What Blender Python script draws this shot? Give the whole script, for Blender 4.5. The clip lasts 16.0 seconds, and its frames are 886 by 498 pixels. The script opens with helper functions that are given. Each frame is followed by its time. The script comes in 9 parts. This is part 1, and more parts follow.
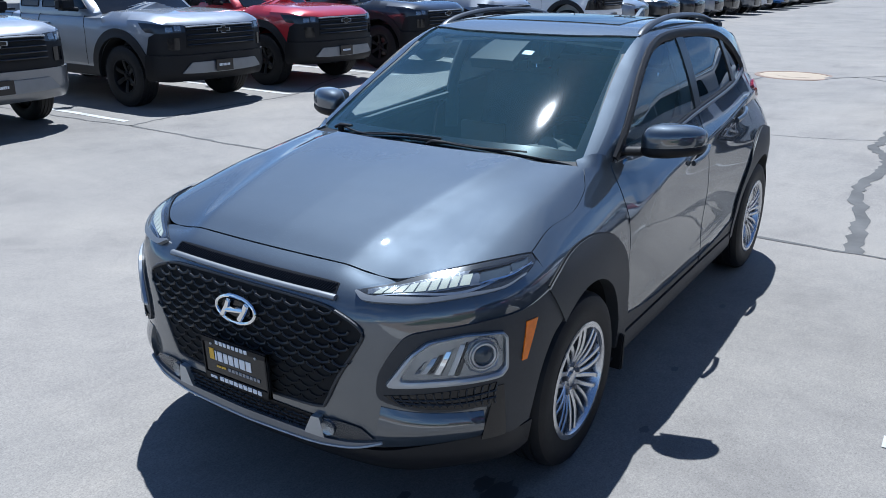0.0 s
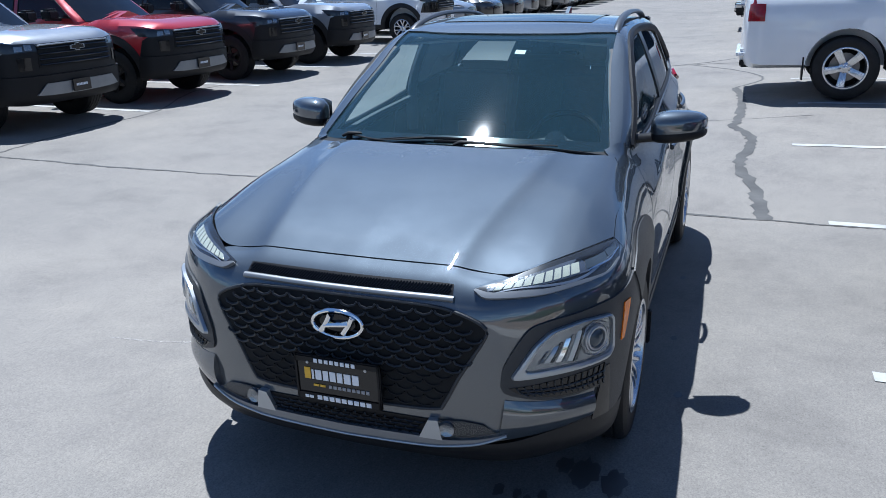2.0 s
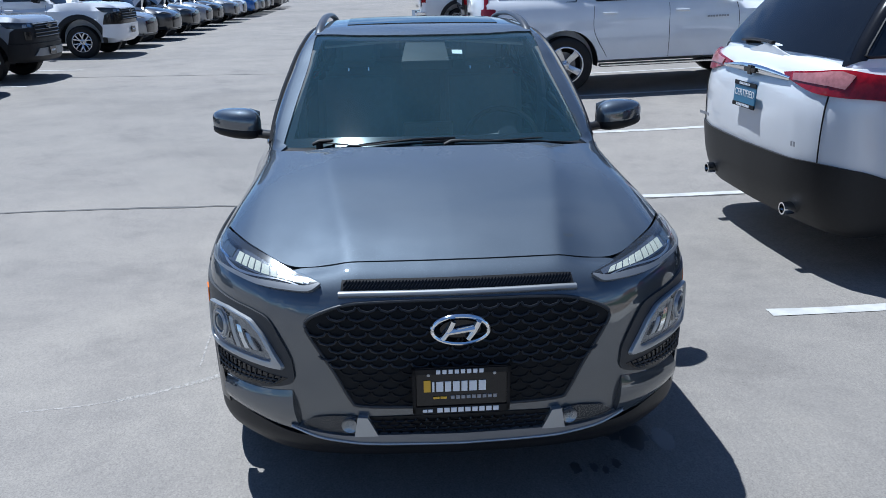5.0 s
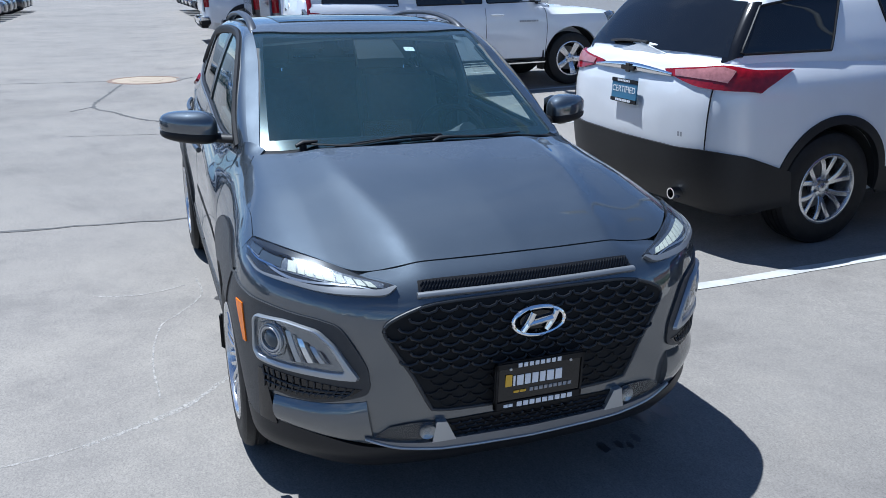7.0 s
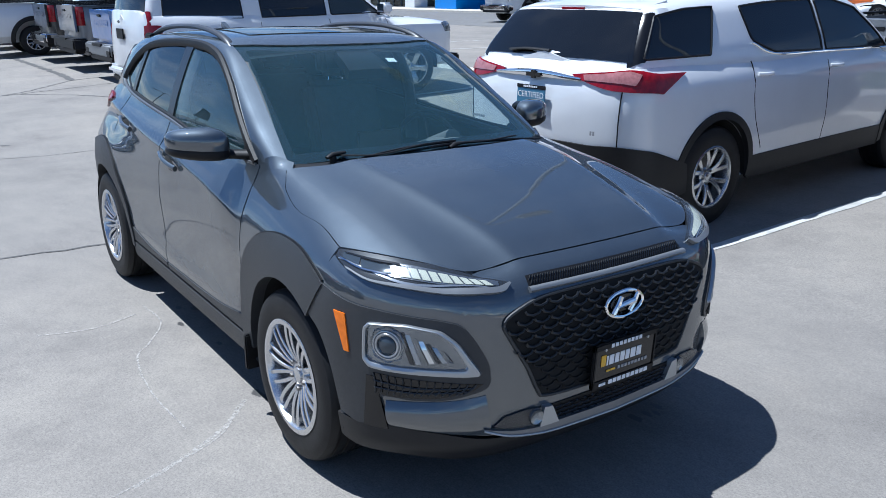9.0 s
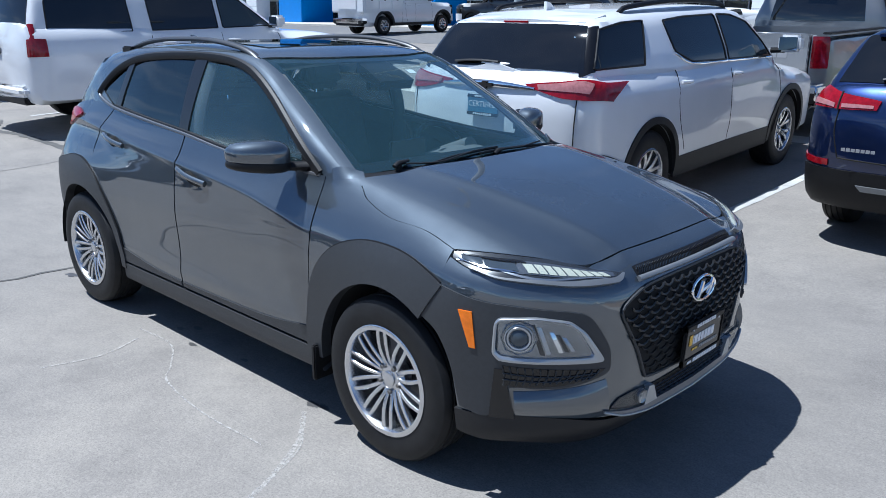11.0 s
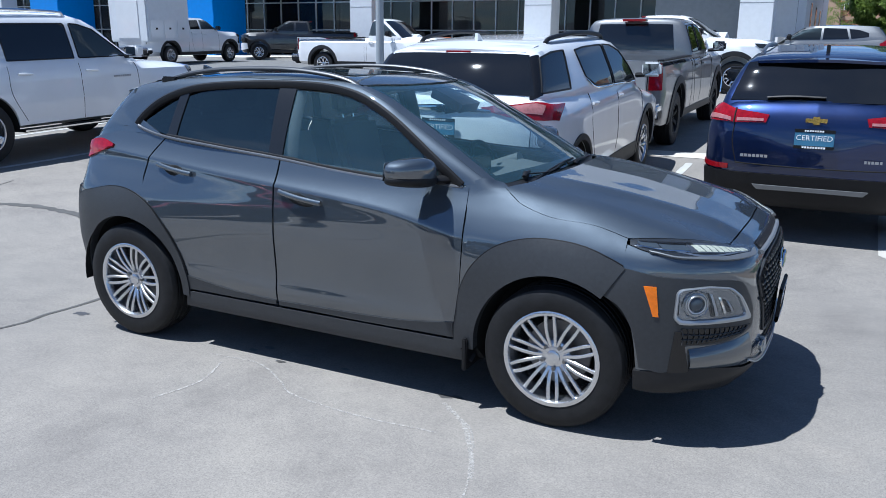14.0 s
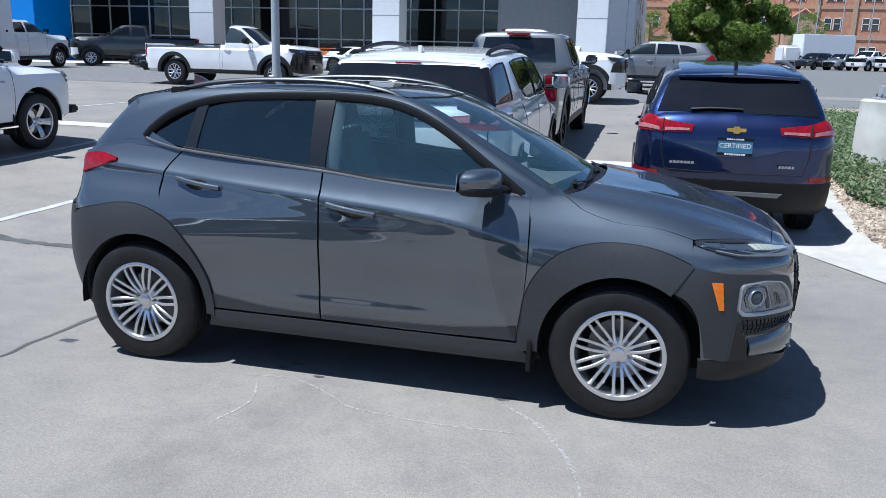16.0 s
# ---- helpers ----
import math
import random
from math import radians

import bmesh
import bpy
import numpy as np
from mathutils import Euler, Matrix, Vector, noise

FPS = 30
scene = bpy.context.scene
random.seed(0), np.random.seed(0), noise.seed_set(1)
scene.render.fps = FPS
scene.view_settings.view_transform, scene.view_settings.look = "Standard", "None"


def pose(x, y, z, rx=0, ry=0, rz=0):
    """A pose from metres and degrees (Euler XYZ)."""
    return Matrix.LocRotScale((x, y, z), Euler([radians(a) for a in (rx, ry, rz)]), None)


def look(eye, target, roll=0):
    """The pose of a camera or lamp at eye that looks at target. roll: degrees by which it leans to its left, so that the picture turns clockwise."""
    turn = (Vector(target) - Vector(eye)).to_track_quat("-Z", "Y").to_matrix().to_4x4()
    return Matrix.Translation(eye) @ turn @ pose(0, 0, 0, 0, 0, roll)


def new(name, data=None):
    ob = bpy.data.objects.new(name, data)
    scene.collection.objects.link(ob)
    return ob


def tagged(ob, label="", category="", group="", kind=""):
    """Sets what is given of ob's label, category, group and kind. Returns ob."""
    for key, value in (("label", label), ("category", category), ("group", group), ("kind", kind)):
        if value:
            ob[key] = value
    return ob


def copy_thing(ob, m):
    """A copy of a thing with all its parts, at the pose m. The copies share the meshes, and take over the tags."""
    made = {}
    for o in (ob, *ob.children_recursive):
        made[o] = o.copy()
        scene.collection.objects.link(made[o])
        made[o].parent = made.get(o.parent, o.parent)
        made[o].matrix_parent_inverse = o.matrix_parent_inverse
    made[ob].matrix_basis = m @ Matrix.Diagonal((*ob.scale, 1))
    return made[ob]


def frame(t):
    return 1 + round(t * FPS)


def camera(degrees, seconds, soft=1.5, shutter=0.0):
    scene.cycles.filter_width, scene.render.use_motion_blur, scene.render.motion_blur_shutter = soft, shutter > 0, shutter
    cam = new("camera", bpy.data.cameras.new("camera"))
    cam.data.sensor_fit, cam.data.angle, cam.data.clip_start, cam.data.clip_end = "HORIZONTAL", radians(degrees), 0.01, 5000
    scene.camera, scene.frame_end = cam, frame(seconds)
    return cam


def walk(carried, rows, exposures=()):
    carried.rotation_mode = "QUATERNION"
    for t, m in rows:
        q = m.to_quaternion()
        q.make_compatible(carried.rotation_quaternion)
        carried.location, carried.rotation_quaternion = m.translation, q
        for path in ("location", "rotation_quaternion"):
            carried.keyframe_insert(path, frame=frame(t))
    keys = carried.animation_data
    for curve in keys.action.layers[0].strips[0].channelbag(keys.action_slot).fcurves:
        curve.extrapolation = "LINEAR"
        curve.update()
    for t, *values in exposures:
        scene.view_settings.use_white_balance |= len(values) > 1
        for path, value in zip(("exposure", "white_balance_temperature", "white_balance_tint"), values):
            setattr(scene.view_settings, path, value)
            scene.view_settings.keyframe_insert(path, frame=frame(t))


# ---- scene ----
cam = camera(57.4, 16.0, soft=0.75)
PATH = [
    (0, (3.84, 1.914, 1.783), (2.258, 0.879, 1.131), 0.4),
    (0.5, (3.912, 1.733, 1.764), (2.278, 0.777, 1.118), 0.1),
    (1, (3.975, 1.552, 1.768), (2.29, 0.685, 1.126), -0.3),
    (1.5, (4.112, 1.357, 1.768), (2.379, 0.589, 1.128), -0.8),
    (2, (4.292, 1.16, 1.787), (2.516, 0.502, 1.143), -1.1),
    (2.5, (4.372, 0.95, 1.771), (2.557, 0.412, 1.124), -1.4),
    (3, (4.397, 0.741, 1.773), (2.551, 0.33, 1.123), -1.6),
    (3.5, (4.426, 0.524, 1.779), (2.556, 0.243, 1.127), -1.6),
    (4, (4.483, 0.28, 1.791), (2.597, 0.132, 1.141), -1.4),
    (6.5, (4.341, -0.887, 1.71), (2.514, -0.353, 1.096), 0.1),
    (7, (4.248, -1.101, 1.715), (2.466, -0.436, 1.097), 0.3),
    (7.5, (4.167, -1.314, 1.718), (2.435, -0.526, 1.103), 0.3),
    (8, (4.128, -1.598, 1.725), (2.45, -0.695, 1.117), 0.4),
    (8.5, (4.059, -1.803, 1.716), (2.438, -0.797, 1.117), 0.3),
    (9, (3.918, -2.018, 1.718), (2.362, -0.91, 1.126), 0.4),
    (11.5, (3.309, -3.055, 1.71), (2.056, -1.596, 1.162), 0.6),
    (12, (3.177, -3.324, 1.718), (1.986, -1.809, 1.183), 0.5),
    (12.5, (3.036, -3.526, 1.701), (1.91, -1.957, 1.18), 0.5),
    (13, (2.826, -3.722, 1.698), (1.78, -2.094, 1.192), 0.4),
    (13.5, (2.607, -3.907, 1.685), (1.648, -2.222, 1.191), 0.5),
    (14, (2.382, -4.14, 1.702), (1.518, -2.404, 1.214), 0.7),
    (14.5, (2.146, -4.248, 1.676), (1.374, -2.466, 1.198), 1.1),
    (15, (1.881, -4.323, 1.688), (1.203, -2.502, 1.216), 1.4),
    (15.5, (1.627, -4.456, 1.691), (1.045, -2.601, 1.224), 1.6),
    (16, (1.382, -4.623, 1.704), (0.9, -2.737, 1.244), 1.6),
]
walk(cam, [(t, look(eye, target, roll)) for t, eye, target, roll in PATH], [(0, 0.64, 5480, 8), (1.5, 0.60, 5480, 8), (4, 0.38, 5480, 8), (6.5, 0.54, 5480, 8), (9, 0.58, 5480, 8), (12.5, 0.58, 5480, 8), (16, 0.54, 5600, 8)])

# ---------------------------------------------------------------- world, sun
SUN = Vector((-0.335, -0.25, 1.0)).normalized()
world = bpy.data.worlds.new("world")
scene.world = world
world.use_nodes = True
wn = world.node_tree.nodes
sky = wn.new("ShaderNodeTexSky")
sky.sky_type = "NISHITA"
sky.sun_disc = False
sky.sun_elevation = math.asin(SUN.z)
sky.sun_rotation = math.atan2(SUN.x, SUN.y)
sky.altitude = 2600
sky.dust_density = 0.35
sky.ozone_density = 5.0
wn["Background"].inputs[1].default_value = 0.078
# thin streaks of cloud over the whole sky, closer together towards the horizon
wl = world.node_tree.links
way = wn.new("ShaderNodeTexCoord")
sep, comb, cloud_map = wn.new("ShaderNodeSeparateXYZ"), wn.new("ShaderNodeCombineXYZ"), wn.new("ShaderNodeValToRGB")
wl.new(way.outputs["Generated"], sep.inputs[0])
lift_z = wn.new("ShaderNodeMath")
lift_z.operation, lift_z.use_clamp = "MAXIMUM", False
lift_z.inputs[1].default_value = 0.0
wl.new(sep.outputs[2], lift_z.inputs[0])
deep = wn.new("ShaderNodeMath")
deep.operation = "ADD"
deep.inputs[1].default_value = 0.16
wl.new(lift_z.outputs[0], deep.inputs[0])
for axis in (0, 1):
    q = wn.new("ShaderNodeMath")
    q.operation = "DIVIDE"
    wl.new(sep.outputs[axis], q.inputs[0])
    wl.new(deep.outputs[0], q.inputs[1])
    wl.new(q.outputs[0], comb.inputs[axis])
cloud = wn.new("ShaderNodeTexNoise")
cloud.inputs["Scale"].default_value, cloud.inputs["Detail"].default_value, cloud.inputs["Roughness"].default_value, cloud.inputs["Distortion"].default_value = 1.1, 7.0, 0.58, 0.5
wl.new(comb.outputs[0], cloud.inputs["Vector"])
for el, (at, level) in zip(cloud_map.color_ramp.elements, ((0.49, 0.0), (0.76, 1.0))):
    el.position, el.color = at, (level, level, level, 1.0)
wl.new(cloud.outputs[0], cloud_map.inputs[0])
white = wn.new("ShaderNodeMix")
white.data_type, white.blend_type = "RGBA", "MULTIPLY"
white.inputs[7].default_value = (3.4, 2.2, 1.45, 1.0)
wl.new(cloud_map.outputs[0], white.inputs[0])
wl.new(sky.outputs[0], white.inputs[6])
wl.new(white.outputs[2], wn["Background"].inputs[0])
sun_data = bpy.data.lights.new("sun", "SUN")
sun_data.energy, sun_data.angle, sun_data.color = 5.0, radians(0.53), (1.0, 0.965, 0.91)
sun = new("sun", sun_data)
sun.matrix_world = look(SUN * 60, (0, 0, 0))

# ---------------------------------------------------------------- materials
def nodes_of(name):
    m = bpy.data.materials.new(name)
    m.use_nodes = True
    nt = m.node_tree
    return m, nt, nt.nodes["Principled BSDF"]


def put(b, **kw):
    for k, v in kw.items():
        s = b.inputs[k.replace("_", " ")]
        s.default_value = (*v, 1.0) if isinstance(v, tuple) and len(v) == 3 else v


def noise_node(nt, scale, detail=4.0, rough=0.55, vec=None):
    n = nt.nodes.new("ShaderNodeTexNoise")
    n.inputs["Scale"].default_value, n.inputs["Detail"].default_value, n.inputs["Roughness"].default_value = scale, detail, rough
    if vec is not None:
        nt.links.new(vec, n.inputs["Vector"])
    return n


def ramp(nt, src, stops):
    r = nt.nodes.new("ShaderNodeValToRGB")
    e = r.color_ramp.elements
    while len(e) < len(stops):
        e.new(0.5)
    for el, (p, c) in zip(e, stops):
        el.position, el.color = p, (*c, 1.0) if len(c) == 3 else c
    nt.links.new(src, r.inputs[0])
    return r


def bump(nt, b, src, strength, dist):
    n = nt.nodes.new("ShaderNodeBump")
    n.inputs["Strength"].default_value, n.inputs["Distance"].default_value = strength, dist
    nt.links.new(src, n.inputs["Height"])
    nt.links.new(n.outputs[0], b.inputs["Normal"])
    return n


def where(nt):
    return nt.nodes.new("ShaderNodeTexCoord").outputs["Object"]


def paint(name, colour, metal=0.0, rough=0.4, coat=1.0, flake=0.0, dust=0.04, coat_rough=0.03, coat_ior=1.6):
    m, nt, b = nodes_of(name)
    put(b, Metallic=metal, Coat_Weight=coat, Coat_Roughness=coat_rough, Coat_IOR=coat_ior)
    v = where(nt)
    n = noise_node(nt, 2.3, 6, 0.6, v)
    c2 = tuple(min(1, c * (1 - dust * 2) + dust * 0.25) for c in colour)
    r = ramp(nt, n.outputs[0], [(0.35, colour), (0.75, c2)])
    out = r.outputs[0]
    if flake:
        f = noise_node(nt, 420, 2, 0.6, v)
        fr = ramp(nt, f.outputs[0], [(0.50, (1 - 0.12 * flake,) * 3), (0.62, (1, 1, 1)), (0.78, (1 + 1.6 * flake,) * 3)])
        mx = nt.nodes.new("ShaderNodeMix")
        mx.data_type, mx.blend_type = "RGBA", "MULTIPLY"
        mx.inputs[0].default_value = 1.0
        nt.links.new(out, mx.inputs[6])
        nt.links.new(fr.outputs[0], mx.inputs[7])
        out = mx.outputs[2]
    nt.links.new(out, b.inputs["Base Color"])
    rr = ramp(nt, noise_node(nt, 5.0, 5, 0.6, v).outputs[0], [(0.3, (rough - 0.03,) * 3), (0.8, (rough + 0.07,) * 3)])
    nt.links.new(rr.outputs[0], b.inputs["Roughness"])
    return m


def plain(name, colour, rough=0.5, metal=0.0, grain=0.0, scale=60.0, vary=0.12, spec=0.5):
    m, nt, b = nodes_of(name)
    put(b, Metallic=metal, Roughness=rough, Specular_IOR_Level=spec)
    v = where(nt)
    n = noise_node(nt, scale * 0.08, 5, 0.6, v)
    r = ramp(nt, n.outputs[0], [(0.3, tuple(c * (1 - vary) for c in colour)), (0.75, tuple(min(1, c * (1 + vary)) for c in colour))])
    nt.links.new(r.outputs[0], b.inputs["Base Color"])
    if grain:
        bump(nt, b, noise_node(nt, scale, 3, 0.6, v).outputs[0], grain, 0.002)
    return m


def glass(name, tint, gloss=0.02, ior=1.5, dirt_veil=0.02, film=(0.35, 0.36, 0.36)):
    """Clear or tinted pane: what is behind shows through the tint, and Fresnel adds the gloss. The film mixes in dirt
    and a painted veil of sky.
    """
    m, nt, b = nodes_of(name)
    nt.nodes.remove(b)
    t, g, mx, fr = (nt.nodes.new(k) for k in ("ShaderNodeBsdfTransparent", "ShaderNodeBsdfGlossy", "ShaderNodeMixShader", "ShaderNodeLayerWeight"))
    t.inputs[0].default_value = (*tint, 1)
    g.inputs["Roughness"].default_value = gloss
    fr.inputs[0].default_value = 0.5
    f0 = ((ior - 1) / (ior + 1)) ** 2
    pw, ma = nt.nodes.new("ShaderNodeMath"), nt.nodes.new("ShaderNodeMath")
    pw.operation, ma.operation = "POWER", "MULTIPLY_ADD"
    pw.inputs[1].default_value = 5.0
    ma.inputs[1].default_value, ma.inputs[2].default_value = 1 - f0, f0
    nt.links.new(fr.outputs["Facing"], pw.inputs[0])
    nt.links.new(pw.outputs[0], ma.inputs[0])
    d = nt.nodes.new("ShaderNodeBsdfDiffuse")
    d.inputs[0].default_value = (*film, 1)
    dm = nt.nodes.new("ShaderNodeMixShader")
    nz = ramp(nt, noise_node(nt, 3, 8, 0.75, where(nt)).outputs[0], [(0.30, (dirt_veil * 0.75,) * 3), (0.8, (dirt_veil * 1.3,) * 3)])
    nt.links.new(nz.outputs[0], dm.inputs[0])
    nt.links.new(t.outputs[0], dm.inputs[1])
    nt.links.new(d.outputs[0], dm.inputs[2])
    nt.links.new(ma.outputs[0], mx.inputs[0])
    nt.links.new(dm.outputs[0], mx.inputs[1])
    nt.links.new(g.outputs[0], mx.inputs[2])
    nt.links.new(mx.outputs[0], nt.nodes["Material Output"].inputs[0])
    return m


def glow(name, colour, strength):
    m, nt, b = nodes_of(name)
    put(b, Base_Color=colour, Roughness=0.3, Emission_Color=colour, Emission_Strength=strength)
    return m


GREY_PAINT = paint("thunder_grey_paint", (0.061, 0.075, 0.090), metal=0.86, rough=0.56, flake=0.6, dust=0.012, coat_rough=0.018, coat_ior=2.04)
WHITE_PAINT = paint("white_paint", (0.74, 0.75, 0.76), rough=0.4)
BLUE_PAINT = paint("deep_blue_paint", (0.003, 0.015, 0.076), metal=0.75, rough=0.34, flake=0.4)
BRIGHT_BLUE = paint("bright_blue_paint", (0.02, 0.13, 0.42), metal=0.3, rough=0.35)
RED_PAINT = paint("red_paint", (0.42, 0.012, 0.02), metal=0.2, rough=0.35)
SILVER_PAINT = paint("silver_paint", (0.31, 0.325, 0.345), metal=0.6, rough=0.4, flake=0.3)
STEEL_PAINT = paint("steel_grey_paint", (0.20, 0.205, 0.21), metal=0.6, rough=0.4, flake=0.3)
DARK_PAINT = paint("dark_paint", (0.018, 0.020, 0.023), metal=0.3, rough=0.35)
BLACK_PAINT = paint("black_paint", (0.006, 0.006, 0.007), rough=0.3)
ORANGE_PAINT = paint("orange_paint", (0.72, 0.16, 0.015), metal=0.1, rough=0.35)
TRIM_BLACK = plain("black_trim", (0.013, 0.013, 0.014), 0.5, grain=0.15, scale=500, spec=0.35)
CLADDING = plain("charcoal_cladding", (0.032, 0.034, 0.037), 0.48, grain=0.25, scale=700, spec=0.45)
PILLAR_BLACK = plain("satin_black_pillar", (0.012, 0.013, 0.015), 0.30, grain=0.03, scale=500, spec=0.5)
BLACK_PLASTIC = plain("black_plastic", (0.009, 0.009, 0.010), 0.5, grain=0.12, scale=500, spec=0.25)
GLOSS_BLACK = plain("gloss_black", (0.008, 0.008, 0.009), 0.12)
# near-black for liners and gaps, also for shade painted behind wheels and handles
DARK_VOID = plain("liner_and_shade_black", (0.006, 0.006, 0.006), 0.9)
RUBBER = plain("tyre_rubber", (0.011, 0.011, 0.0115), 0.58, grain=0.35, scale=220, vary=0.35, spec=0.3)
ALLOY = plain("machined_alloy", (0.62, 0.63, 0.65), 0.26, metal=0.95, vary=0.05)
ALLOY_GREY = plain("grey_alloy", (0.17, 0.175, 0.185), 0.38, metal=0.8)
SKID_SILVER = plain("skid_silver", (0.23, 0.24, 0.25), 0.45, metal=0.6, vary=0.08)
SATIN_SILVER = plain("satin_silver", (0.40, 0.42, 0.44), 0.36, metal=0.75, vary=0.05)
CHROME = plain("chrome", (0.80, 0.81, 0.82), 0.06, metal=1.0, vary=0.02)
BRAKE = plain("brake_iron", (0.22, 0.21, 0.20), 0.4, metal=0.9)
AMBER = plain("amber_lens", (0.90, 0.20, 0.004), 0.15, vary=0.15, scale=500)
RED_LENS = plain("red_lens", (0.24, 0.004, 0.010), 0.08, vary=0.35, scale=300)
CLEAR_LENS = glass("clear_lens", (0.93, 0.95, 0.97), 0.01)
LAMP_INNER = plain("lamp_inner", (0.27, 0.285, 0.30), 0.20, metal=0.8, vary=0.3, grain=0.5, scale=70)
LAMP_DARK = plain("lamp_housing", (0.020, 0.022, 0.025), 0.25, vary=0.2)
SKID_DARK = plain("skid_satin_dark", (0.19, 0.20, 0.215), 0.36, metal=0.6, vary=0.06)
PROJECTOR_GLASS = plain("projector_glass", (0.06, 0.075, 0.09), 0.05, metal=0.2)
PINK_LENS = plain("pink_clear_lens", (0.40, 0.17, 0.17), 0.12, metal=0.1, vary=0.3, scale=300)
LAMP_BOWL = plain("lamp_bowl", (0.42, 0.44, 0.47), 0.30, metal=0.85)
LED_WHITE = glow("led_white", (0.46, 0.47, 0.38), 0.06)
SMOKED = plain("smoked_lamp", (0.055, 0.06, 0.066), 0.15, metal=0.5, vary=0.4, grain=0.4, scale=60)
# teal film: sky sheen and sunlit haze painted over a little dust
WINDSCREEN = glass("windscreen_glass", (0.84, 0.94, 0.95), 0.035, ior=1.85, dirt_veil=0.072, film=(0.16, 0.37, 0.43))
SIDE_GLASS = glass("side_glass", (0.80, 0.90, 0.91), 0.012, ior=1.85, dirt_veil=0.075, film=(0.18, 0.37, 0.43))
PRIVACY = glass("privacy_glass", (0.035, 0.045, 0.055), 0.012, ior=1.9, dirt_veil=0.028, film=(0.20, 0.38, 0.45))
DARK_GLASS = glass("dark_car_glass", (0.02, 0.025, 0.03), 0.02, ior=1.85)
SOFT_GLASS = glass("soft_car_glass", (0.22, 0.26, 0.28), 0.02)
SEAT_CLOTH = plain("seat_cloth", (0.085, 0.087, 0.090), 0.85, grain=0.4, scale=400)
DASH = plain("dash_plastic", (0.085, 0.088, 0.091), 0.7, grain=0.3, scale=500)
TRIM_LIGHT = plain("pale_trim", (0.27, 0.27, 0.26), 0.8)
PILLAR_TRIM = plain("grey_pillar_trim", (0.10, 0.10, 0.10), 0.8)
LABEL_WHITE = plain("label_white", (0.78, 0.79, 0.80), 0.5, vary=0.03)
LABEL_GREY = plain("label_grey", (0.30, 0.30, 0.31), 0.5, vary=0.03)
LABEL_GOLD = plain("label_gold", (0.72, 0.42, 0.03), 0.4, vary=0.05)
LABEL_BLUE = plain("label_blue", (0.05, 0.17, 0.28), 0.5, vary=0.05)
LABEL_RED = plain("label_red", (0.55, 0.03, 0.03), 0.5)
GOLD = plain("gold_metal", (0.75, 0.52, 0.14), 0.25, metal=0.9)


def pavement_mat():
    m, nt, b = nodes_of("worn_pavement")
    v = where(nt)
    big = noise_node(nt, 0.16, 7, 0.62, v)
    mid = noise_node(nt, 1.1, 8, 0.68, v)
    fine = noise_node(nt, 120, 4, 0.75, v)
    a = ramp(nt, big.outputs[0], [(0.28, (0.178, 0.165, 0.150)), (0.46, (0.226, 0.210, 0.191)), (0.60, (0.247, 0.227, 0.204)), (0.74, (0.293, 0.268, 0.235))])
    c = ramp(nt, mid.outputs[0], [(0.26, (0.70, 0.70, 0.71)), (0.46, (0.94, 0.94, 0.94)), (0.58, (1.02, 1.02, 1.01)), (0.76, (1.12, 1.10, 1.07))])
    d = ramp(nt, fine.outputs[0], [(0.28, (0.62, 0.62, 0.62)), (0.48, (0.98, 0.98, 0.98)), (0.72, (1.26, 1.26, 1.26))])
    out = a.outputs[0]
    streak = noise_node(nt, 9.0, 6, 0.72, v)
    e = ramp(nt, streak.outputs[0], [(0.30, (0.93, 0.93, 0.93)), (0.50, (1.0, 1.0, 1.0)), (0.70, (1.05, 1.05, 1.04))])
    grit = noise_node(nt, 46, 3, 0.7, v)
    h = ramp(nt, grit.outputs[0], [(0.32, (0.89, 0.89, 0.89)), (0.50, (0.99, 0.99, 0.99)), (0.66, (1.08, 1.08, 1.075))])
    for other in (c, d, e, h):
        mx = nt.nodes.new("ShaderNodeMix")
        mx.data_type, mx.blend_type = "RGBA", "MULTIPLY"
        mx.inputs[0].default_value = 1.0
        nt.links.new(out, mx.inputs[6])
        nt.links.new(other.outputs[0], mx.inputs[7])
        out = mx.outputs[2]
    nt.links.new(out, b.inputs["Base Color"])
    put(b, Roughness=0.82, Specular_IOR_Level=0.35)
    add = nt.nodes.new("ShaderNodeMath")
    add.operation = "ADD"
    nt.links.new(fine.outputs[0], add.inputs[0])
    nt.links.new(noise_node(nt, 260, 2, 0.6, v).outputs[0], add.inputs[1])
    bump(nt, b, add.outputs[0], 0.16, 0.004)
    return m


def scuff_mat():
    """A thin pale film that breaks up into specks."""
    m, nt, b = nodes_of("dried_scuff")
    v = where(nt)
    put(b, Base_Color=(0.38, 0.36, 0.33, 1.0), Roughness=0.85)
    thin = ramp(nt, noise_node(nt, 30, 5, 0.75, v).outputs[0], [(0.32, (0, 0, 0)), (0.60, (0.9, 0.9, 0.9))])
    nt.links.new(thin.outputs[0], b.inputs["Alpha"])
    return m


PAVEMENT = pavement_mat()
TAR = plain("old_tar_seal", (0.085, 0.082, 0.078), 0.8, grain=0.6, scale=40, vary=0.3)
LINE_PAINT = plain("worn_line_paint", (0.44, 0.44, 0.42), 0.75, grain=0.3, scale=60, vary=0.24)
WATER = plain("water_spot", (0.075, 0.073, 0.072), 0.35, vary=0.1)
CONCRETE = plain("kerb_concrete", (0.42, 0.40, 0.36), 0.85, grain=0.4, scale=50, vary=0.14)
SCUFF = scuff_mat()
WHITE_PANEL = plain("white_metal_panel", (0.66, 0.68, 0.70), 0.45, vary=0.04)
GREY_PANEL = plain("grey_metal_panel", (0.20, 0.22, 0.24), 0.45, vary=0.08)
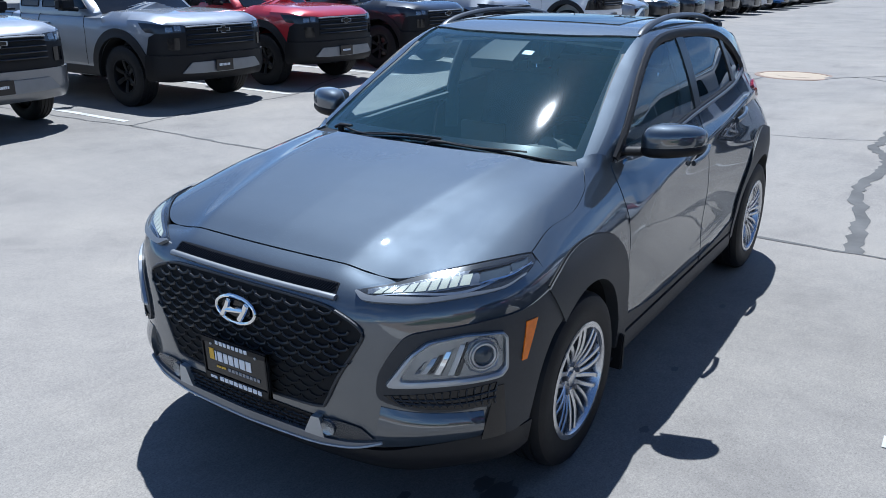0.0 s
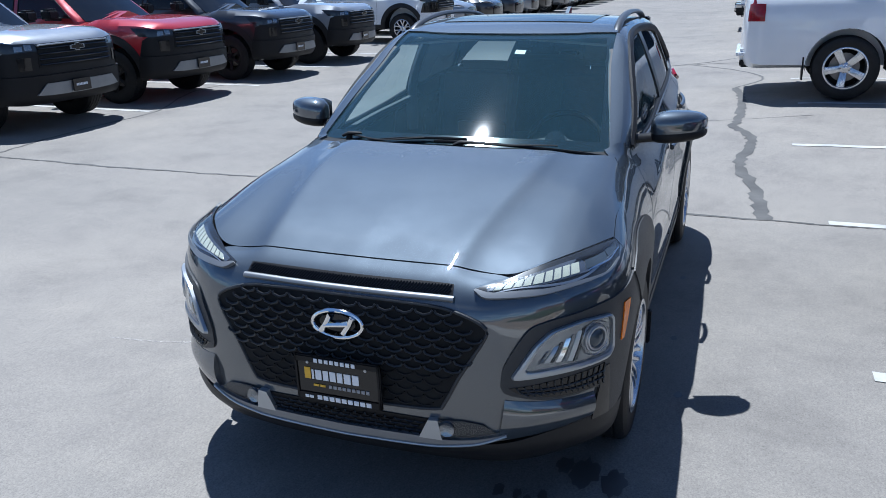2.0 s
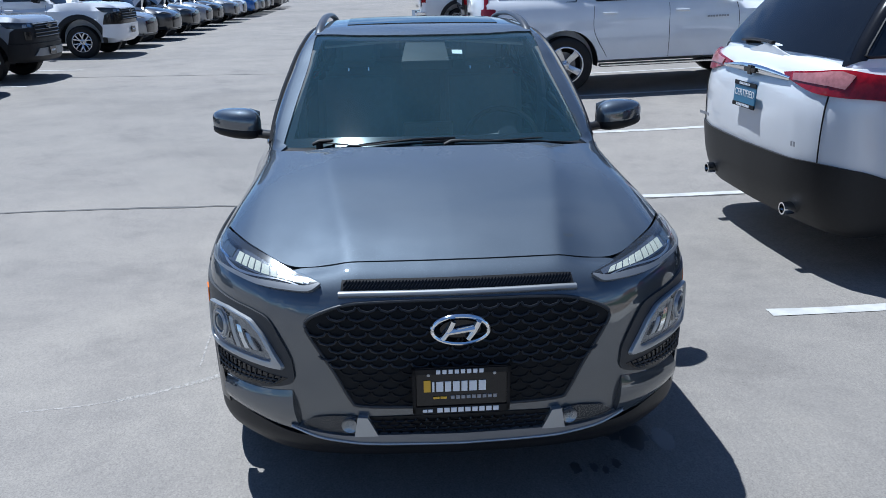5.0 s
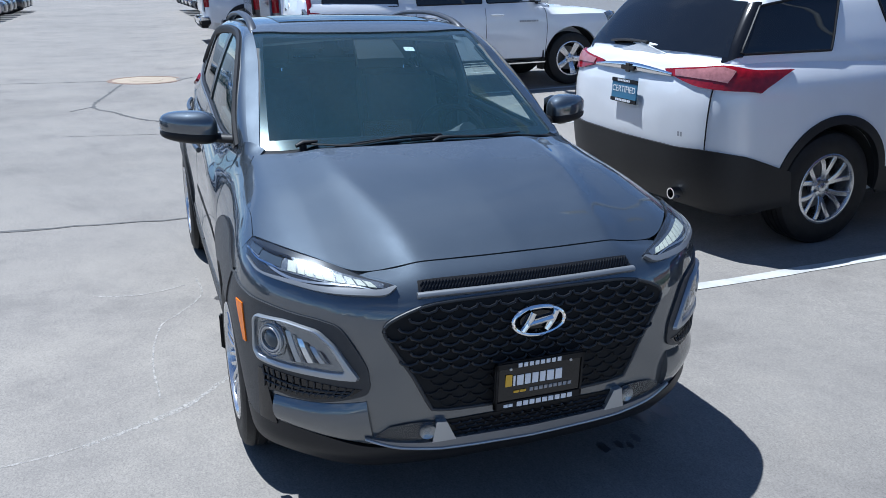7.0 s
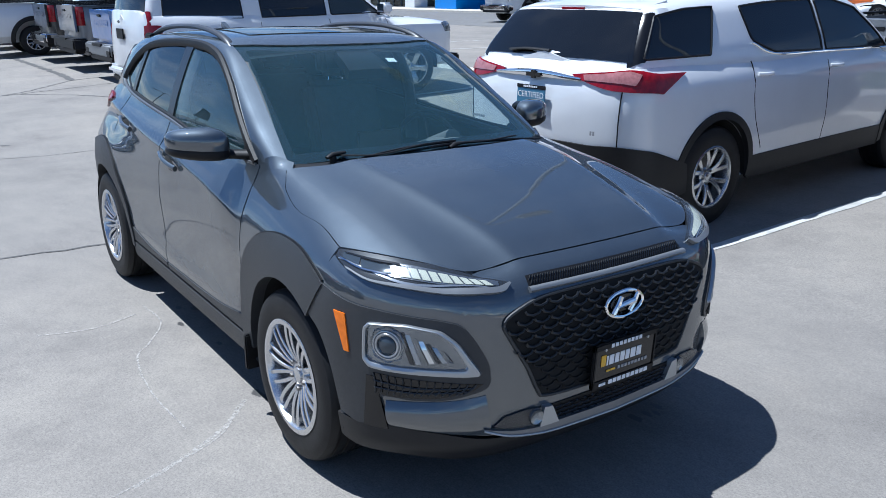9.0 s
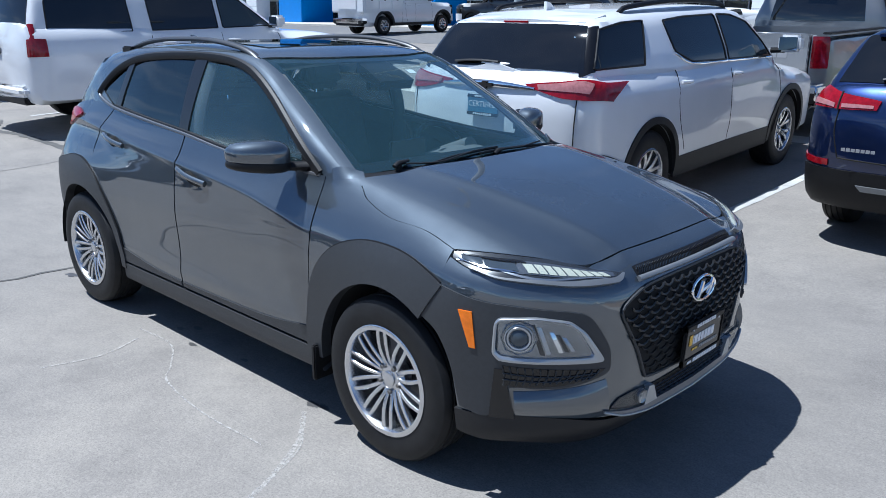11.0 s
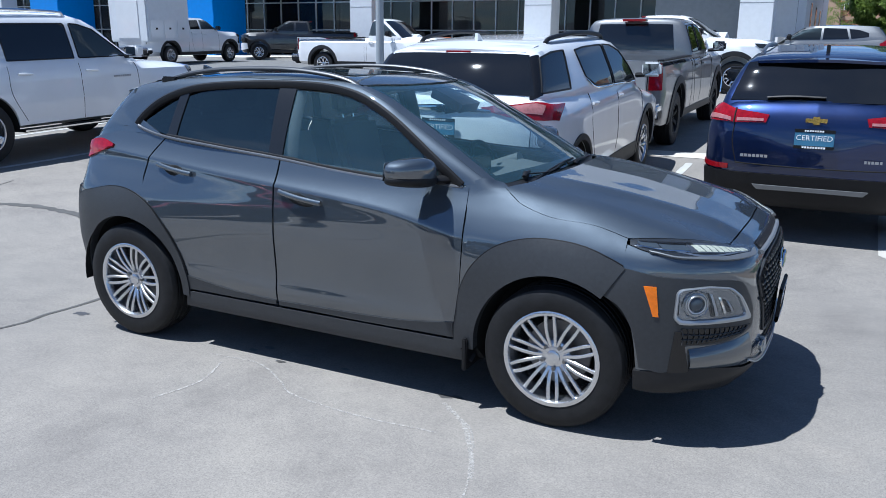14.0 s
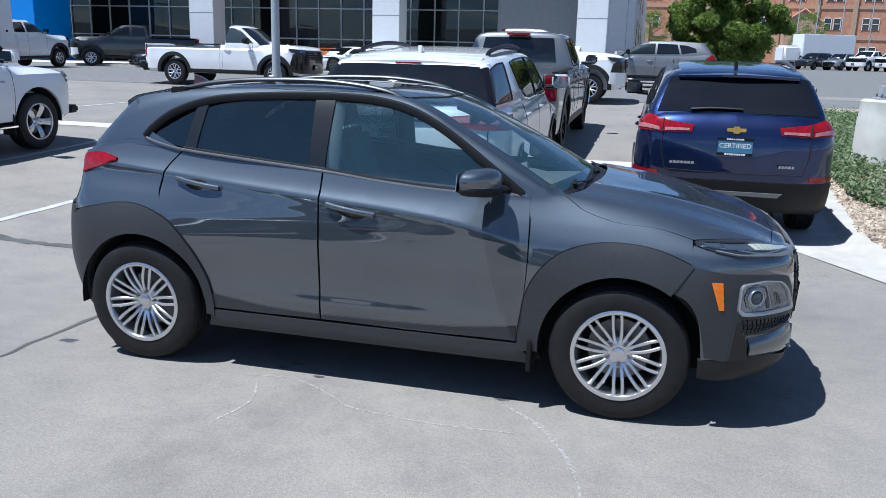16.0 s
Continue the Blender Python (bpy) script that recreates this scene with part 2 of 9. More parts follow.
BLUE_PANEL = plain("blue_metal_panel", (0.01, 0.20, 0.62), 0.35, vary=0.06)
MULLION = plain("aluminium_mullion", (0.42, 0.44, 0.45), 0.4, metal=0.5)
SHOW_GLASS = glass("showroom_glass", (0.16, 0.20, 0.20), 0.01, ior=1.6)
# near-black holds the dimness of the unlit rooms behind the glass
SHOW_DARK = plain("showroom_inside_shade", (0.035, 0.038, 0.04), 0.8, vary=0.5, scale=12)
SIDEWALK = plain("pale_pavement_slab", (0.50, 0.47, 0.41), 0.85, grain=0.3, scale=40)
POLE_PAINT = plain("pole_paint", (0.33, 0.36, 0.38), 0.5, vary=0.05)
PED = plain("pedestal_concrete", (0.46, 0.45, 0.41), 0.85, grain=0.5, scale=40, vary=0.12)
BRICK = plain("red_brick", (0.50, 0.25, 0.155), 0.85, vary=0.25, scale=24)
BRICK_PALE = plain("pale_brick", (0.46, 0.31, 0.21), 0.85, vary=0.12)
BARK = plain("bark", (0.12, 0.085, 0.06), 0.9, grain=0.8, scale=30, vary=0.3)
MANHOLE_TAN = plain("manhole_tan", (0.36, 0.29, 0.21), 0.8, grain=0.4, scale=60)
MANHOLE_RUST = plain("manhole_rust", (0.20, 0.13, 0.09), 0.7, grain=0.4, scale=60)
# distance haze is put into this blue-grey hill colour
HILLS = plain("hazy_hills", (0.13, 0.15, 0.17), 0.95, vary=0.35, scale=0.08)
GRAVEL_BASE = plain("gravel_bed", (0.30, 0.24, 0.18), 0.95, grain=0.8, scale=60, vary=0.3)


def leaf_mat(name, a, b, through_light=0.3):
    m, nt, bs = nodes_of(name)
    g = nt.nodes.new("ShaderNodeNewGeometry")
    r = ramp(nt, g.outputs["Random Per Island"], [(0.0, a), (1.0, b)])
    nt.links.new(r.outputs[0], bs.inputs["Base Color"])
    put(bs, Roughness=0.55)
    t, mx = nt.nodes.new("ShaderNodeBsdfTranslucent"), nt.nodes.new("ShaderNodeMixShader")
    mx.inputs[0].default_value = through_light
    nt.links.new(r.outputs[0], t.inputs[0])
    nt.links.new(bs.outputs[0], mx.inputs[1])
    nt.links.new(t.outputs[0], mx.inputs[2])
    nt.links.new(mx.outputs[0], nt.nodes["Material Output"].inputs[0])
    return m


LEAVES = leaf_mat("tree_leaves", (0.10, 0.17, 0.025), (0.26, 0.34, 0.07), 0.45)
SHRUB = leaf_mat("shrub_leaves", (0.07, 0.115, 0.045), (0.19, 0.24, 0.11))
STONES = leaf_mat("gravel_stones", (0.24, 0.18, 0.13), (0.52, 0.44, 0.34), 0.0)
ASPHALT = plain("worn_asphalt", (0.150, 0.148, 0.145), 0.85, grain=0.5, scale=60, vary=0.18)
RAIL = plain("charcoal_rail", (0.075, 0.078, 0.083), 0.38, metal=0.5)

# ---------------------------------------------------------------- geometry helpers
def spl(*pts):
    """A smooth curve y(x) through the points, with no overshoot."""
    xs, ys = np.array([p[0] for p in pts], float), np.array([p[1] for p in pts], float)
    d = np.diff(ys) / np.diff(xs)
    m = np.r_[d[0], np.where(d[1:] * d[:-1] > 0, 2 * d[1:] * d[:-1] / (d[1:] + d[:-1] + 1e-12), 0), d[-1]]

    def f(x):
        x = np.clip(np.asarray(x, float), xs[0], xs[-1])
        i = np.clip(np.searchsorted(xs, x, side="right") - 1, 0, len(xs) - 2)
        h = xs[i + 1] - xs[i]
        t = (x - xs[i]) / h
        return ys[i] * (1 + 2 * t) * (1 - t) ** 2 + m[i] * h * t * (1 - t) ** 2 + ys[i + 1] * t * t * (3 - 2 * t) + m[i + 1] * h * t * t * (t - 1)

    return f


class Hull:
    """A rounded body bounded by a top z(x,y), sides y(x,z), a front x(y,z), a rear x(y,z) and a bottom."""

    def __init__(self, top, side, front, rear, bottom=0.2, k=0.025):
        self.top, self.side, self.front, self.rear, self.bottom, self.k = top, side, front, rear, bottom, k

    def f(self, p):
        x, y, z = p[..., 0], np.abs(p[..., 1]), p[..., 2]
        g = np.stack([y - self.side(x, z), z - self.top(x, y), x - self.front(y, z), self.rear(y, z) - x, self.bottom - z])
        g = np.clip(g, -1.2, 1.2)
        top = g.max(0)
        return top + self.k * np.log(np.exp((g - top) / self.k).sum(0))

    def grad(self, p):
        e = 2e-3
        return np.stack([(self.f(p + e * v) - self.f(p - e * v)) / (2 * e) for v in np.eye(3)], -1)

    def lay(self, p, off=0.0):
        """Points moved onto the surface, off metres proud of it, and the normals there."""
        p = np.array(p, float)
        for _ in range(10):
            g = self.grad(p)
            p = p - 0.9 * (self.f(p) / np.maximum((g * g).sum(-1), 0.05))[..., None] * g
        g = self.grad(p)
        n = g / np.linalg.norm(g, axis=-1, keepdims=True)
        return p + off * n, n

    def S(self, *xz):
        return [(x, float(self.side(np.array(x), np.array(z))), z) for x, z in xz]

    def F(self, *yz):
        return [(float(self.front(np.array(abs(y)), np.array(z))), y, z) for y, z in yz]

    def T(self, *xy):
        return [(x, y, float(self.top(np.array(x), np.array(abs(y))))) for x, y in xy]

    def R(self, *yz):
        return [(float(self.rear(np.array(abs(y)), np.array(z))), y, z) for y, z in yz]


def flip(pts):
    return [(x, -y, z) for x, y, z in pts]


def along(pts, n, curved=True):
    """n points spaced evenly along a polyline, rounded through its corners."""
    p = np.array(pts, float)
    if len(p) > 2 and curved:
        q = np.vstack([2 * p[0] - p[1], p, 2 * p[-1] - p[-2]])
        t = np.linspace(0, 1, 9)[:-1, None]
        p = np.vstack([0.5 * (2 * b + (c - a) * t + (2 * a - 5 * b + 4 * c - d) * t**2 + (3 * b - a - 3 * c + d) * t**3)
                       for a, b, c, d in zip(q, q[1:], q[2:], q[3:])] + [p[-1:]])
    s = np.r_[0, np.cumsum(np.linalg.norm(np.diff(p, axis=0), axis=1))]
    return np.stack([np.interp(np.linspace(0, s[-1], n), s, p[:, k]) for k in range(3)], 1)


def coons(lo, hi, nu, nv, left=None, right=None, curved=True):
    """A grid of points that fills four edges: lo and hi run the same way, left and right from lo to hi."""
    lo, hi = along(lo, nu, curved), along(hi, nu, curved)
    le = along(left or [lo[0], hi[0]], nv, curved)
    ri = along(right or [lo[-1], hi[-1]], nv, curved)
    u, v = np.linspace(0, 1, nu)[:, None, None], np.linspace(0, 1, nv)[None, :, None]
    g = (1 - v) * lo[:, None] + v * hi[:, None] + (1 - u) * le[None] + u * ri[None]
    return g - ((1 - u) * (1 - v) * lo[0] + u * (1 - v) * lo[-1] + (1 - u) * v * hi[0] + u * v * hi[-1])


def sheet(grid, normal, depth=0.012, gap=0.0):
    """A panel from a grid of points: the face, and a flange folded back round its edge."""
    nu, nv = grid.shape[:2]
    idx = np.arange(nu * nv).reshape(nu, nv)
    v = grid.reshape(-1, 3)
    f = [(idx[i, j], idx[i + 1, j], idx[i + 1, j + 1], idx[i, j + 1]) for i in range(nu - 1) for j in range(nv - 1)]
    rim = list(idx[:, 0]) + list(idx[-1, 1:]) + list(idx[-2::-1, -1]) + list(idx[0, -2:0:-1])
    nrm = normal.reshape(-1, 3)
    a, b = v[rim], v[rim] - depth * nrm[rim]
    n0, m = len(v), len(rim)
    v = np.vstack([v, a, b])
    f += [(n0 + i, n0 + m + i, n0 + m + (i + 1) % m, n0 + (i + 1) % m) for i in range(m)]
    g = np.cross(grid[1, 0] - grid[0, 0], grid[0, 1] - grid[0, 0])
    if g @ normal[0, 0] < 0:
        f = [tuple(reversed(q)) for q in f]
    return v, f


def panel(hull, lo, hi, nu, nv, left=None, right=None, off=0.0, depth=0.012, gap=0.002, curved=True):
    grid = coons(lo, hi, nu, nv, left, right, curved)
    if gap:
        mid = grid.reshape(-1, 3)
        for e, o in ((grid[0], grid[1]), (grid[-1], grid[-2]), (grid[:, 0], grid[:, 1]), (grid[:, -1], grid[:, -2])):
            w = o - e
            e += gap * w / np.maximum(np.linalg.norm(w, axis=-1, keepdims=True), 1e-6)
    p, n = hull.lay(grid, off)
    return sheet(p, n, depth)


def mirrored(vf):
    v, f = vf
    return np.asarray(v) * (1, -1, 1), [tuple(reversed(q)) for q in f]


def moved(vf, m):
    v = np.asarray(vf[0], float)
    r = np.array(m)
    return v @ r[:3, :3].T + r[:3, 3], vf[1]


def joined(*many):
    v, f, n = [], [], 0
    for a, b in many:
        v.append(np.asarray(a, float))
        f += [tuple(int(i) + n for i in q) for q in b]
        n += len(a)
    return np.vstack(v), f


def box(x0, y0, z0, x1, y1, z1, r=0.0, seg=2):
    bm = bmesh.new()
    bmesh.ops.create_cube(bm, size=1.0)
    for v in bm.verts:
        v.co = Vector(((x0 + x1) / 2 + v.co.x * (x1 - x0), (y0 + y1) / 2 + v.co.y * (y1 - y0), (z0 + z1) / 2 + v.co.z * (z1 - z0)))
    if r:
        bmesh.ops.bevel(bm, geom=bm.edges[:], offset=r, segments=seg, affect="EDGES", clamp_overlap=True)
    bm.verts.index_update()
    out = np.array([v.co[:] for v in bm.verts]), [tuple(v.index for v in f.verts) for f in bm.faces]
    bm.free()
    return out


def tube(path, r, n=8, flat=1.0, caps=True):
    """A round or flattened bar along a path; r may be a list."""
    p = np.array(path, float)
    rr = np.full(len(p), r) if np.isscalar(r) else np.array(r)
    t = np.gradient(p, axis=0)
    t /= np.linalg.norm(t, axis=1, keepdims=True)
    up = np.array([0, 0, 1.0])
    a = np.cross(t, up)
    bad = np.linalg.norm(a, axis=1) < 1e-3
    a[bad] = np.cross(t[bad], [0, 1.0, 0])
    a /= np.linalg.norm(a, axis=1, keepdims=True)
    b = np.cross(a, t)
    th = np.linspace(0, 2 * np.pi, n, endpoint=False)
    v = p[:, None] + rr[:, None, None] * (np.cos(th)[None, :, None] * a[:, None] + flat * np.sin(th)[None, :, None] * b[:, None])
    f = [(i * n + j, i * n + (j + 1) % n, (i + 1) * n + (j + 1) % n, (i + 1) * n + j) for i in range(len(p) - 1) for j in range(n)]
    if caps:
        f += [tuple(range(n))[::-1], tuple(range((len(p) - 1) * n, len(p) * n))]
    return v.reshape(-1, 3), f


def lathe(profile, n=48, close=False):
    """Turn a profile of (radius, y) round the y axis."""
    pr = np.array(profile, float)
    th = np.linspace(0, 2 * np.pi, n, endpoint=False)
    v = np.stack([pr[None, :, 0] * np.cos(th)[:, None], np.broadcast_to(pr[None, :, 1], (n, len(pr))), pr[None, :, 0] * np.sin(th)[:, None]], -1)
    m = len(pr)
    f = [(i * m + j, i * m + j + 1, ((i + 1) % n) * m + j + 1, ((i + 1) % n) * m + j) for i in range(n) for j in range(m - 1)]
    if close:
        f += [(i * m + m - 1, i * m, ((i + 1) % n) * m, ((i + 1) % n) * m + m - 1) for i in range(n)]
    return v.reshape(-1, 3), f


def slab(outline, y0, y1):
    """An outline of (x, z) given depth along y."""
    n = len(outline)
    v = [(x, y0, z) for x, z in outline] + [(x, y1, z) for x, z in outline]
    f = [tuple(range(n)), tuple(range(2 * n - 1, n - 1, -1))] + [(i, n + i, n + (i + 1) % n, (i + 1) % n) for i in range(n)]
    return np.array(v, float), f


def mesh_of(name, vf, mat, smooth=True, angle=40):
    me = bpy.data.meshes.new(name)
    me.from_pydata([tuple(map(float, v)) for v in vf[0]], [], [tuple(int(i) for i in q) for q in vf[1]])
    me.materials.append(mat)
    if smooth:
        me.polygons.foreach_set("use_smooth", [True] * len(me.polygons))
        me.update()
        me.set_sharp_from_angle(angle=radians(angle))
    me.update()
    return me


def part(name, vf, mat, parent=None, label="", smooth=True, angle=40, at=None):
    """One mesh object; under a thing or a part when a parent is given."""
    me = vf if isinstance(vf, bpy.types.Mesh) else mesh_of(name, vf, mat, smooth, angle)
    ob = new(name, me)
    ob.parent = parent
    if at is not None:
        ob.matrix_basis = at
    if label:
        tagged(ob, label)
    return ob


def solid(name, vf, mat):
    """A mesh whose normals all face out."""
    me = mesh_of(name, vf, mat)
    bm = bmesh.new()
    bm.from_mesh(me)
    bmesh.ops.recalc_face_normals(bm, faces=bm.faces[:])
    bm.to_mesh(me)
    bm.free()
    return me


def cut(me, cutters, mat):
    """The mesh with the cutters taken away from it."""
    body = new("tmp", me)
    made = []
    for vf in cutters:
        c = new("tmp", solid("tmp", vf, mat))
        mod = body.modifiers.new("cut", "BOOLEAN")
        mod.operation, mod.object, mod.solver = "DIFFERENCE", c, "EXACT"
        made.append(c)
    dg = bpy.context.evaluated_depsgraph_get()
    out = bpy.data.meshes.new_from_object(body.evaluated_get(dg))
    for o in (body, *made):
        bpy.data.objects.remove(o)
    out.polygons.foreach_set("use_smooth", [True] * len(out.polygons))
    out.set_sharp_from_angle(angle=radians(35))
    return out


def shell(hull, x0, x1, z0, mat, nx=56, nt=56, squeeze=0.0, zc=None):
    """A closed skin over a hull, from sections across it."""
    s = 0.5 - 0.5 * np.cos(np.linspace(0, np.pi, nx))
    xs = x0 + (x1 - x0) * (0.55 * s + 0.45 * np.linspace(0, 1, nx))
    th = np.linspace(0, 2 * np.pi, nt, endpoint=False)
    th = th - 0.18 * np.sin(4 * th)
    o = np.stack([np.broadcast_to(xs[:, None], (nx, nt)), np.zeros((nx, nt)), np.full((nx, nt), z0)], -1)
    d = np.stack([np.zeros(nt), np.cos(th), np.sin(th)], -1)[None]
    lo, hi = np.zeros((nx, nt)), np.full((nx, nt), 1.6)
    for _ in range(26):
        mid = (lo + hi) / 2
        inside = hull.f(o + mid[..., None] * d) < -squeeze
        lo, hi = np.where(inside, mid, lo), np.where(inside, hi, mid)
    v = (o + np.maximum(lo, 0.004)[..., None] * d).reshape(-1, 3)
    f = [(i * nt + j, i * nt + (j + 1) % nt, (i + 1) * nt + (j + 1) % nt, (i + 1) * nt + j) for i in range(nx - 1) for j in range(nt)]
    f += [tuple(range(nt))[::-1], tuple(range((nx - 1) * nt, nx * nt))]
    return v, f


def band(hull, cx, cz, r0, r1, a0, a1, n=40, off=0.01, depth=0.03, m=5):
    """A ring of trim on the side of a hull; r0 and r1 are radii by angle in degrees."""
    a = np.linspace(a0, a1, n)
    w = np.linspace(0, 1, m)
    ri, ro = np.broadcast_to(r0(a), a.shape), np.broadcast_to(r1(a), a.shape)
    r = ri[:, None] * (1 - w) + ro[:, None] * w
    x, z = cx + r * np.cos(np.radians(a))[:, None], cz + r * np.sin(np.radians(a))[:, None]
    p, nn = hull.lay(np.stack([x, hull.side(x, z), z], -1), off)
    return sheet(p, nn, depth)


_rise = spl((-60.0, 0.0), (2.0, 0.0), (4.2, 0.05), (6.2, 0.125), (7.6, 0.20), (10.0, 0.27), (14.0, 0.38), (20.0, 0.64), (25.0, 0.82), (34.0, 0.90), (80.0, 1.5), (200.0, 2.2), (1500.0, 4.0))


def liner(r, y0, y1, a0=-6.0, a1=186.0, n=30):
    """The upper half of a wheel well."""
    a = np.radians(np.linspace(a0, a1, n))
    v = np.vstack([np.stack([r * np.cos(a), np.full(n, y), r * np.sin(a)], 1) for y in (y0, y1)])
    return v, [(i, i + 1, n + i + 1, n + i) for i in range(n - 1)]


def ground_z(x, y):
    """The lot is level round the car, rises gently towards the showroom and swells a little behind the car."""
    x, y = np.asarray(x, float), np.asarray(y, float)
    swell = np.clip(0.034 * (-x - 3.0), 0, 0.17) * np.clip((y + 0.5) / 2.6, 0, 1) * np.clip((17.0 - y) / 8.0, 0, 1)
    return _rise(y) + swell


def thing(name, x, y, turn=0.0, label="", category="", group="", kind="", z=None):
    e = new(name)
    e.empty_display_size = 0.2
    e.matrix_basis = pose(x, y, float(ground_z(x, y)) if z is None else z, 0, 0, turn)
    return tagged(e, label, category, group, kind)


def bars(x0, z0, widths, h, gap=0.008, y=0.0, d=0.002):
    """Plain bars in a row that stand for lettering."""
    out, x = [], x0
    for w in widths:
        out.append(box(x, y - d, z0, x + w, y, z0 + h))
        x += w + gap
    return joined(*out)


def lettering(name, text, size, mat, parent, m, label="", align="CENTER"):
    cu = bpy.data.curves.new(name, "FONT")
    cu.body, cu.size, cu.extrude, cu.align_x, cu.align_y = text, size, 0.0006, align, "CENTER"
    tmp = new("tmp", cu)
    me = bpy.data.meshes.new_from_object(tmp.evaluated_get(bpy.context.evaluated_depsgraph_get()))
    bpy.data.objects.remove(tmp)
    me.materials.clear()
    me.materials.append(mat)
    return part(name, me, mat, parent, label, at=m)

# ---------------------------------------------------------------- wheels
def tyre_mesh(R, w, rim, name="tyre", blocks=64, chunky=False):
    """A tyre with a rounded shoulder and tread grooves, outer face towards +y."""
    h = w / 2
    pr = [(rim - 0.012, h * 0.80), (rim + 0.006, h * 0.93), (rim + 0.016, h * 0.96), (rim + 0.45 * (R - rim), h * 1.0), (R - 0.035, h * 0.97),
          (R - 0.014, h * 0.88), (R - 0.004, h * 0.74)]
    tread = []
    for k in (0.55, 0.18):
        tread += [(R, h * (k + 0.08)), (R - 0.007, h * (k + 0.06)), (R - 0.007, h * (k - 0.02)), (R, h * (k - 0.04))]
    pr = pr + tread
    full = pr + [(r, -y) for r, y in reversed(pr)]
    v, f = lathe(full, 72)
    extra = []
    for i in range(blocks if chunky else 0):
        a = 2 * np.pi * i / blocks
        b = box(-0.010, h * 0.60, R - 0.016, 0.010, h * 0.93, R - 0.001)
        c, s = np.cos(a), np.sin(a)
        m = np.eye(4)
        m[0, 0], m[0, 2], m[2, 0], m[2, 2] = c, s, -s, c
        extra.append(moved(b, m))
    return mesh_of(name, joined((v, f), *extra), RUBBER, angle=30)


def rim_mesh(rim, w, mat, name="rim", deep=0.10):
    h = w / 2
    pr = [(rim - 0.006, h * 0.86), (rim + 0.004, h * 0.90), (rim + 0.010, h * 0.97), (rim + 0.004, h * 1.0), (rim - 0.010, h * 0.99), (rim - 0.016, h * 0.90),
          (rim - 0.022, h * 0.55), (rim - 0.030, -h * 0.8)]
    return mesh_of(name, lathe(pr, 72), mat)


def rot_y(a):
    return Matrix.Rotation(-a, 4, "Y")


def spoke(r0, r1, w0, w1, y0, y1, lean=0.0, thick=0.022):
    """One spoke along +x with a ridge down its face; lean swings its outer end sideways."""
    n = 7
    v = []
    for i in range(n):
        t = i / (n - 1)
        r, w = r0 + (r1 - r0) * t, w0 + (w1 - w0) * t
        y = y0 + (y1 - y0) * t + 0.010 * math.sin(math.pi * t)
        s = lean * t * t
        v += [(r, y - thick, s - w * 0.42), (r, y - 0.003, s - w * 0.5), (r, y, s - w * 0.34), (r, y + 0.001, s + w * 0.34), (r, y - 0.003, s + w * 0.5), (r, y - thick, s + w * 0.42)]
    f = [(i * 6 + j, i * 6 + (j + 1) % 6, (i + 1) * 6 + (j + 1) % 6, (i + 1) * 6 + j) for i in range(n - 1) for j in range(6)]
    f += [tuple(range(6)), tuple(range((n - 1) * 6, n * 6))[::-1]]
    return np.array(v), [tuple(reversed(q)) for q in f]


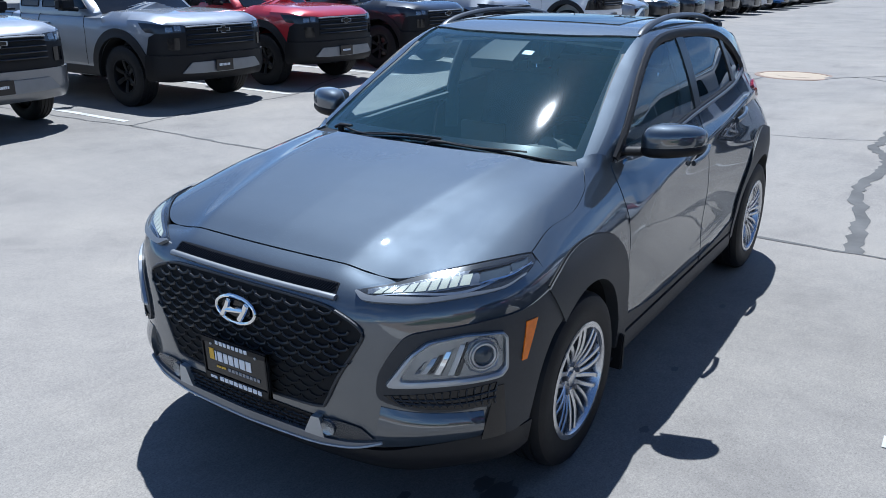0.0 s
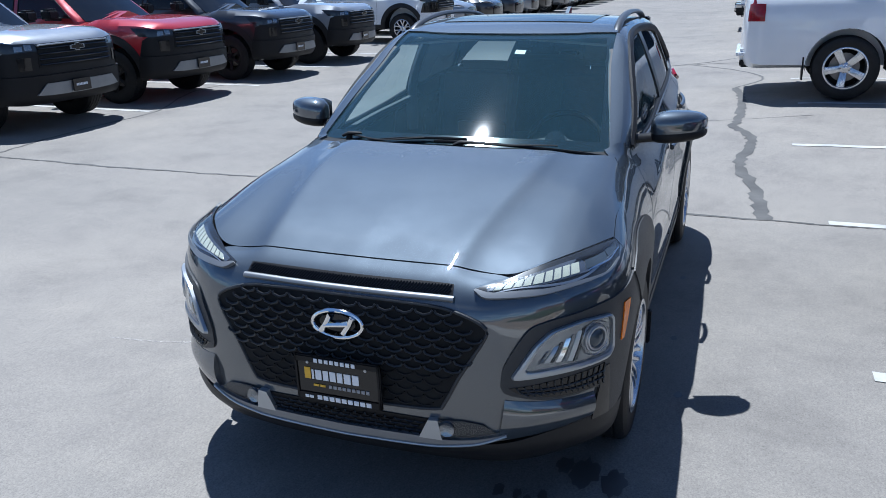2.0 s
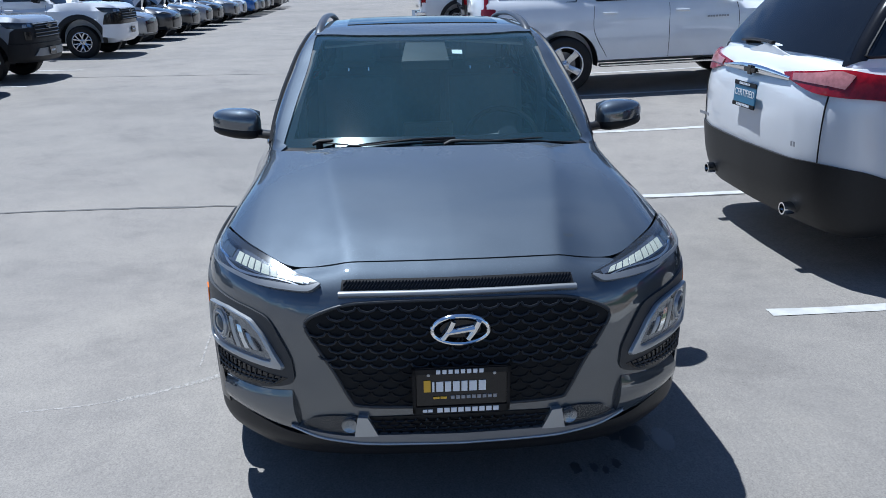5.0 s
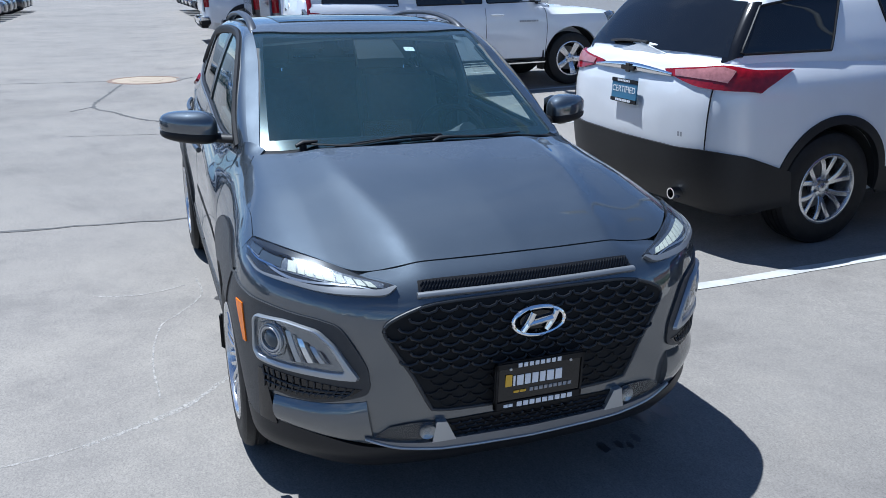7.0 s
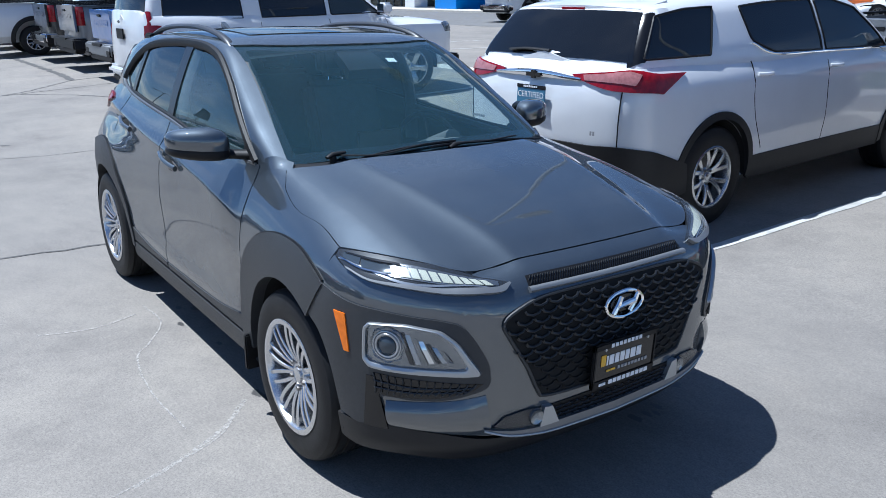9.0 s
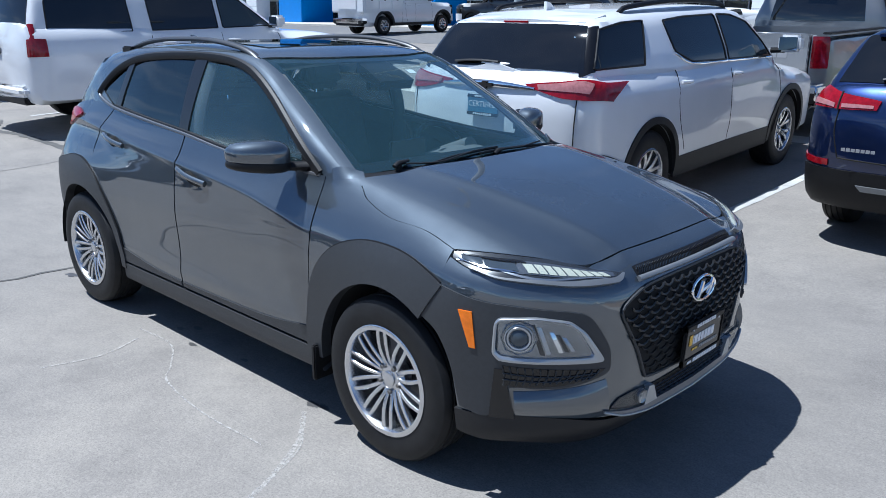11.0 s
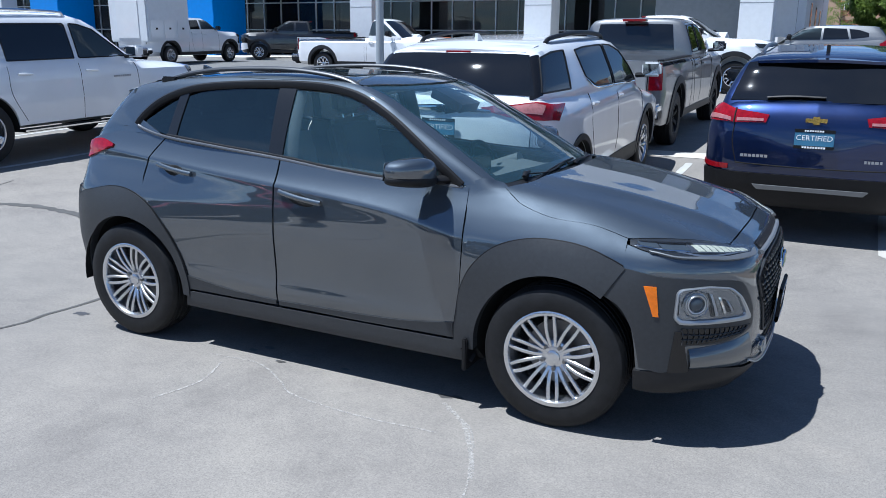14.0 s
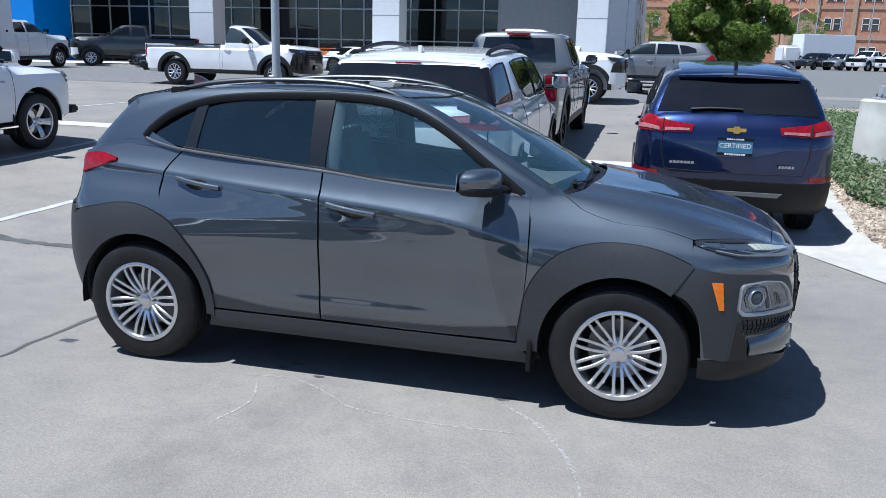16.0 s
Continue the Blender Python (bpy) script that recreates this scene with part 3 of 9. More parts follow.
class WheelKit:
    """The meshes of one pattern of wheel, shared by all that carry it."""

    def __init__(self, R, w, rim, style, face, tread_blocks=64):
        self.R, self.w, self.style = R, w, style
        h = w / 2
        self.tyre = tyre_mesh(R, w, rim, blocks=tread_blocks, chunky=face is BLACK_PLASTIC)
        self.rim = rim_mesh(rim, w, face)
        hub = [(0.0, h * 0.72), (0.024, h * 0.72), (0.031, h * 0.69), (0.033, h * 0.60)]
        self.cap = mesh_of("hub_cap", lathe(hub, 24), face)
        self.core = mesh_of("hub", lathe([(0.030, h * 0.62), (0.060, h * 0.60), (0.078, h * 0.52), (0.080, h * 0.2), (0.0, h * 0.1)], 32), face)
        self.nut = mesh_of("lug_nut", moved(lathe([(0.0, 0.012), (0.008, 0.012), (0.010, 0.008), (0.011, -0.01)], 6), Matrix.Identity(4)), BRAKE if face is not BLACK_PLASTIC else face)
        self.disc = mesh_of("brake_disc", lathe([(0.05, -h * 0.1), (rim * 0.70, -h * 0.1), (rim * 0.70, -h * 0.3), (0.05, -h * 0.3)], 40), BRAKE)
        # black disc behind the spokes puts the wheel well's shade into colour
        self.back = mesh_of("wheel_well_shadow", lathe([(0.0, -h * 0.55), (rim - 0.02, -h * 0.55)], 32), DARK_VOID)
        ro = rim - 0.012
        if style == "multi":
            one = spoke(0.050, ro, 0.017, 0.018, h * 0.62, h * 0.90, 0.022)
            two = spoke(0.050, ro, 0.017, 0.018, h * 0.62, h * 0.90, -0.022)
            self.spokes = [(mesh_of("spoke", s, face, angle=25), [2 * np.pi * i / 10 + d for i in range(10)]) for s, d in ((one, 0.115), (two, -0.115))]
        elif style == "five":
            s = spoke(0.05, ro, 0.075, 0.095, h * 0.55, h * 0.86)
            self.spokes = [(mesh_of("spoke", s, face, angle=25), [2 * np.pi * i / 5 + 0.3 for i in range(5)])]
        elif style == "split":
            one = spoke(0.05, ro, 0.030, 0.040, h * 0.58, h * 0.88, 0.045)
            two = spoke(0.05, ro, 0.030, 0.040, h * 0.58, h * 0.88, -0.045)
            self.spokes = [(mesh_of("spoke", s, face, angle=25), [2 * np.pi * i / 6 + d for i in range(6)]) for s, d in ((one, 0.08), (two, -0.08))]
        else:
            s = spoke(0.05, ro, 0.050, 0.060, h * 0.55, h * 0.84)
            self.spokes = [(mesh_of("spoke", s, face, angle=25), [2 * np.pi * i / 6 for i in range(6)])]
        self.face = face
        every = []
        for me, angles in self.spokes:
            co = np.array([v.co[:] for v in me.vertices])
            fs = [tuple(q.vertices) for q in me.polygons]
            every += [moved((co, fs), rot_y(a)) for a in angles]
        self.star = mesh_of("spokes", joined(*every), face, angle=25)

    def fit(self, owner, x, y, spin=0.0, detail=True):
        """A wheel under a thing, its outer face turned away from the middle."""
        m = Matrix.Translation((x, y - math.copysign(self.w / 2, y), self.R)) @ (Matrix.Identity(4) if y > 0 else Matrix.Rotation(math.pi, 4, "Z")) @ rot_y(spin)
        wheel = part("wheel", self.rim, None, owner, at=m)
        part("tyre", self.tyre, None, wheel, "black rubber tyre")
        part("hub", self.core, None, wheel)
        if not detail:
            part("spokes", self.star, None, wheel)
            part("wheel_shade_disc", self.back, None, wheel)
            return wheel
        part("hub_cap", self.cap, None, wheel)
        for me, angles in self.spokes:
            for a in angles:
                part("spoke", me, None, wheel, at=rot_y(a))
        part("brake_disc", self.disc, None, wheel)
        part("wheel_shade_disc", self.back, None, wheel)
        if detail:
            for i in range(5):
                a = 2 * np.pi * i / 5 + 0.3
                part("lug_nut", self.nut, None, wheel, at=Matrix.Translation((0.055 * math.cos(a), self.w * 0.31, 0.055 * math.sin(a))))
        return wheel


KIT_KONA = WheelKit(0.336, 0.222, 0.217, "multi", ALLOY)
KIT_SUV = WheelKit(0.395, 0.255, 0.235, "split", ALLOY)
KIT_FIVE = WheelKit(0.400, 0.265, 0.255, "five", ALLOY)
KIT_BLACK = WheelKit(0.405, 0.275, 0.225, "six", BLACK_PLASTIC)
KIT_PLAIN = WheelKit(0.365, 0.235, 0.230, "split", ALLOY_GREY, 40)

# ---------------------------------------------------------------- the grey crossover
def gauss(x, c, s):
    return np.exp(-(((x - c) / s) ** 2))


_side_z = spl((0.15, 0.790), (0.28, 0.835), (0.42, 0.842), (0.58, 0.846), (0.72, 0.850), (0.84, 0.840), (0.93, 0.819), (1.02, 0.785), (1.10, 0.758), (1.25, 0.70), (1.4, 0.60))
_side_x = spl((-2.1, -0.16), (-1.85, -0.075), (-1.6, -0.030), (-1.2, -0.008), (-0.6, 0.0), (0.6, 0.0), (1.0, -0.004), (1.3, -0.004), (1.6, 0.0), (2.2, 0.0))
_belt_in = spl((-2.0, -0.05), (-1.3, -0.028), (-0.3, 0.0), (0.5, -0.008), (0.95, -0.040), (1.3, -0.050), (2.0, -0.06))


_shoulder = spl((-1.9, 1.10), (-1.5, 1.082), (-1.08, 1.052), (-0.60, 1.015), (-0.20, 0.985), (0.10, 0.962), (0.40, 0.930), (0.65, 0.885), (0.86, 0.835), (1.2, 0.80))


def body_side(x, z):
    w = _side_z(z) + _side_x(x)
    w = w + _belt_in(x) * np.clip((z - 0.84) / 0.2, 0, 1) ** 1.3
    w = w + 0.036 * gauss(x, 1.40, 0.45) * gauss(z, 0.60, 0.28) + 0.034 * gauss(x, -1.32, 0.44) * gauss(z, 0.68, 0.28)
    w = w - 0.005 * gauss(x, -0.02, 0.80) * gauss(z, 0.56, 0.13) + 0.008 * gauss(x, -0.02, 0.8) * gauss(z, 0.425 + 0.05 * np.clip(-x - 0.3, 0, 1), 0.045)
    d = z - _shoulder(x)
    d = np.sign(d) * (np.sqrt(d * d + 1.6e-5) - 0.004)
    cusp = np.where(d > 0, np.exp(-np.abs(d) / 0.058), np.exp(-np.abs(d) / 0.075))
    return w + 0.028 * cusp * np.clip((0.86 - x) / 0.35, 0, 1) * np.clip((x + 1.85) / 0.3, 0, 1)


_hood = spl((0.70, 1.45), (0.84, 1.24), (0.95, 1.135), (1.15, 1.101), (1.40, 1.066), (1.62, 1.021), (1.80, 0.976), (1.90, 0.944), (1.98, 0.910), (2.06, 0.875), (2.12, 0.82), (2.2, 0.70))
_hood_y = spl((0.0, 0.0), (0.25, 0.003), (0.40, 0.006), (0.52, 0.007), (0.60, 0.011), (0.68, 0.026), (0.76, 0.060), (0.84, 0.112), (0.95, 0.222))
_crease = spl((1.0, 0.47), (1.3, 0.45), (1.6, 0.41), (1.85, 0.37), (2.05, 0.35))


def body_top(x, y):
    c = _crease(x)
    k = np.clip((x - 0.95) / 0.25, 0, 1)
    d = 0.010 * np.log1p(np.exp(np.clip((y - c) / 0.010, -30, 30)))
    step = 0.028 * (1 - np.exp(-d / 0.070)) * np.clip((2.12 - x) / 0.12, 0, 1)
    return _hood(x) - _hood_y(y) + 0.003 * gauss(y, c, 0.10) * k - (0.028 * (1 - k) * np.clip((y - 0.35) / 0.2, 0, 1) + k * step)


_nose_z = spl((0.15, 2.02), (0.24, 2.075), (0.32, 2.135), (0.40, 2.140), (0.55, 2.146), (0.70, 2.142), (0.80, 2.128), (0.87, 2.085), (0.92, 2.03), (1.0, 1.98))
_nose_y = spl((0.0, 0.0), (0.25, 0.008), (0.42, 0.026), (0.52, 0.048), (0.60, 0.085), (0.68, 0.145), (0.76, 0.225), (0.82, 0.315), (0.86, 0.42), (0.92, 0.6))
_tail_z = spl((0.2, -1.80), (0.35, -1.90), (0.6, -1.955), (0.8, -1.94), (0.95, -1.88), (1.1, -1.86), (1.3, -1.7))
_tail_y = spl((0.0, 0.0), (0.5, 0.04), (0.7, 0.11), (0.8, 0.2), (0.9, 0.4))
KB = Hull(body_top, body_side, lambda y, z: _nose_z(z) - _nose_y(y), lambda y, z: _tail_z(z) + _tail_y(y), 0.19, 0.018)

_gh_side = spl((0.95, 0.775), (1.06, 0.757), (1.13, 0.745), (1.23, 0.715), (1.35, 0.668), (1.44, 0.628), (1.50, 0.595), (1.56, 0.54))
_gh_x = spl((-2.0, -0.20), (-1.6, -0.075), (-1.25, -0.030), (-0.7, 0.0), (0.2, 0.0), (0.7, -0.018), (1.1, -0.05))
_gh_top = spl((-1.95, 1.34), (-1.6, 1.435), (-1.2, 1.505), (-0.8, 1.540), (-0.4, 1.553), (0.0, 1.540), (0.20, 1.512), (0.40, 1.450), (0.60, 1.356), (0.85, 1.228), (1.10, 1.090), (1.3, 0.97))


def gh_top(x, y):
    front = np.clip((x + 0.1) / 0.5, 0, 1)
    return _gh_top(x + 0.30 * y * y * front) - 0.050 * y * y - 0.03 * np.clip(y - 0.45, 0, 1)


_gh_rear = spl((0.9, -1.90), (1.1, -1.83), (1.3, -1.66), (1.45, -1.52), (1.6, -1.4))
KG = Hull(gh_top, lambda x, z: _gh_side(z) + _gh_x(x), lambda y, z: np.full(np.shape(z), 1.4), lambda y, z: _gh_rear(z) + 0.15 * y * y, 0.9, 0.016)


def build_crossover():
    car = thing("crossover", 0, 0, 0, "dark grey metallic compact crossover with charcoal cladding, freshly washed", "car", z=0.0)

    def both(name, make, mat, label="", owner=car, **kw):
        vf = make
        return [part(name, v, mat, owner, label, **kw) for v in (vf, mirrored(vf))]

    # floor and inner shell under the panels
    inner = shell(KB, -1.93, 2.05, 0.5, DARK_VOID, 60, 48, squeeze=0.030)
    v = inner[0].copy()
    cabin = (v[:, 0] > -1.5) & (v[:, 0] < 0.98) & (v[:, 2] > 0.70)
    v[cabin, 2] = 0.70
    wells = [moved(lathe([(0.0, y0), (0.40, y0), (0.40, y0 + 0.42), (0.0, y0 + 0.42)], 40), Matrix.Translation((x, 0, 0.334))) for x in (1.3, -1.3) for y0 in (0.60, -1.02)]
    part("inner_shell", cut(solid("inner_shell", (v, inner[1]), DARK_VOID), wells, DARK_VOID), None, car)
    well = liner(0.394, 0.60, 0.85)
    for x in (1.3, -1.3):
        for s in (1, -1):
            part("arch_liner", moved(well if s > 0 else mirrored(well), Matrix.Translation((x, 0, 0.334))), DARK_VOID, car)

    # doors
    fd_front = KB.S((0.805, 0.345), (0.825, 0.53), (0.838, 0.74), (0.835, 0.92), (0.822, 1.062))
    b_line = KB.S((-0.238, 0.345), (-0.243, 0.60), (-0.247, 0.85), (-0.255, 1.118))
    doors = both("front_door", panel(KB, KB.S((0.805, 0.345), (0.3, 0.340), (-0.238, 0.345)), KB.S((0.822, 1.062), (0.43, 1.060), (0.07, 1.085), (-0.255, 1.118)), 48, 96, fd_front, b_line), GREY_PAINT)
    b_line2 = KB.S((-0.244, 0.345), (-0.249, 0.60), (-0.253, 0.85), (-0.261, 1.118))
    rd_rear = KB.S((-0.880, 0.345), (-0.93, 0.48), (-1.025, 0.64), (-1.155, 0.82), (-1.185, 0.95), (-1.165, 1.08), (-1.09, 1.178))
    both("rear_door", panel(KB, KB.S((-0.244, 0.345), (-0.53, 0.342), (-0.880, 0.345)), KB.S((-0.261, 1.118), (-0.66, 1.148), (-1.09, 1.178)), 44, 96, b_line2, rd_rear), GREY_PAINT)

    # front wing
    seam = [(0.985, 0.692, 1.062), (1.04, 0.722, 1.032), (1.10, 0.750, 1.003), (1.25, 0.777, 0.966), (1.44, 0.775, 0.950), (1.595, 0.790, 0.914)]
    wing_lo = KB.S((0.824, 0.50), (0.868, 0.64), (0.93, 0.735), (1.03, 0.815), (1.16, 0.850), (1.30, 0.858), (1.44, 0.842), (1.584, 0.800))
    both("front_wing", panel(KB, wing_lo, seam, 52, 24, KB.S((0.824, 0.50), (0.840, 0.74), (0.839, 0.92), (0.834, 1.00)) + [(0.885, 0.735, 1.052), (0.985, 0.692, 1.062)], KB.S((1.584, 0.800), (1.597, 0.85)) + [(1.595, 0.790, 0.914)]), GREY_PAINT)
    both("wing_top", panel(KB, [(0.838, 0.80, 0.96), (0.92, 0.775, 1.01), (1.03, 0.70, 1.05)], [(0.80, 0.735, 1.075), (0.88, 0.70, 1.10), (0.96, 0.65, 1.105)], 12, 8, off=-0.004, gap=0), GREY_PAINT)

    # bonnet
    edge_r = seam
    front_half = [(1.595, 0.790, 0.914), (1.71, 0.742, 0.917), (1.835, 0.670, 0.913), (1.965, 0.546, 0.896)] + KB.T((1.985, 0.40), (1.996, 0.20), (2.0, 0.0))
    back_half = [(0.985, 0.692, 1.062)] + KB.T( (1.06, 0.56), (1.12, 0.30), (1.135, 0.0))
    front = front_half + flip(front_half[-2::-1])
    back = back_half + flip(back_half[-2::-1])
    part("bonnet", panel(KB, back, front, 220, 60, edge_r, flip(edge_r)), GREY_PAINT, car)

    # front bumper
    top_h = KB.T((2.004, 0.0), (2.0, 0.20), (1.989, 0.40)) + [(1.980, 0.50, 0.884), (1.985, 0.60, 0.860), (1.91, 0.714, 0.851), (1.80, 0.792, 0.853), (1.69, 0.815, 0.869), (1.598, 0.812, 0.895)]
    low_h = KB.F((0.0, 0.335), (0.25, 0.335), (0.45, 0.34), (0.56, 0.35), (0.66, 0.37)) + [(1.90, 0.79, 0.36), (1.78, 0.845, 0.345), (1.680, 0.855, 0.335)]
    side_r = KB.S((1.680, 0.335), (1.652, 0.53), (1.60, 0.633), (1.530, 0.69), (1.580, 0.803)) + [(1.598, 0.812, 0.895)]
    top_b, low_b = flip(top_h[::-1]) + top_h[1:], flip(low_h[::-1]) + low_h[1:]
    bumper = part("front_bumper", panel(KB, low_b, top_b, 120, 40, flip(side_r), side_r, depth=0.02), GREY_PAINT, car)
    chin = KB.F((0.0, 0.225), (0.3, 0.228), (0.5, 0.235), (0.62, 0.245)) + [(1.90, 0.78, 0.245), (1.78, 0.835, 0.25), (1.668, 0.845, 0.26)]
    chin_top = KB.F((0.0, 0.330), (0.25, 0.330), (0.45, 0.335), (0.56, 0.345), (0.66, 0.365)) + [(1.90, 0.79, 0.378), (1.78, 0.845, 0.365), (1.665, 0.855, 0.355)]
    part("chin_spoiler", panel(KB, flip(chin[::-1]) + chin[1:], flip(chin_top[::-1]) + chin_top[1:], 90, 10, off=0.006, depth=0.03), TRIM_BLACK, car, "black plastic chin of the bumper")

    # grille: backing, mesh and rim
    g_out = [(0.0, 0.812), (0.25, 0.808), (0.36, 0.798), (0.455, 0.765), (0.487, 0.735), (0.470, 0.690), (0.405, 0.580), (0.355, 0.480), (0.325, 0.455), (0.15, 0.448), (0.0, 0.446)]
    gl_top = KB.F(*[(y, z) for y, z in g_out[:5]])
    gl_low = KB.F((0.0, 0.446), (0.15, 0.448), (0.325, 0.455), (0.40, 0.575), (0.487, 0.735))
    right = [gl_low[-1], gl_top[-1]]
    g = panel(KB, flip(gl_low[::-1]) + gl_low[1:], flip(gl_top[::-1]) + gl_top[1:], 60, 24, off=0.003, depth=0.01, gap=0)
    grille = part("grille", g, DARK_VOID, car, "black honeycomb grille")
    ring = np.array(KB.F(*g_out) + flip(KB.F(*g_out))[-2:0:-1])
    ring, nrm = KB.lay(along(np.vstack([ring, ring[:1]]), 160), 0.004)
    part("grille_rim", tube(ring, 0.006, 8), CLADDING, grille)

    def inside(y, z, grow=0.0):
        a = abs(y)
        lim = np.interp(z, [0.455, 0.48, 0.58, 0.69, 0.735, 0.765, 0.798, 0.806], [0.325, 0.355, 0.405, 0.470, 0.487, 0.455, 0.36, 0.27])
        return 0.455 + grow < z < 0.806 - grow and a < lim - grow

    cells, low_cells = [], []
    for row in range(15):
        z = 0.452 + row * 0.0262
        for col in range(-14, 15):
            y = (col + 0.5 * (row % 2)) * 0.0640
            if not inside(y, z, 0.012):
                continue
            pts = [(y + 0.0285 * math.cos(a), z + 0.0158 * math.sin(a)) for a in np.radians([180, 218, 270, 322, 360])]
            p, n = KB.lay(np.array(KB.F(*pts)), 0.011 if z > 0.60 else 0.006)
            (cells if z > 0.60 else low_cells).append(tube(p, 0.0044 if z > 0.60 else 0.0028, 6))
    part("grille_mesh", joined(*cells), PILLAR_BLACK, grille, "glossy black honeycomb bars")
    part("lower_grille_mesh", joined(*low_cells), BLACK_PLASTIC, grille)

    # badge: an oval ring with a slanted letter form
    e = np.array([(0.0, 0.089 * math.cos(a), 0.722 + 0.0445 * math.sin(a)) for a in np.linspace(0, 2 * np.pi, 49)])
    e[:, 0] = KB.front(np.abs(e[:, 1]), e[:, 2]) + 0.022
    badge = part("badge", tube(e, 0.0068, 8, caps=False), CHROME, grille, "oval chrome badge")
    for pts in ([(-0.022, 0.752), (-0.058, 0.694)], [(0.058, 0.750), (0.022, 0.692)], [(-0.044, 0.716), (0.0, 0.722), (0.044, 0.728)]):
        if len(pts) == 2:
            pts = [(pts[0][0], pts[0][1]), ((pts[0][0] * 0.6 + pts[1][0] * 0.4), pts[0][1] * 0.5 + pts[1][1] * 0.5), pts[1]]
        p = np.array([(2.166, y, z) for y, z in pts])
        part("badge_bar", tube(along(p, 9), 0.0098, 8), CHROME, badge)
    part("badge_post", lathe([(0.0, 0.0), (0.05, 0.0), (0.05, -0.03), (0.0, -0.03)], 24), GLOSS_BLACK, badge, at=pose(2.158, 0, 0.724, 0, 0, -90) @ Matrix.Diagonal((1.3, 1, 0.6, 1)))

    # slot above the grille
    s_lo, s_hi = KB.F((-0.372, 0.838), (0.0, 0.842), (0.372, 0.838)), KB.F((-0.368, 0.872), (0.0, 0.877), (0.368, 0.872))
    slot = part("upper_slot", panel(KB, s_lo, s_hi, 40, 6, off=0.002, depth=0.006, gap=0), BLACK_PLASTIC, car, "narrow black mesh slot over the grille")
    bits = []
    for i in range(-34, 35):
        for j in range(2):
            y, z = i * 0.0105, 0.850 + 0.013 * j
            p, n = KB.lay(np.array(KB.F((y - 0.006, z - 0.006), (y + 0.006, z + 0.006))), 0.004)
            bits.append(tube(p, 0.0022, 4))
    part("slot_mesh", joined(*bits), GLOSS_BLACK, slot)
    lip, _ = KB.lay(along(KB.F((-0.378, 0.829), (-0.2, 0.832), (0.0, 0.833), (0.2, 0.832), (0.378, 0.829)), 40), 0.003)
    part("slot_lip", tube(lip, 0.013, 10, flat=0.8), SKID_SILVER, slot, "satin grey lip")

    # upper lamps
    hl_top = [(2.056, 0.435, 0.856), (2.02, 0.490, 0.874), (1.972, 0.548, 0.891), (1.835, 0.676, 0.909), (1.71, 0.747, 0.913), (1.602, 0.794, 0.909)]
    hl_low = [(2.058, 0.438, 0.851), (2.052, 0.500, 0.841), (1.990, 0.625, 0.845), (1.91, 0.712, 0.851), (1.80, 0.790, 0.854), (1.69, 0.815, 0.871), (1.610, 0.812, 0.892)]
    lo, hi = along(hl_low, 101), along(hl_top, 101)

    def lamp_bit(t0, t1, v0, v1, off, n=4, m=3, lean=0.0, depth=0.006):
        a, b = int(t0 * 100), int(t1 * 100)
        k = int(lean * 100)
        at = lambda i, v: lo[i] * (1 - v) + hi[i] * v
        return panel(KB, [at(a, v0), at((a + b) // 2, v0), at(b, v0)], [at(min(a + k, 100), v1), at(min((a + b) // 2 + k, 100), v1), at(min(b + k, 100), v1)], n, m, off=off, depth=depth, gap=0)

    lamps = both("upper_headlight", panel(KB, hl_low, hl_top, 40, 8, off=0.002, depth=0.03, gap=0), LAMP_DARK, "slim headlamp with white LED strip")
    for s, lamp in zip((1, -1), lamps):
        put_on = lambda nm, vf, mat, lab="": part(nm, vf if s > 0 else mirrored(vf), mat, lamp, lab)
        put_on("light_guide", lamp_bit(0.10, 0.97, 0.03, 0.11, 0.004, 40, 3), LAMP_BOWL, "bright strip along the lamp")
        put_on("reflector", lamp_bit(0.06, 0.62, 0.20, 0.74, 0.004, 30, 5), LAMP_INNER)
        for k in range(9):
            t0 = 0.09 + 0.052 * k
            put_on("led", lamp_bit(t0, t0 + 0.044, 0.26, 0.62, 0.006, 4, 4, 0.040), LED_WHITE, "white LED element")
        put_on("turn_bowl", lamp_bit(0.60, 0.78, 0.30, 0.60, 0.006, 10, 6, 0.03), PROJECTOR_GLASS, "dark lamp chamber")
        put_on("turn_divider", lamp_bit(0.58, 0.92, 0.66, 0.74, 0.009, 14, 3, 0.02), GLOSS_BLACK)
        put_on("outer_bowl", lamp_bit(0.80, 0.93, 0.34, 0.72, 0.006, 8, 6, 0.02), PROJECTOR_GLASS)
        put_on("chamber_edge", lamp_bit(0.60, 0.94, 0.22, 0.27, 0.008, 14, 3, 0.02), CHROME)
        put_on("lens", panel(KB, hl_low, hl_top, 40, 8, off=0.012, depth=0.006, gap=0), CLEAR_LENS, "clear lamp cover")
        brow_lo = [(2.062, 0.434, 0.847), (2.068, 0.482, 0.828), (2.012, 0.612, 0.831), (1.915, 0.718, 0.842), (1.80, 0.794, 0.850), (1.70, 0.817, 0.867)]
        put_on("lamp_brow", panel(KB, brow_lo, [(2.058, 0.438, 0.850)] + hl_low[1:6], 40, 4, off=0.014, depth=0.016, gap=0), SKID_SILVER, "grey strip under the lamp")

    # charcoal lamp pods and arches
    pod_top = [(2.094, 0.530, 0.556), (2.088, 0.542, 0.625), (2.053, 0.603, 0.730), (2.013, 0.654, 0.754), (1.945, 0.728, 0.764), (1.87, 0.788, 0.773), (1.742, 0.845, 0.781), (1.582, 0.866, 0.806)]
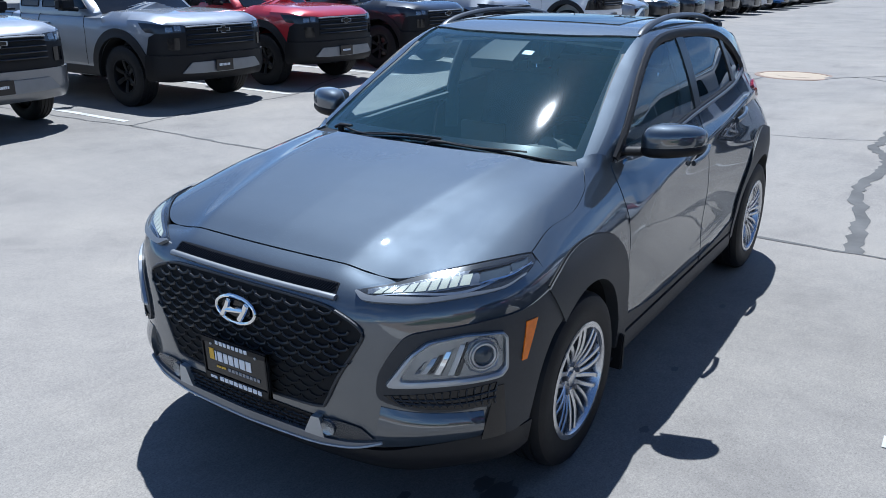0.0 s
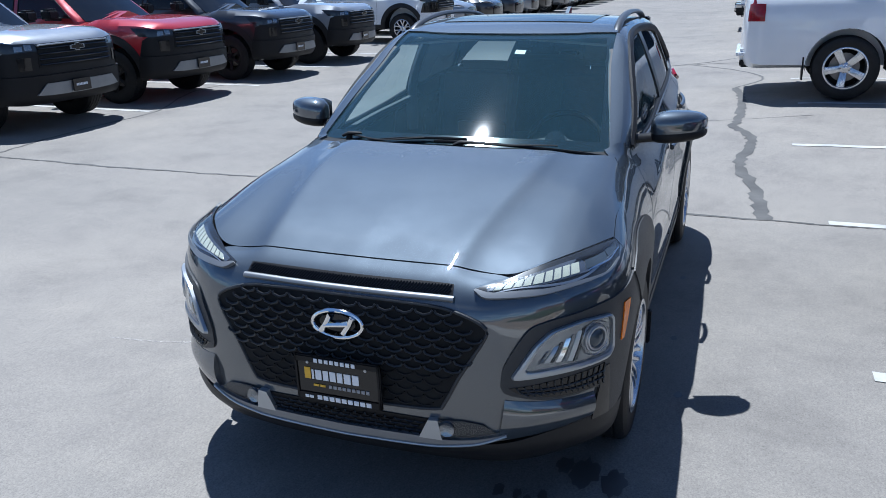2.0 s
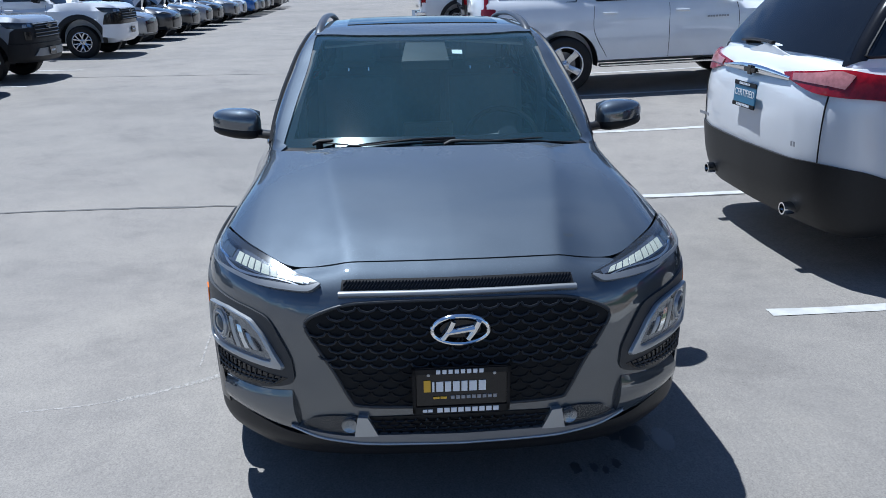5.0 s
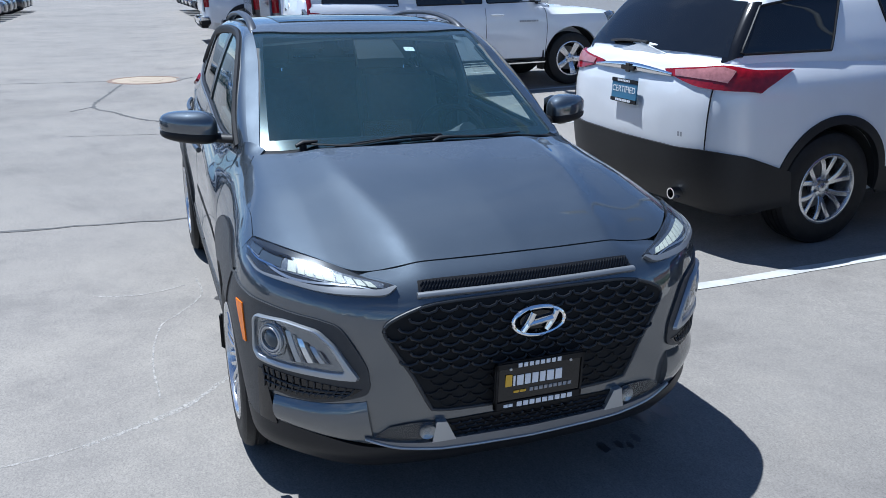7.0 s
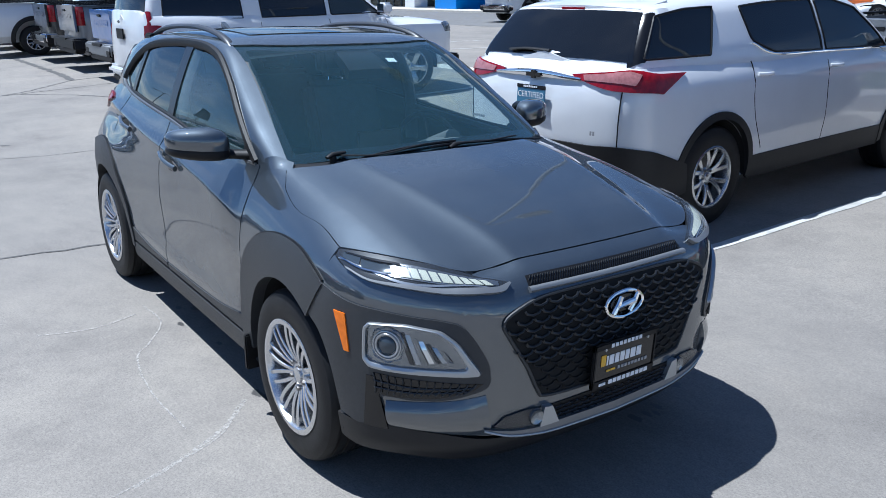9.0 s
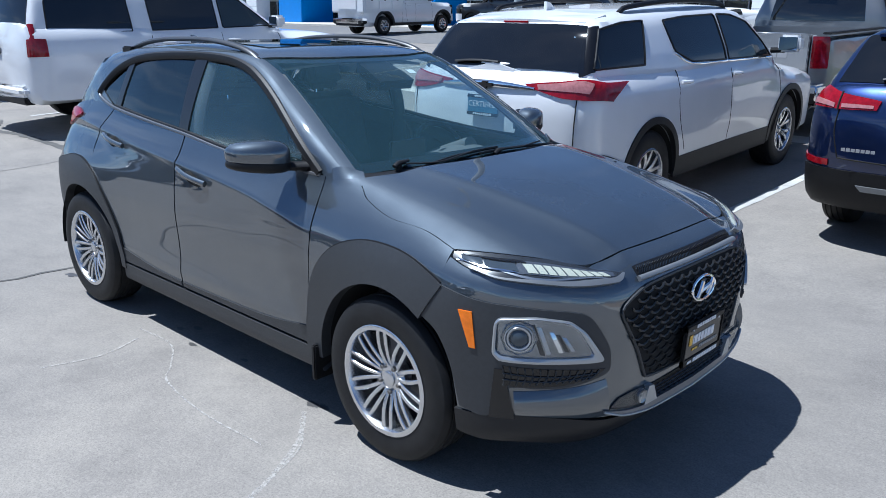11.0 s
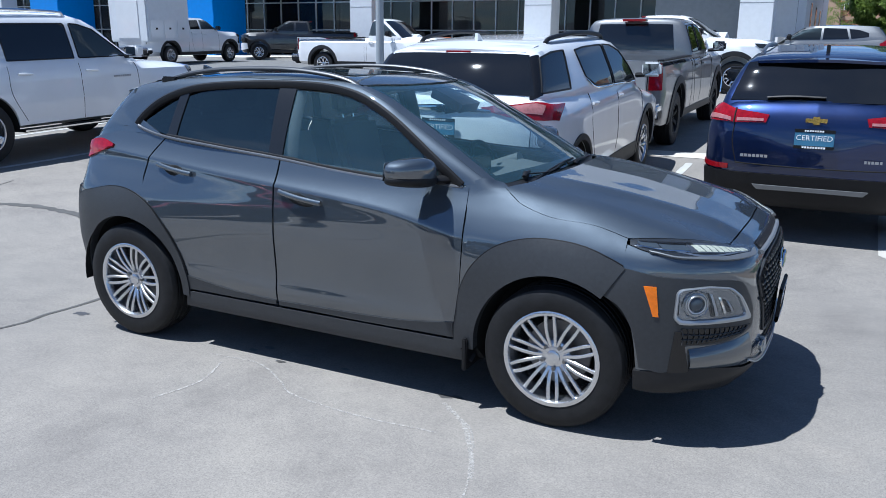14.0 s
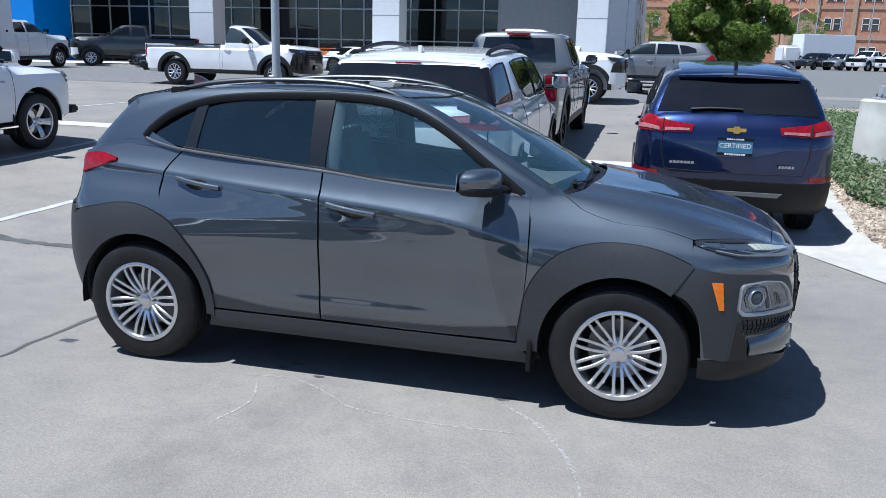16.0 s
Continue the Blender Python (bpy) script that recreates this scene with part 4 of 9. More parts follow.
    pod_low = [(2.094, 0.530, 0.550), (2.086, 0.551, 0.522), (2.018, 0.657, 0.487), (1.95, 0.731, 0.481), (1.86, 0.803, 0.474), (1.805, 0.826, 0.365), (1.692, 0.850, 0.372)]
    pod_r = KB.S((1.692, 0.372), (1.657, 0.53), (1.600, 0.633), (1.530, 0.675), (1.512, 0.692), (1.545, 0.75), (1.582, 0.806))
    pods = both("lamp_pod", panel(KB, pod_low, pod_top, 64, 24, None, pod_r, off=0.007, depth=0.02, gap=0), CLADDING, "charcoal plastic lamp surround")
    bc, bn = KB.lay(coons([(2.088, 0.520, 0.352), (1.985, 0.690, 0.367), (1.888, 0.782, 0.374)], [(2.094, 0.545, 0.500), (2.02, 0.655, 0.480), (1.95, 0.731, 0.473), (1.880, 0.790, 0.466)], 24, 10))
    for _ in range(8):
        for g in (bc, bn):
            g[1:-1] = 0.25 * g[:-2] + 0.5 * g[1:-1] + 0.25 * g[2:]
            g[:, 1:-1] = 0.25 * g[:, :-2] + 0.5 * g[:, 1:-1] + 0.25 * g[:, 2:]
    bc = bc + bn * (-0.004 + 0.026 * np.sin(np.pi * (0.10 + 0.82 * np.linspace(0, 1, 10)))[None, :, None])
    both("bumper_corner", sheet(bc, bn, 0.03), GREY_PAINT, owner=bumper)
    both("bumper_recess", panel(KB, [(1.884, 0.782, 0.364), (1.805, 0.826, 0.362)], [(1.850, 0.810, 0.548), (1.822, 0.822, 0.548)], 8, 12, off=0.0095, depth=0.01, gap=0), GLOSS_BLACK, owner=bumper)
    bz_out = [(1.833, 0.822, 0.734), (1.818, 0.829, 0.715), (1.814, 0.832, 0.605), (1.838, 0.822, 0.577), (2.086, 0.567, 0.572), (2.090, 0.562, 0.584), (2.053, 0.624, 0.685), (2.018, 0.668, 0.727), (1.935, 0.750, 0.743)]
    bz_in = [(1.850, 0.813, 0.722), (1.838, 0.821, 0.708), (1.836, 0.822, 0.630), (1.856, 0.811, 0.618), (2.040, 0.640, 0.618), (2.046, 0.634, 0.628), (2.028, 0.656, 0.688), (1.998, 0.692, 0.716), (1.930, 0.753, 0.729)]

    def rounded(loop, n=8):
        p = np.array(loop + loop[:1])
        out = [p[i] + (p[i + 1] - p[i]) * t for i in range(len(loop)) for t in np.linspace(0, 1, n, endpoint=False)]
        q = np.array(out)
        for _ in range(2):
            q = 0.25 * np.roll(q, 1, 0) + 0.5 * q + 0.25 * np.roll(q, -1, 0)
        return np.vstack([q, q[:1]])

    rim_o = rounded(bz_out)
    rim_i = 0.42 * rim_o + 0.58 * rounded(bz_in)
    steps = ((0.0, 0.008), (0.12, 0.019), (0.5, 0.022), (0.88, 0.018), (1.0, 0.008))
    rings = [KB.lay(rim_o * (1 - w) + rim_i * w, h) for w, h in steps]
    bez = sheet(np.stack([r[0] for r in rings], 1), np.stack([r[1] for r in rings], 1), 0.004)
    base_lo, base_hi = [(2.076, 0.590, 0.584), (1.96, 0.732, 0.584), (1.832, 0.824, 0.592)], [(2.034, 0.650, 0.706), (1.96, 0.728, 0.737), (1.832, 0.824, 0.733)]
    base = panel(KB, base_lo, base_hi, 20, 10, off=0.009, depth=0.004, gap=0)
    for s, pod in zip((1, -1), pods):
        lamp = part("main_headlight", base if s > 0 else mirrored(base), LAMP_INNER, pod, "square main headlamp with a projector")
        part("bezel", bez if s > 0 else mirrored(bez), SATIN_SILVER, pod, "satin silver lamp bezel")
        c, n = KB.lay(np.array([[1.892, 0.786, 0.668], [1.985, 0.707, 0.664]]), 0.011)
        for i, (r, mat, nm) in enumerate(((0.047, LAMP_BOWL, "projector"),)):
            d = Vector(n[i] * (1, s, 1))
            m = Matrix.Translation(Vector(c[i] * (1, s, 1))) @ d.to_track_quat("Y", "Z").to_matrix().to_4x4()
            if i == 0:
                prof = [(0.0, 0.011), (r * 0.35, 0.010), (r * 0.62, 0.005), (r * 0.70, 0.0), (r * 0.74, 0.009), (r * 0.86, 0.010), (r * 0.94, 0.004), (r * 0.97, 0.008), (r * 1.04, 0.007), (r * 1.08, -0.004)]
            else:
                prof = [(0.0, 0.002), (r * 0.25, 0.006), (r * 0.3, 0.001), (r * 0.7, 0.003), (r * 0.95, 0.008), (r, 0.0)]
            part(nm, lathe(prof, 32), mat, pod, at=m @ Matrix.Diagonal((1.0, 1.0, 1.0 if i == 0 else 0.9, 1.0)))
            if i == 0:
                part("projector_lens", lathe([(0.0, 0.014), (r * 0.3, 0.0125), (r * 0.6, 0.007), (r * 0.66, 0.004)], 28), PROJECTOR_GLASS, pod, at=m)
        shroud = [(0.0, 0.0005), (0.058, 0.0005), (0.061, 0.003), (0.064, 0.0)]
        part("projector_shroud", lathe(shroud, 8), LAMP_INNER, pod, at=m)
        bl, bh = along(base_lo, 121), along(base_hi, 121)
        for k in range(7):
            i0, i1 = 14 + 8 * k, 20 + 8 * k
            v0, v1 = 0.16 + 0.02 * (6 - k), 0.55 + 0.05 * k
            lo_e = [bl[i] * (1 - v0) + bh[i] * v0 for i in (i0, i1)]
            hi_e = [bl[min(i + 6, 120)] * (1 - v1) + bh[min(i + 6, 120)] * v1 for i in (i0, i1)]
            fp, fn = KB.lay(coons(lo_e, hi_e, 5, 7))
            fp = fp + fn * (0.0112 + 0.005 * np.linspace(-0.5, 0.5, 5)[:, None, None] * (1 if k % 2 else -1) + 0.003 * np.sin(np.linspace(0, np.pi, 7))[None, :, None])
            fac = sheet(fp, fn, 0.004)
            part("reflector_facet", fac if s > 0 else mirrored(fac), (LAMP_INNER, LAMP_BOWL, LAMP_DARK, CHROME)[k % 4], pod)
        cov = panel(KB, base_lo, base_hi, 20, 10, off=0.0165, depth=0.008, gap=0)
        part("lens", cov if s > 0 else mirrored(cov), CLEAR_LENS, pod, "clear headlamp lens")
        vent = panel(KB, [(2.070, 0.585, 0.520), (2.01, 0.668, 0.496), (1.95, 0.735, 0.489), (1.852, 0.811, 0.488)], [(2.086, 0.553, 0.545), (1.96, 0.728, 0.556), (1.848, 0.815, 0.562)], 20, 6, off=0.009, depth=0.005, gap=0)
        part("vent", vent if s > 0 else mirrored(vent), GLOSS_BLACK, pod, "black mesh vent")
        ribs = []
        for k in range(14):
            t = k / 13
            b0 = np.array((2.055, 0.61, 0.512)) * (1 - t) + np.array((1.852, 0.811, 0.490)) * t
            b1 = np.array((2.075, 0.575, 0.545)) * (1 - t) + np.array((1.848, 0.815, 0.560)) * t
            p, _ = KB.lay(along([b0, b0 * 0.5 + b1 * 0.5 + (0.004, -0.006, 0.0), b1], 5), 0.012)
            ribs.append(tube(p, 0.0028, 4))
        for w in (0.33, 0.66):
            b0 = np.array((2.055, 0.61, 0.512)) * (1 - w) + np.array((2.075, 0.575, 0.545)) * w
            b1 = np.array((1.852, 0.811, 0.490)) * (1 - w) + np.array((1.848, 0.815, 0.560)) * w
            p, _ = KB.lay(along([b0, (b0 + b1) / 2 + (0.02, 0.015, -0.008), b1], 14), 0.012)
            ribs.append(tube(p, 0.0028, 4))
        ribs = joined(*ribs)
        part("vent_mesh", ribs if s > 0 else mirrored(ribs), CLADDING, pod)
        am = panel(KB, KB.S((1.762, 0.609), (1.738, 0.609)), KB.S((1.744, 0.739), (1.690, 0.739)), 6, 10, off=0.011, depth=0.01, gap=0)
        part("side_marker", am if s > 0 else mirrored(am), AMBER, pod, "amber side marker")

    fr_out = spl((50, 0.567), (58.3, 0.558), (71.5, 0.547), (88, 0.542), (107, 0.554), (122, 0.565), (135, 0.556), (149, 0.533), (165, 0.500), (190, 0.487))
    both("front_arch", band(KB, 1.3, 0.334, lambda a: np.full(a.shape, 0.392), fr_out, 56.6, 184, 44, 0.012, 0.05), CLADDING, "charcoal wheel arch cladding")
    re_out = spl((-12, 0.435), (0, 0.440), (30, 0.445), (50, 0.468), (70, 0.512), (90, 0.545), (115, 0.58), (135, 0.64), (150, 0.60), (175, 0.50), (190, 0.45))
    both("rear_arch", band(KB, -1.3, 0.334, lambda a: np.full(a.shape, 0.392), re_out, -4, 176, 50, 0.012, 0.05), CLADDING, "charcoal wheel arch cladding")
    both("front_arch_seal", band(KB, 1.3, 0.334, fr_out, lambda a: fr_out(a) + 0.006, 58, 184, 44, 0.006, 0.02), BLACK_PLASTIC, "thin black joint above the cladding")
    both("rear_arch_seal", band(KB, -1.3, 0.334, re_out, lambda a: re_out(a) + 0.006, 12, 176, 50, 0.006, 0.02), BLACK_PLASTIC, "thin black joint above the cladding")
    both("sill", panel(KB, KB.S((0.90, 0.235), (0.2, 0.235), (-0.90, 0.24)), KB.S((0.815, 0.336), (0.2, 0.334), (-0.875, 0.336)), 30, 8, off=0.008, depth=0.05), CLADDING, "charcoal sill cladding")
    both("door_cladding", panel(KB, KB.S((0.80, 0.347), (-0.232, 0.347)), KB.S((0.80, 0.425), (0.45, 0.385), (-0.232, 0.372)), 24, 5, off=0.005, depth=0.008, gap=0), CLADDING)
    both("rear_door_cladding", panel(KB, KB.S((-0.25, 0.347), (-0.875, 0.347)), KB.S((-0.25, 0.372), (-0.55, 0.385), (-0.895, 0.43)), 20, 5, off=0.005, depth=0.008, gap=0), CLADDING)
    both("mud_flap", box(0.86, 0.70, 0.20, 0.885, 0.875, 0.36, 0.006), BLACK_PLASTIC)

    # silver skid bar, lower grille and fog lamps
    bar = KB.F((0.0, 0.318), (0.28, 0.322), (0.36, 0.328), (0.46, 0.345), (0.545, 0.378))
    bar_hi = KB.F((0.0, 0.352), (0.27, 0.354), (0.36, 0.350), (0.46, 0.362), (0.548, 0.384))
    skid = part("skid_trim", panel(KB, flip(bar[::-1]) + bar[1:], flip(bar_hi[::-1]) + bar_hi[1:], 60, 6, off=0.020, depth=0.03, gap=0), SKID_DARK, car, "satin grey skid trim with a bright lip")
    lip_p, _ = KB.lay(along(flip(bar[::-1]) + bar[1:], 70), 0.021)
    part("skid_lip", tube(lip_p, 0.0045, 8), SATIN_SILVER, skid, "bright silver edge")
    both("skid_leg", panel(KB, KB.F((0.268, 0.350), (0.345, 0.348)), KB.F((0.300, 0.418), (0.332, 0.420)), 6, 10, off=0.021, depth=0.03, gap=0), SATIN_SILVER, owner=skid)
    lg = panel(KB, KB.F((-0.29, 0.352), (0.0, 0.350), (0.29, 0.352)), KB.F((-0.30, 0.412), (0.0, 0.416), (0.30, 0.412)), 40, 8, off=0.004, depth=0.01, gap=0)
    low = part("lower_grille", lg, BLACK_PLASTIC, car, "black lower air intake")
    cells = []
    for row in range(4):
        for col in range(-8, 9):
            y, z = (col + 0.5 * (row % 2)) * 0.036, 0.358 + row * 0.0155
            if abs(y) < 0.285:
                p, _ = KB.lay(np.array(KB.F(*[(y + 0.017 * math.cos(a), z + 0.010 * math.sin(a)) for a in np.radians([180, 225, 315, 360])])), 0.009)
                cells.append(tube(p, 0.0028, 4))
    part("intake_mesh", joined(*cells), GLOSS_BLACK, low)
    for s in (1, -1):
        fl = panel(KB, KB.F((0.335, 0.360), (0.42, 0.358), (0.515, 0.378)), KB.F((0.322, 0.412), (0.40, 0.418), (0.475, 0.410)), 14, 8, off=0.006, depth=0.01, gap=0)
        fog = part("fog_lamp", fl if s > 0 else mirrored(fl), LAMP_DARK, car, "small clear fog lamp")
        bowl = lathe([(0.0, 0.004), (0.014, 0.006), (0.026, 0.012), (0.028, 0.0)], 20)
        c, n = KB.lay(np.array([[2.12, 0.36, 0.388]]), 0.008)
        part("bulb", bowl, LAMP_INNER, fog, at=Matrix.Translation(Vector(c[0] * (1, s, 1))) @ pose(0, 0, 0, 0, 0, -90 + 8 * s))
        cv = panel(KB, KB.F((0.332, 0.356), (0.42, 0.354), (0.525, 0.378)), KB.F((0.318, 0.416), (0.40, 0.422), (0.482, 0.412)), 14, 8, off=0.014, depth=0.008, gap=0)
        part("lens", cv if s > 0 else mirrored(cv), CLEAR_LENS, fog)

    # show plate on the bumper
    plate = part("show_plate", box(-0.152, -0.010, -0.080, 0.152, 0.0, 0.080, 0.004), GLOSS_BLACK, car, "black dealer show plate", at=pose(2.172, 0.0, 0.523, 3, 0, 90))
    part("plate_frame", joined(box(-0.156, -0.014, 0.058, 0.156, 0.002, 0.084, 0.004), box(-0.156, -0.014, -0.084, 0.156, 0.002, -0.052, 0.004),
                               box(-0.156, -0.014, -0.084, -0.142, 0.002, 0.084, 0.004), box(0.142, -0.014, -0.084, 0.156, 0.002, 0.084, 0.004)), BLACK_PLASTIC, plate)

    def plate_row(name, x, z, widths, h, gap, y, mat, label=""):
        for w in widths:
            part(name, box(x, y - 0.002, z, x + w, y, z + h), mat, plate, label)
            x += w + gap

    plate_row("gold_mark", -0.120, -0.002, [0.022], 0.042, 0.006, -0.0105, LABEL_GOLD, "gold mark")
    plate_row("white_bar", -0.093, -0.002, [0.007, 0.022, 0.019, 0.021, 0.019, 0.024, 0.023], 0.036, 0.006, -0.0105, LABEL_WHITE, "plain white bar")
    plate_row("top_bar", -0.080, 0.064, [0.013] * 8, 0.014, 0.0065, -0.0145, LABEL_WHITE)
    plate_row("low_bar", -0.078, -0.076, [0.017] * 9, 0.016, 0.0055, -0.0145, LABEL_WHITE)
    plate_row("grey_bar", -0.034, -0.030, [0.012] * 9, 0.012, 0.005, -0.0105, LABEL_GREY)
    plate_row("small_gold_mark", -0.090, -0.028, [0.020, 0.020], 0.008, 0.003, -0.0105, LABEL_GOLD)
    plate_row("small_white_mark", -0.124, -0.074, [0.014, 0.014], 0.010, 0.003, -0.0145, LABEL_WHITE)
    for sx in (-0.105, 0.105):
        part("plate_screw", lathe([(0.0, -0.004), (0.005, -0.004), (0.006, 0.0)], 10), SATIN_SILVER, plate, at=pose(sx, -0.012, 0.060))

    # rear quarter, tail and back
    q_hi = KB.S((-1.10, 1.175), (-1.35, 1.205), (-1.60, 1.17), (-1.74, 1.13))
    q_lo = KB.S((-1.125, 0.80), (-1.19, 0.83), (-1.35, 0.84), (-1.55, 0.835), (-1.78, 0.82))
    both("rear_quarter", panel(KB, q_lo, q_hi, 34, 56, KB.S((-1.125, 0.80), (-1.190, 0.95), (-1.172, 1.08), (-1.10, 1.175)), KB.S((-1.78, 0.82), (-1.78, 1.0), (-1.74, 1.13))), GREY_PAINT)
    both("rear_bumper_side", panel(KB, KB.S((-1.655, 0.25), (-1.80, 0.27)), KB.S((-1.60, 0.60), (-1.79, 0.855)), 12, 20, KB.S((-1.655, 0.25), (-1.66, 0.45), (-1.60, 0.60)), off=0.010, depth=0.03, gap=0), CLADDING)
    rb = KB.R((0.0, 0.28), (0.5, 0.28)) + [(-1.79, 0.76, 0.27)]
    rt = KB.R((0.0, 0.85), (0.5, 0.85)) + [(-1.79, 0.77, 0.86)]
    part("rear_bumper", panel(KB, flip(rb[::-1]) + rb[1:], flip(rt[::-1]) + rt[1:], 40, 16, off=0.010), CLADDING, car)
    tb, tt = KB.R((0.0, 0.86), (0.45, 0.86)) + [(-1.78, 0.74, 0.87)], [(-1.84, 0.0, 1.12), (-1.82, 0.4, 1.12), (-1.74, 0.68, 1.13)]
    part("tailgate", panel(KB, flip(tb[::-1]) + tb[1:], flip(tt[::-1]) + tt[1:], 40, 12), GREY_PAINT, car)
    both("tail_lamp", panel(KB, KB.S((-1.50, 1.098), (-1.74, 1.02)), KB.S((-1.50, 1.112), (-1.62, 1.135), (-1.74, 1.118)), 16, 8, off=0.012, depth=0.02, gap=0), RED_LENS, "red tail lamp")

    # cabin: pillars, roof, glass
    ws_lo_h = [(1.085, 0.0, 1.10), (1.06, 0.30, 1.10), (0.985, 0.58, 1.09), (0.945, 0.665, 1.085)]
    ws_hi_h = [(0.270, 0.0, 1.49), (0.235, 0.30, 1.488), (0.160, 0.50, 1.478), (0.135, 0.545, 1.472)]
    wl, wh = flip(ws_lo_h[::-1]) + ws_lo_h[1:], flip(ws_hi_h[::-1]) + ws_hi_h[1:]
    ws = part("windscreen", panel(KG, wl, wh, 40, 24, off=-0.004, depth=0.006, gap=0), WINDSCREEN, car, "clear laminated windscreen")
    frit_hi = [tuple(np.array(a) * 0.93 + np.array(b) * 0.07) for a, b in zip(wl, wh)]
    part("windscreen_band", panel(KG, wl, frit_hi, 40, 4, off=-0.006, depth=0.004, gap=0), GLOSS_BLACK, ws, "black band at the foot of the glass")
    top_b2 = [tuple(np.array(a) * 0.05 + np.array(b) * 0.95) for a, b in zip(wl, wh)]
    part("windscreen_top_band", panel(KG, top_b2, wh, 40, 3, off=-0.006, depth=0.004, gap=0), GLOSS_BLACK, ws)
    for s in (0, 1):
        e0, e1 = np.array(wl[-1]) * (1, -1 if s else 1, 1), np.array(wh[-1]) * (1, -1 if s else 1, 1)
        inn = np.array([0.0, -0.040 if not s else 0.040, 0.0])
        part("windscreen_side_band", panel(KG, [e0 + inn, e1 + inn], [e0, e1], 20, 3, off=-0.006, depth=0.004, gap=0), GLOSS_BLACK, ws)
    part("sticker", panel(KG, [(0.452, 0.120, 1.43), (0.452, 0.170, 1.43)], [(0.418, 0.120, 1.45), (0.418, 0.170, 1.45)], 4, 4, off=-0.008, depth=0.001, gap=0), LABEL_WHITE, ws, "small white sticker")
    part("sensor_box", panel(KG, [(0.50, -0.13, 1.40), (0.50, 0.10, 1.40)], [(0.30, -0.10, 1.48), (0.30, 0.09, 1.48)], 10, 8, off=-0.014, depth=0.05, gap=0), BLACK_PLASTIC, ws, "dark camera housing behind the glass")
    both("a_pillar", panel(KG, [(0.985, 0.712, 1.065), (0.80, 0.70, 1.17), (0.45, 0.645, 1.37), (0.15, 0.59, 1.475)], [(0.945, 0.668, 1.09), (0.72, 0.63, 1.225), (0.40, 0.575, 1.39), (0.135, 0.550, 1.475)], 30, 6, off=0.003, gap=0), GREY_PAINT)
    dlo_hi = [(0.78, 1.062), (0.63, 1.172), (0.39, 1.335), (0.20, 1.430), (0.05, 1.470), (-0.12, 1.488), (-0.38, 1.490), (-0.70, 1.476), (-0.98, 1.442), (-1.18, 1.375), (-1.30, 1.290), (-1.345, 1.235)]
    cant_lo = KG.S(*dlo_hi)
    cant_hi = [(0.94, 0.69, 1.085), (0.72, 0.665, 1.21), (0.42, 0.61, 1.385), (0.20, 0.575, 1.475), (0.05, 0.56, 1.505), (-0.12, 0.555, 1.52), (-0.38, 0.55, 1.53), (-0.70, 0.55, 1.52), (-0.98, 0.545, 1.495), (-1.20, 0.54, 1.46), (-1.36, 0.53, 1.42), (-1.45, 0.52, 1.40)]
    both("cant_rail", panel(KG, cant_lo, cant_hi, 60, 6, off=0.002, gap=0), GREY_PAINT)
    both("rear_pillar", panel(KG, KG.S((-1.345, 1.235), (-1.20, 1.185), (-1.09, 1.175)) [::-1], [(-1.45, 0.52, 1.40), (-1.60, 0.55, 1.28), (-1.74, 0.60, 1.12)][::-1][::-1], 10, 12,
                                KG.S((-1.09, 1.175), (-1.22, 1.20), (-1.345, 1.235))[:1] + [(-1.345, 0.64, 1.28), (-1.45, 0.52, 1.40)], [tuple(KG.S((-1.345, 1.235))[0]), (-1.60, 0.60, 1.18), (-1.74, 0.60, 1.12)], off=0.002, gap=0), GREY_PAINT)
    both("c_pillar", panel(KG, KG.S((-1.09, 1.168), (-1.35, 1.19), (-1.60, 1.16), (-1.76, 1.115)), [(-1.335, 0.66, 1.250), (-1.36, 0.62, 1.31), (-1.42, 0.57, 1.37), (-1.47, 0.52, 1.40)], 16, 12, off=0.001, gap=0), GREY_PAINT)
    rs_h = [(0.265, 0.0, 1.495), (0.23, 0.30, 1.49), (0.13, 0.552, 1.475)]
    re_h = [(-1.52, 0.0, 1.46), (-1.51, 0.30, 1.455), (-1.47, 0.52, 1.42)]
    roof = part("roof", panel(KG, flip(rs_h[::-1]) + rs_h[1:], flip(re_h[::-1]) + re_h[1:], 40, 50, off=0.003), GREY_PAINT, car)
    part("sunroof", panel(KG, [(-0.02, -0.40, 1.52), (0.01, 0.0, 1.53), (-0.02, 0.40, 1.52)], [(-0.62, -0.40, 1.54), (-0.62, 0.0, 1.55), (-0.62, 0.40, 1.54)], 20, 14, off=0.007, depth=0.006, gap=0), PRIVACY, roof, "dark glass sunroof")
    sp_lo, sp_hi = [(-1.32, -0.565, 1.455), (-1.38, -0.3, 1.492), (-1.40, 0.0, 1.500), (-1.38, 0.3, 1.492), (-1.32, 0.565, 1.455)], [(-1.545, -0.535, 1.418), (-1.63, -0.3, 1.442), (-1.66, 0.0, 1.450), (-1.63, 0.3, 1.442), (-1.545, 0.535, 1.418)]
    g = coons(sp_lo, sp_hi, 24, 8)
    nrm = np.broadcast_to(np.array([0, 0, 1.0]), g.shape)
    part("roof_spoiler", joined(sheet(g, nrm, 0.070), (g.reshape(-1, 3) - (0, 0, 0.069), [(i * 8 + j, i * 8 + j + 1, (i + 1) * 8 + j + 1, (i + 1) * 8 + j) for i in range(23) for j in range(7)])), GREY_PAINT, car)
    rw_lo, rw_hi = [(-1.80, -0.60, 1.13), (-1.84, 0.0, 1.13), (-1.80, 0.60, 1.13)], [(-1.56, -0.50, 1.39), (-1.62, 0.0, 1.40), (-1.56, 0.50, 1.39)]
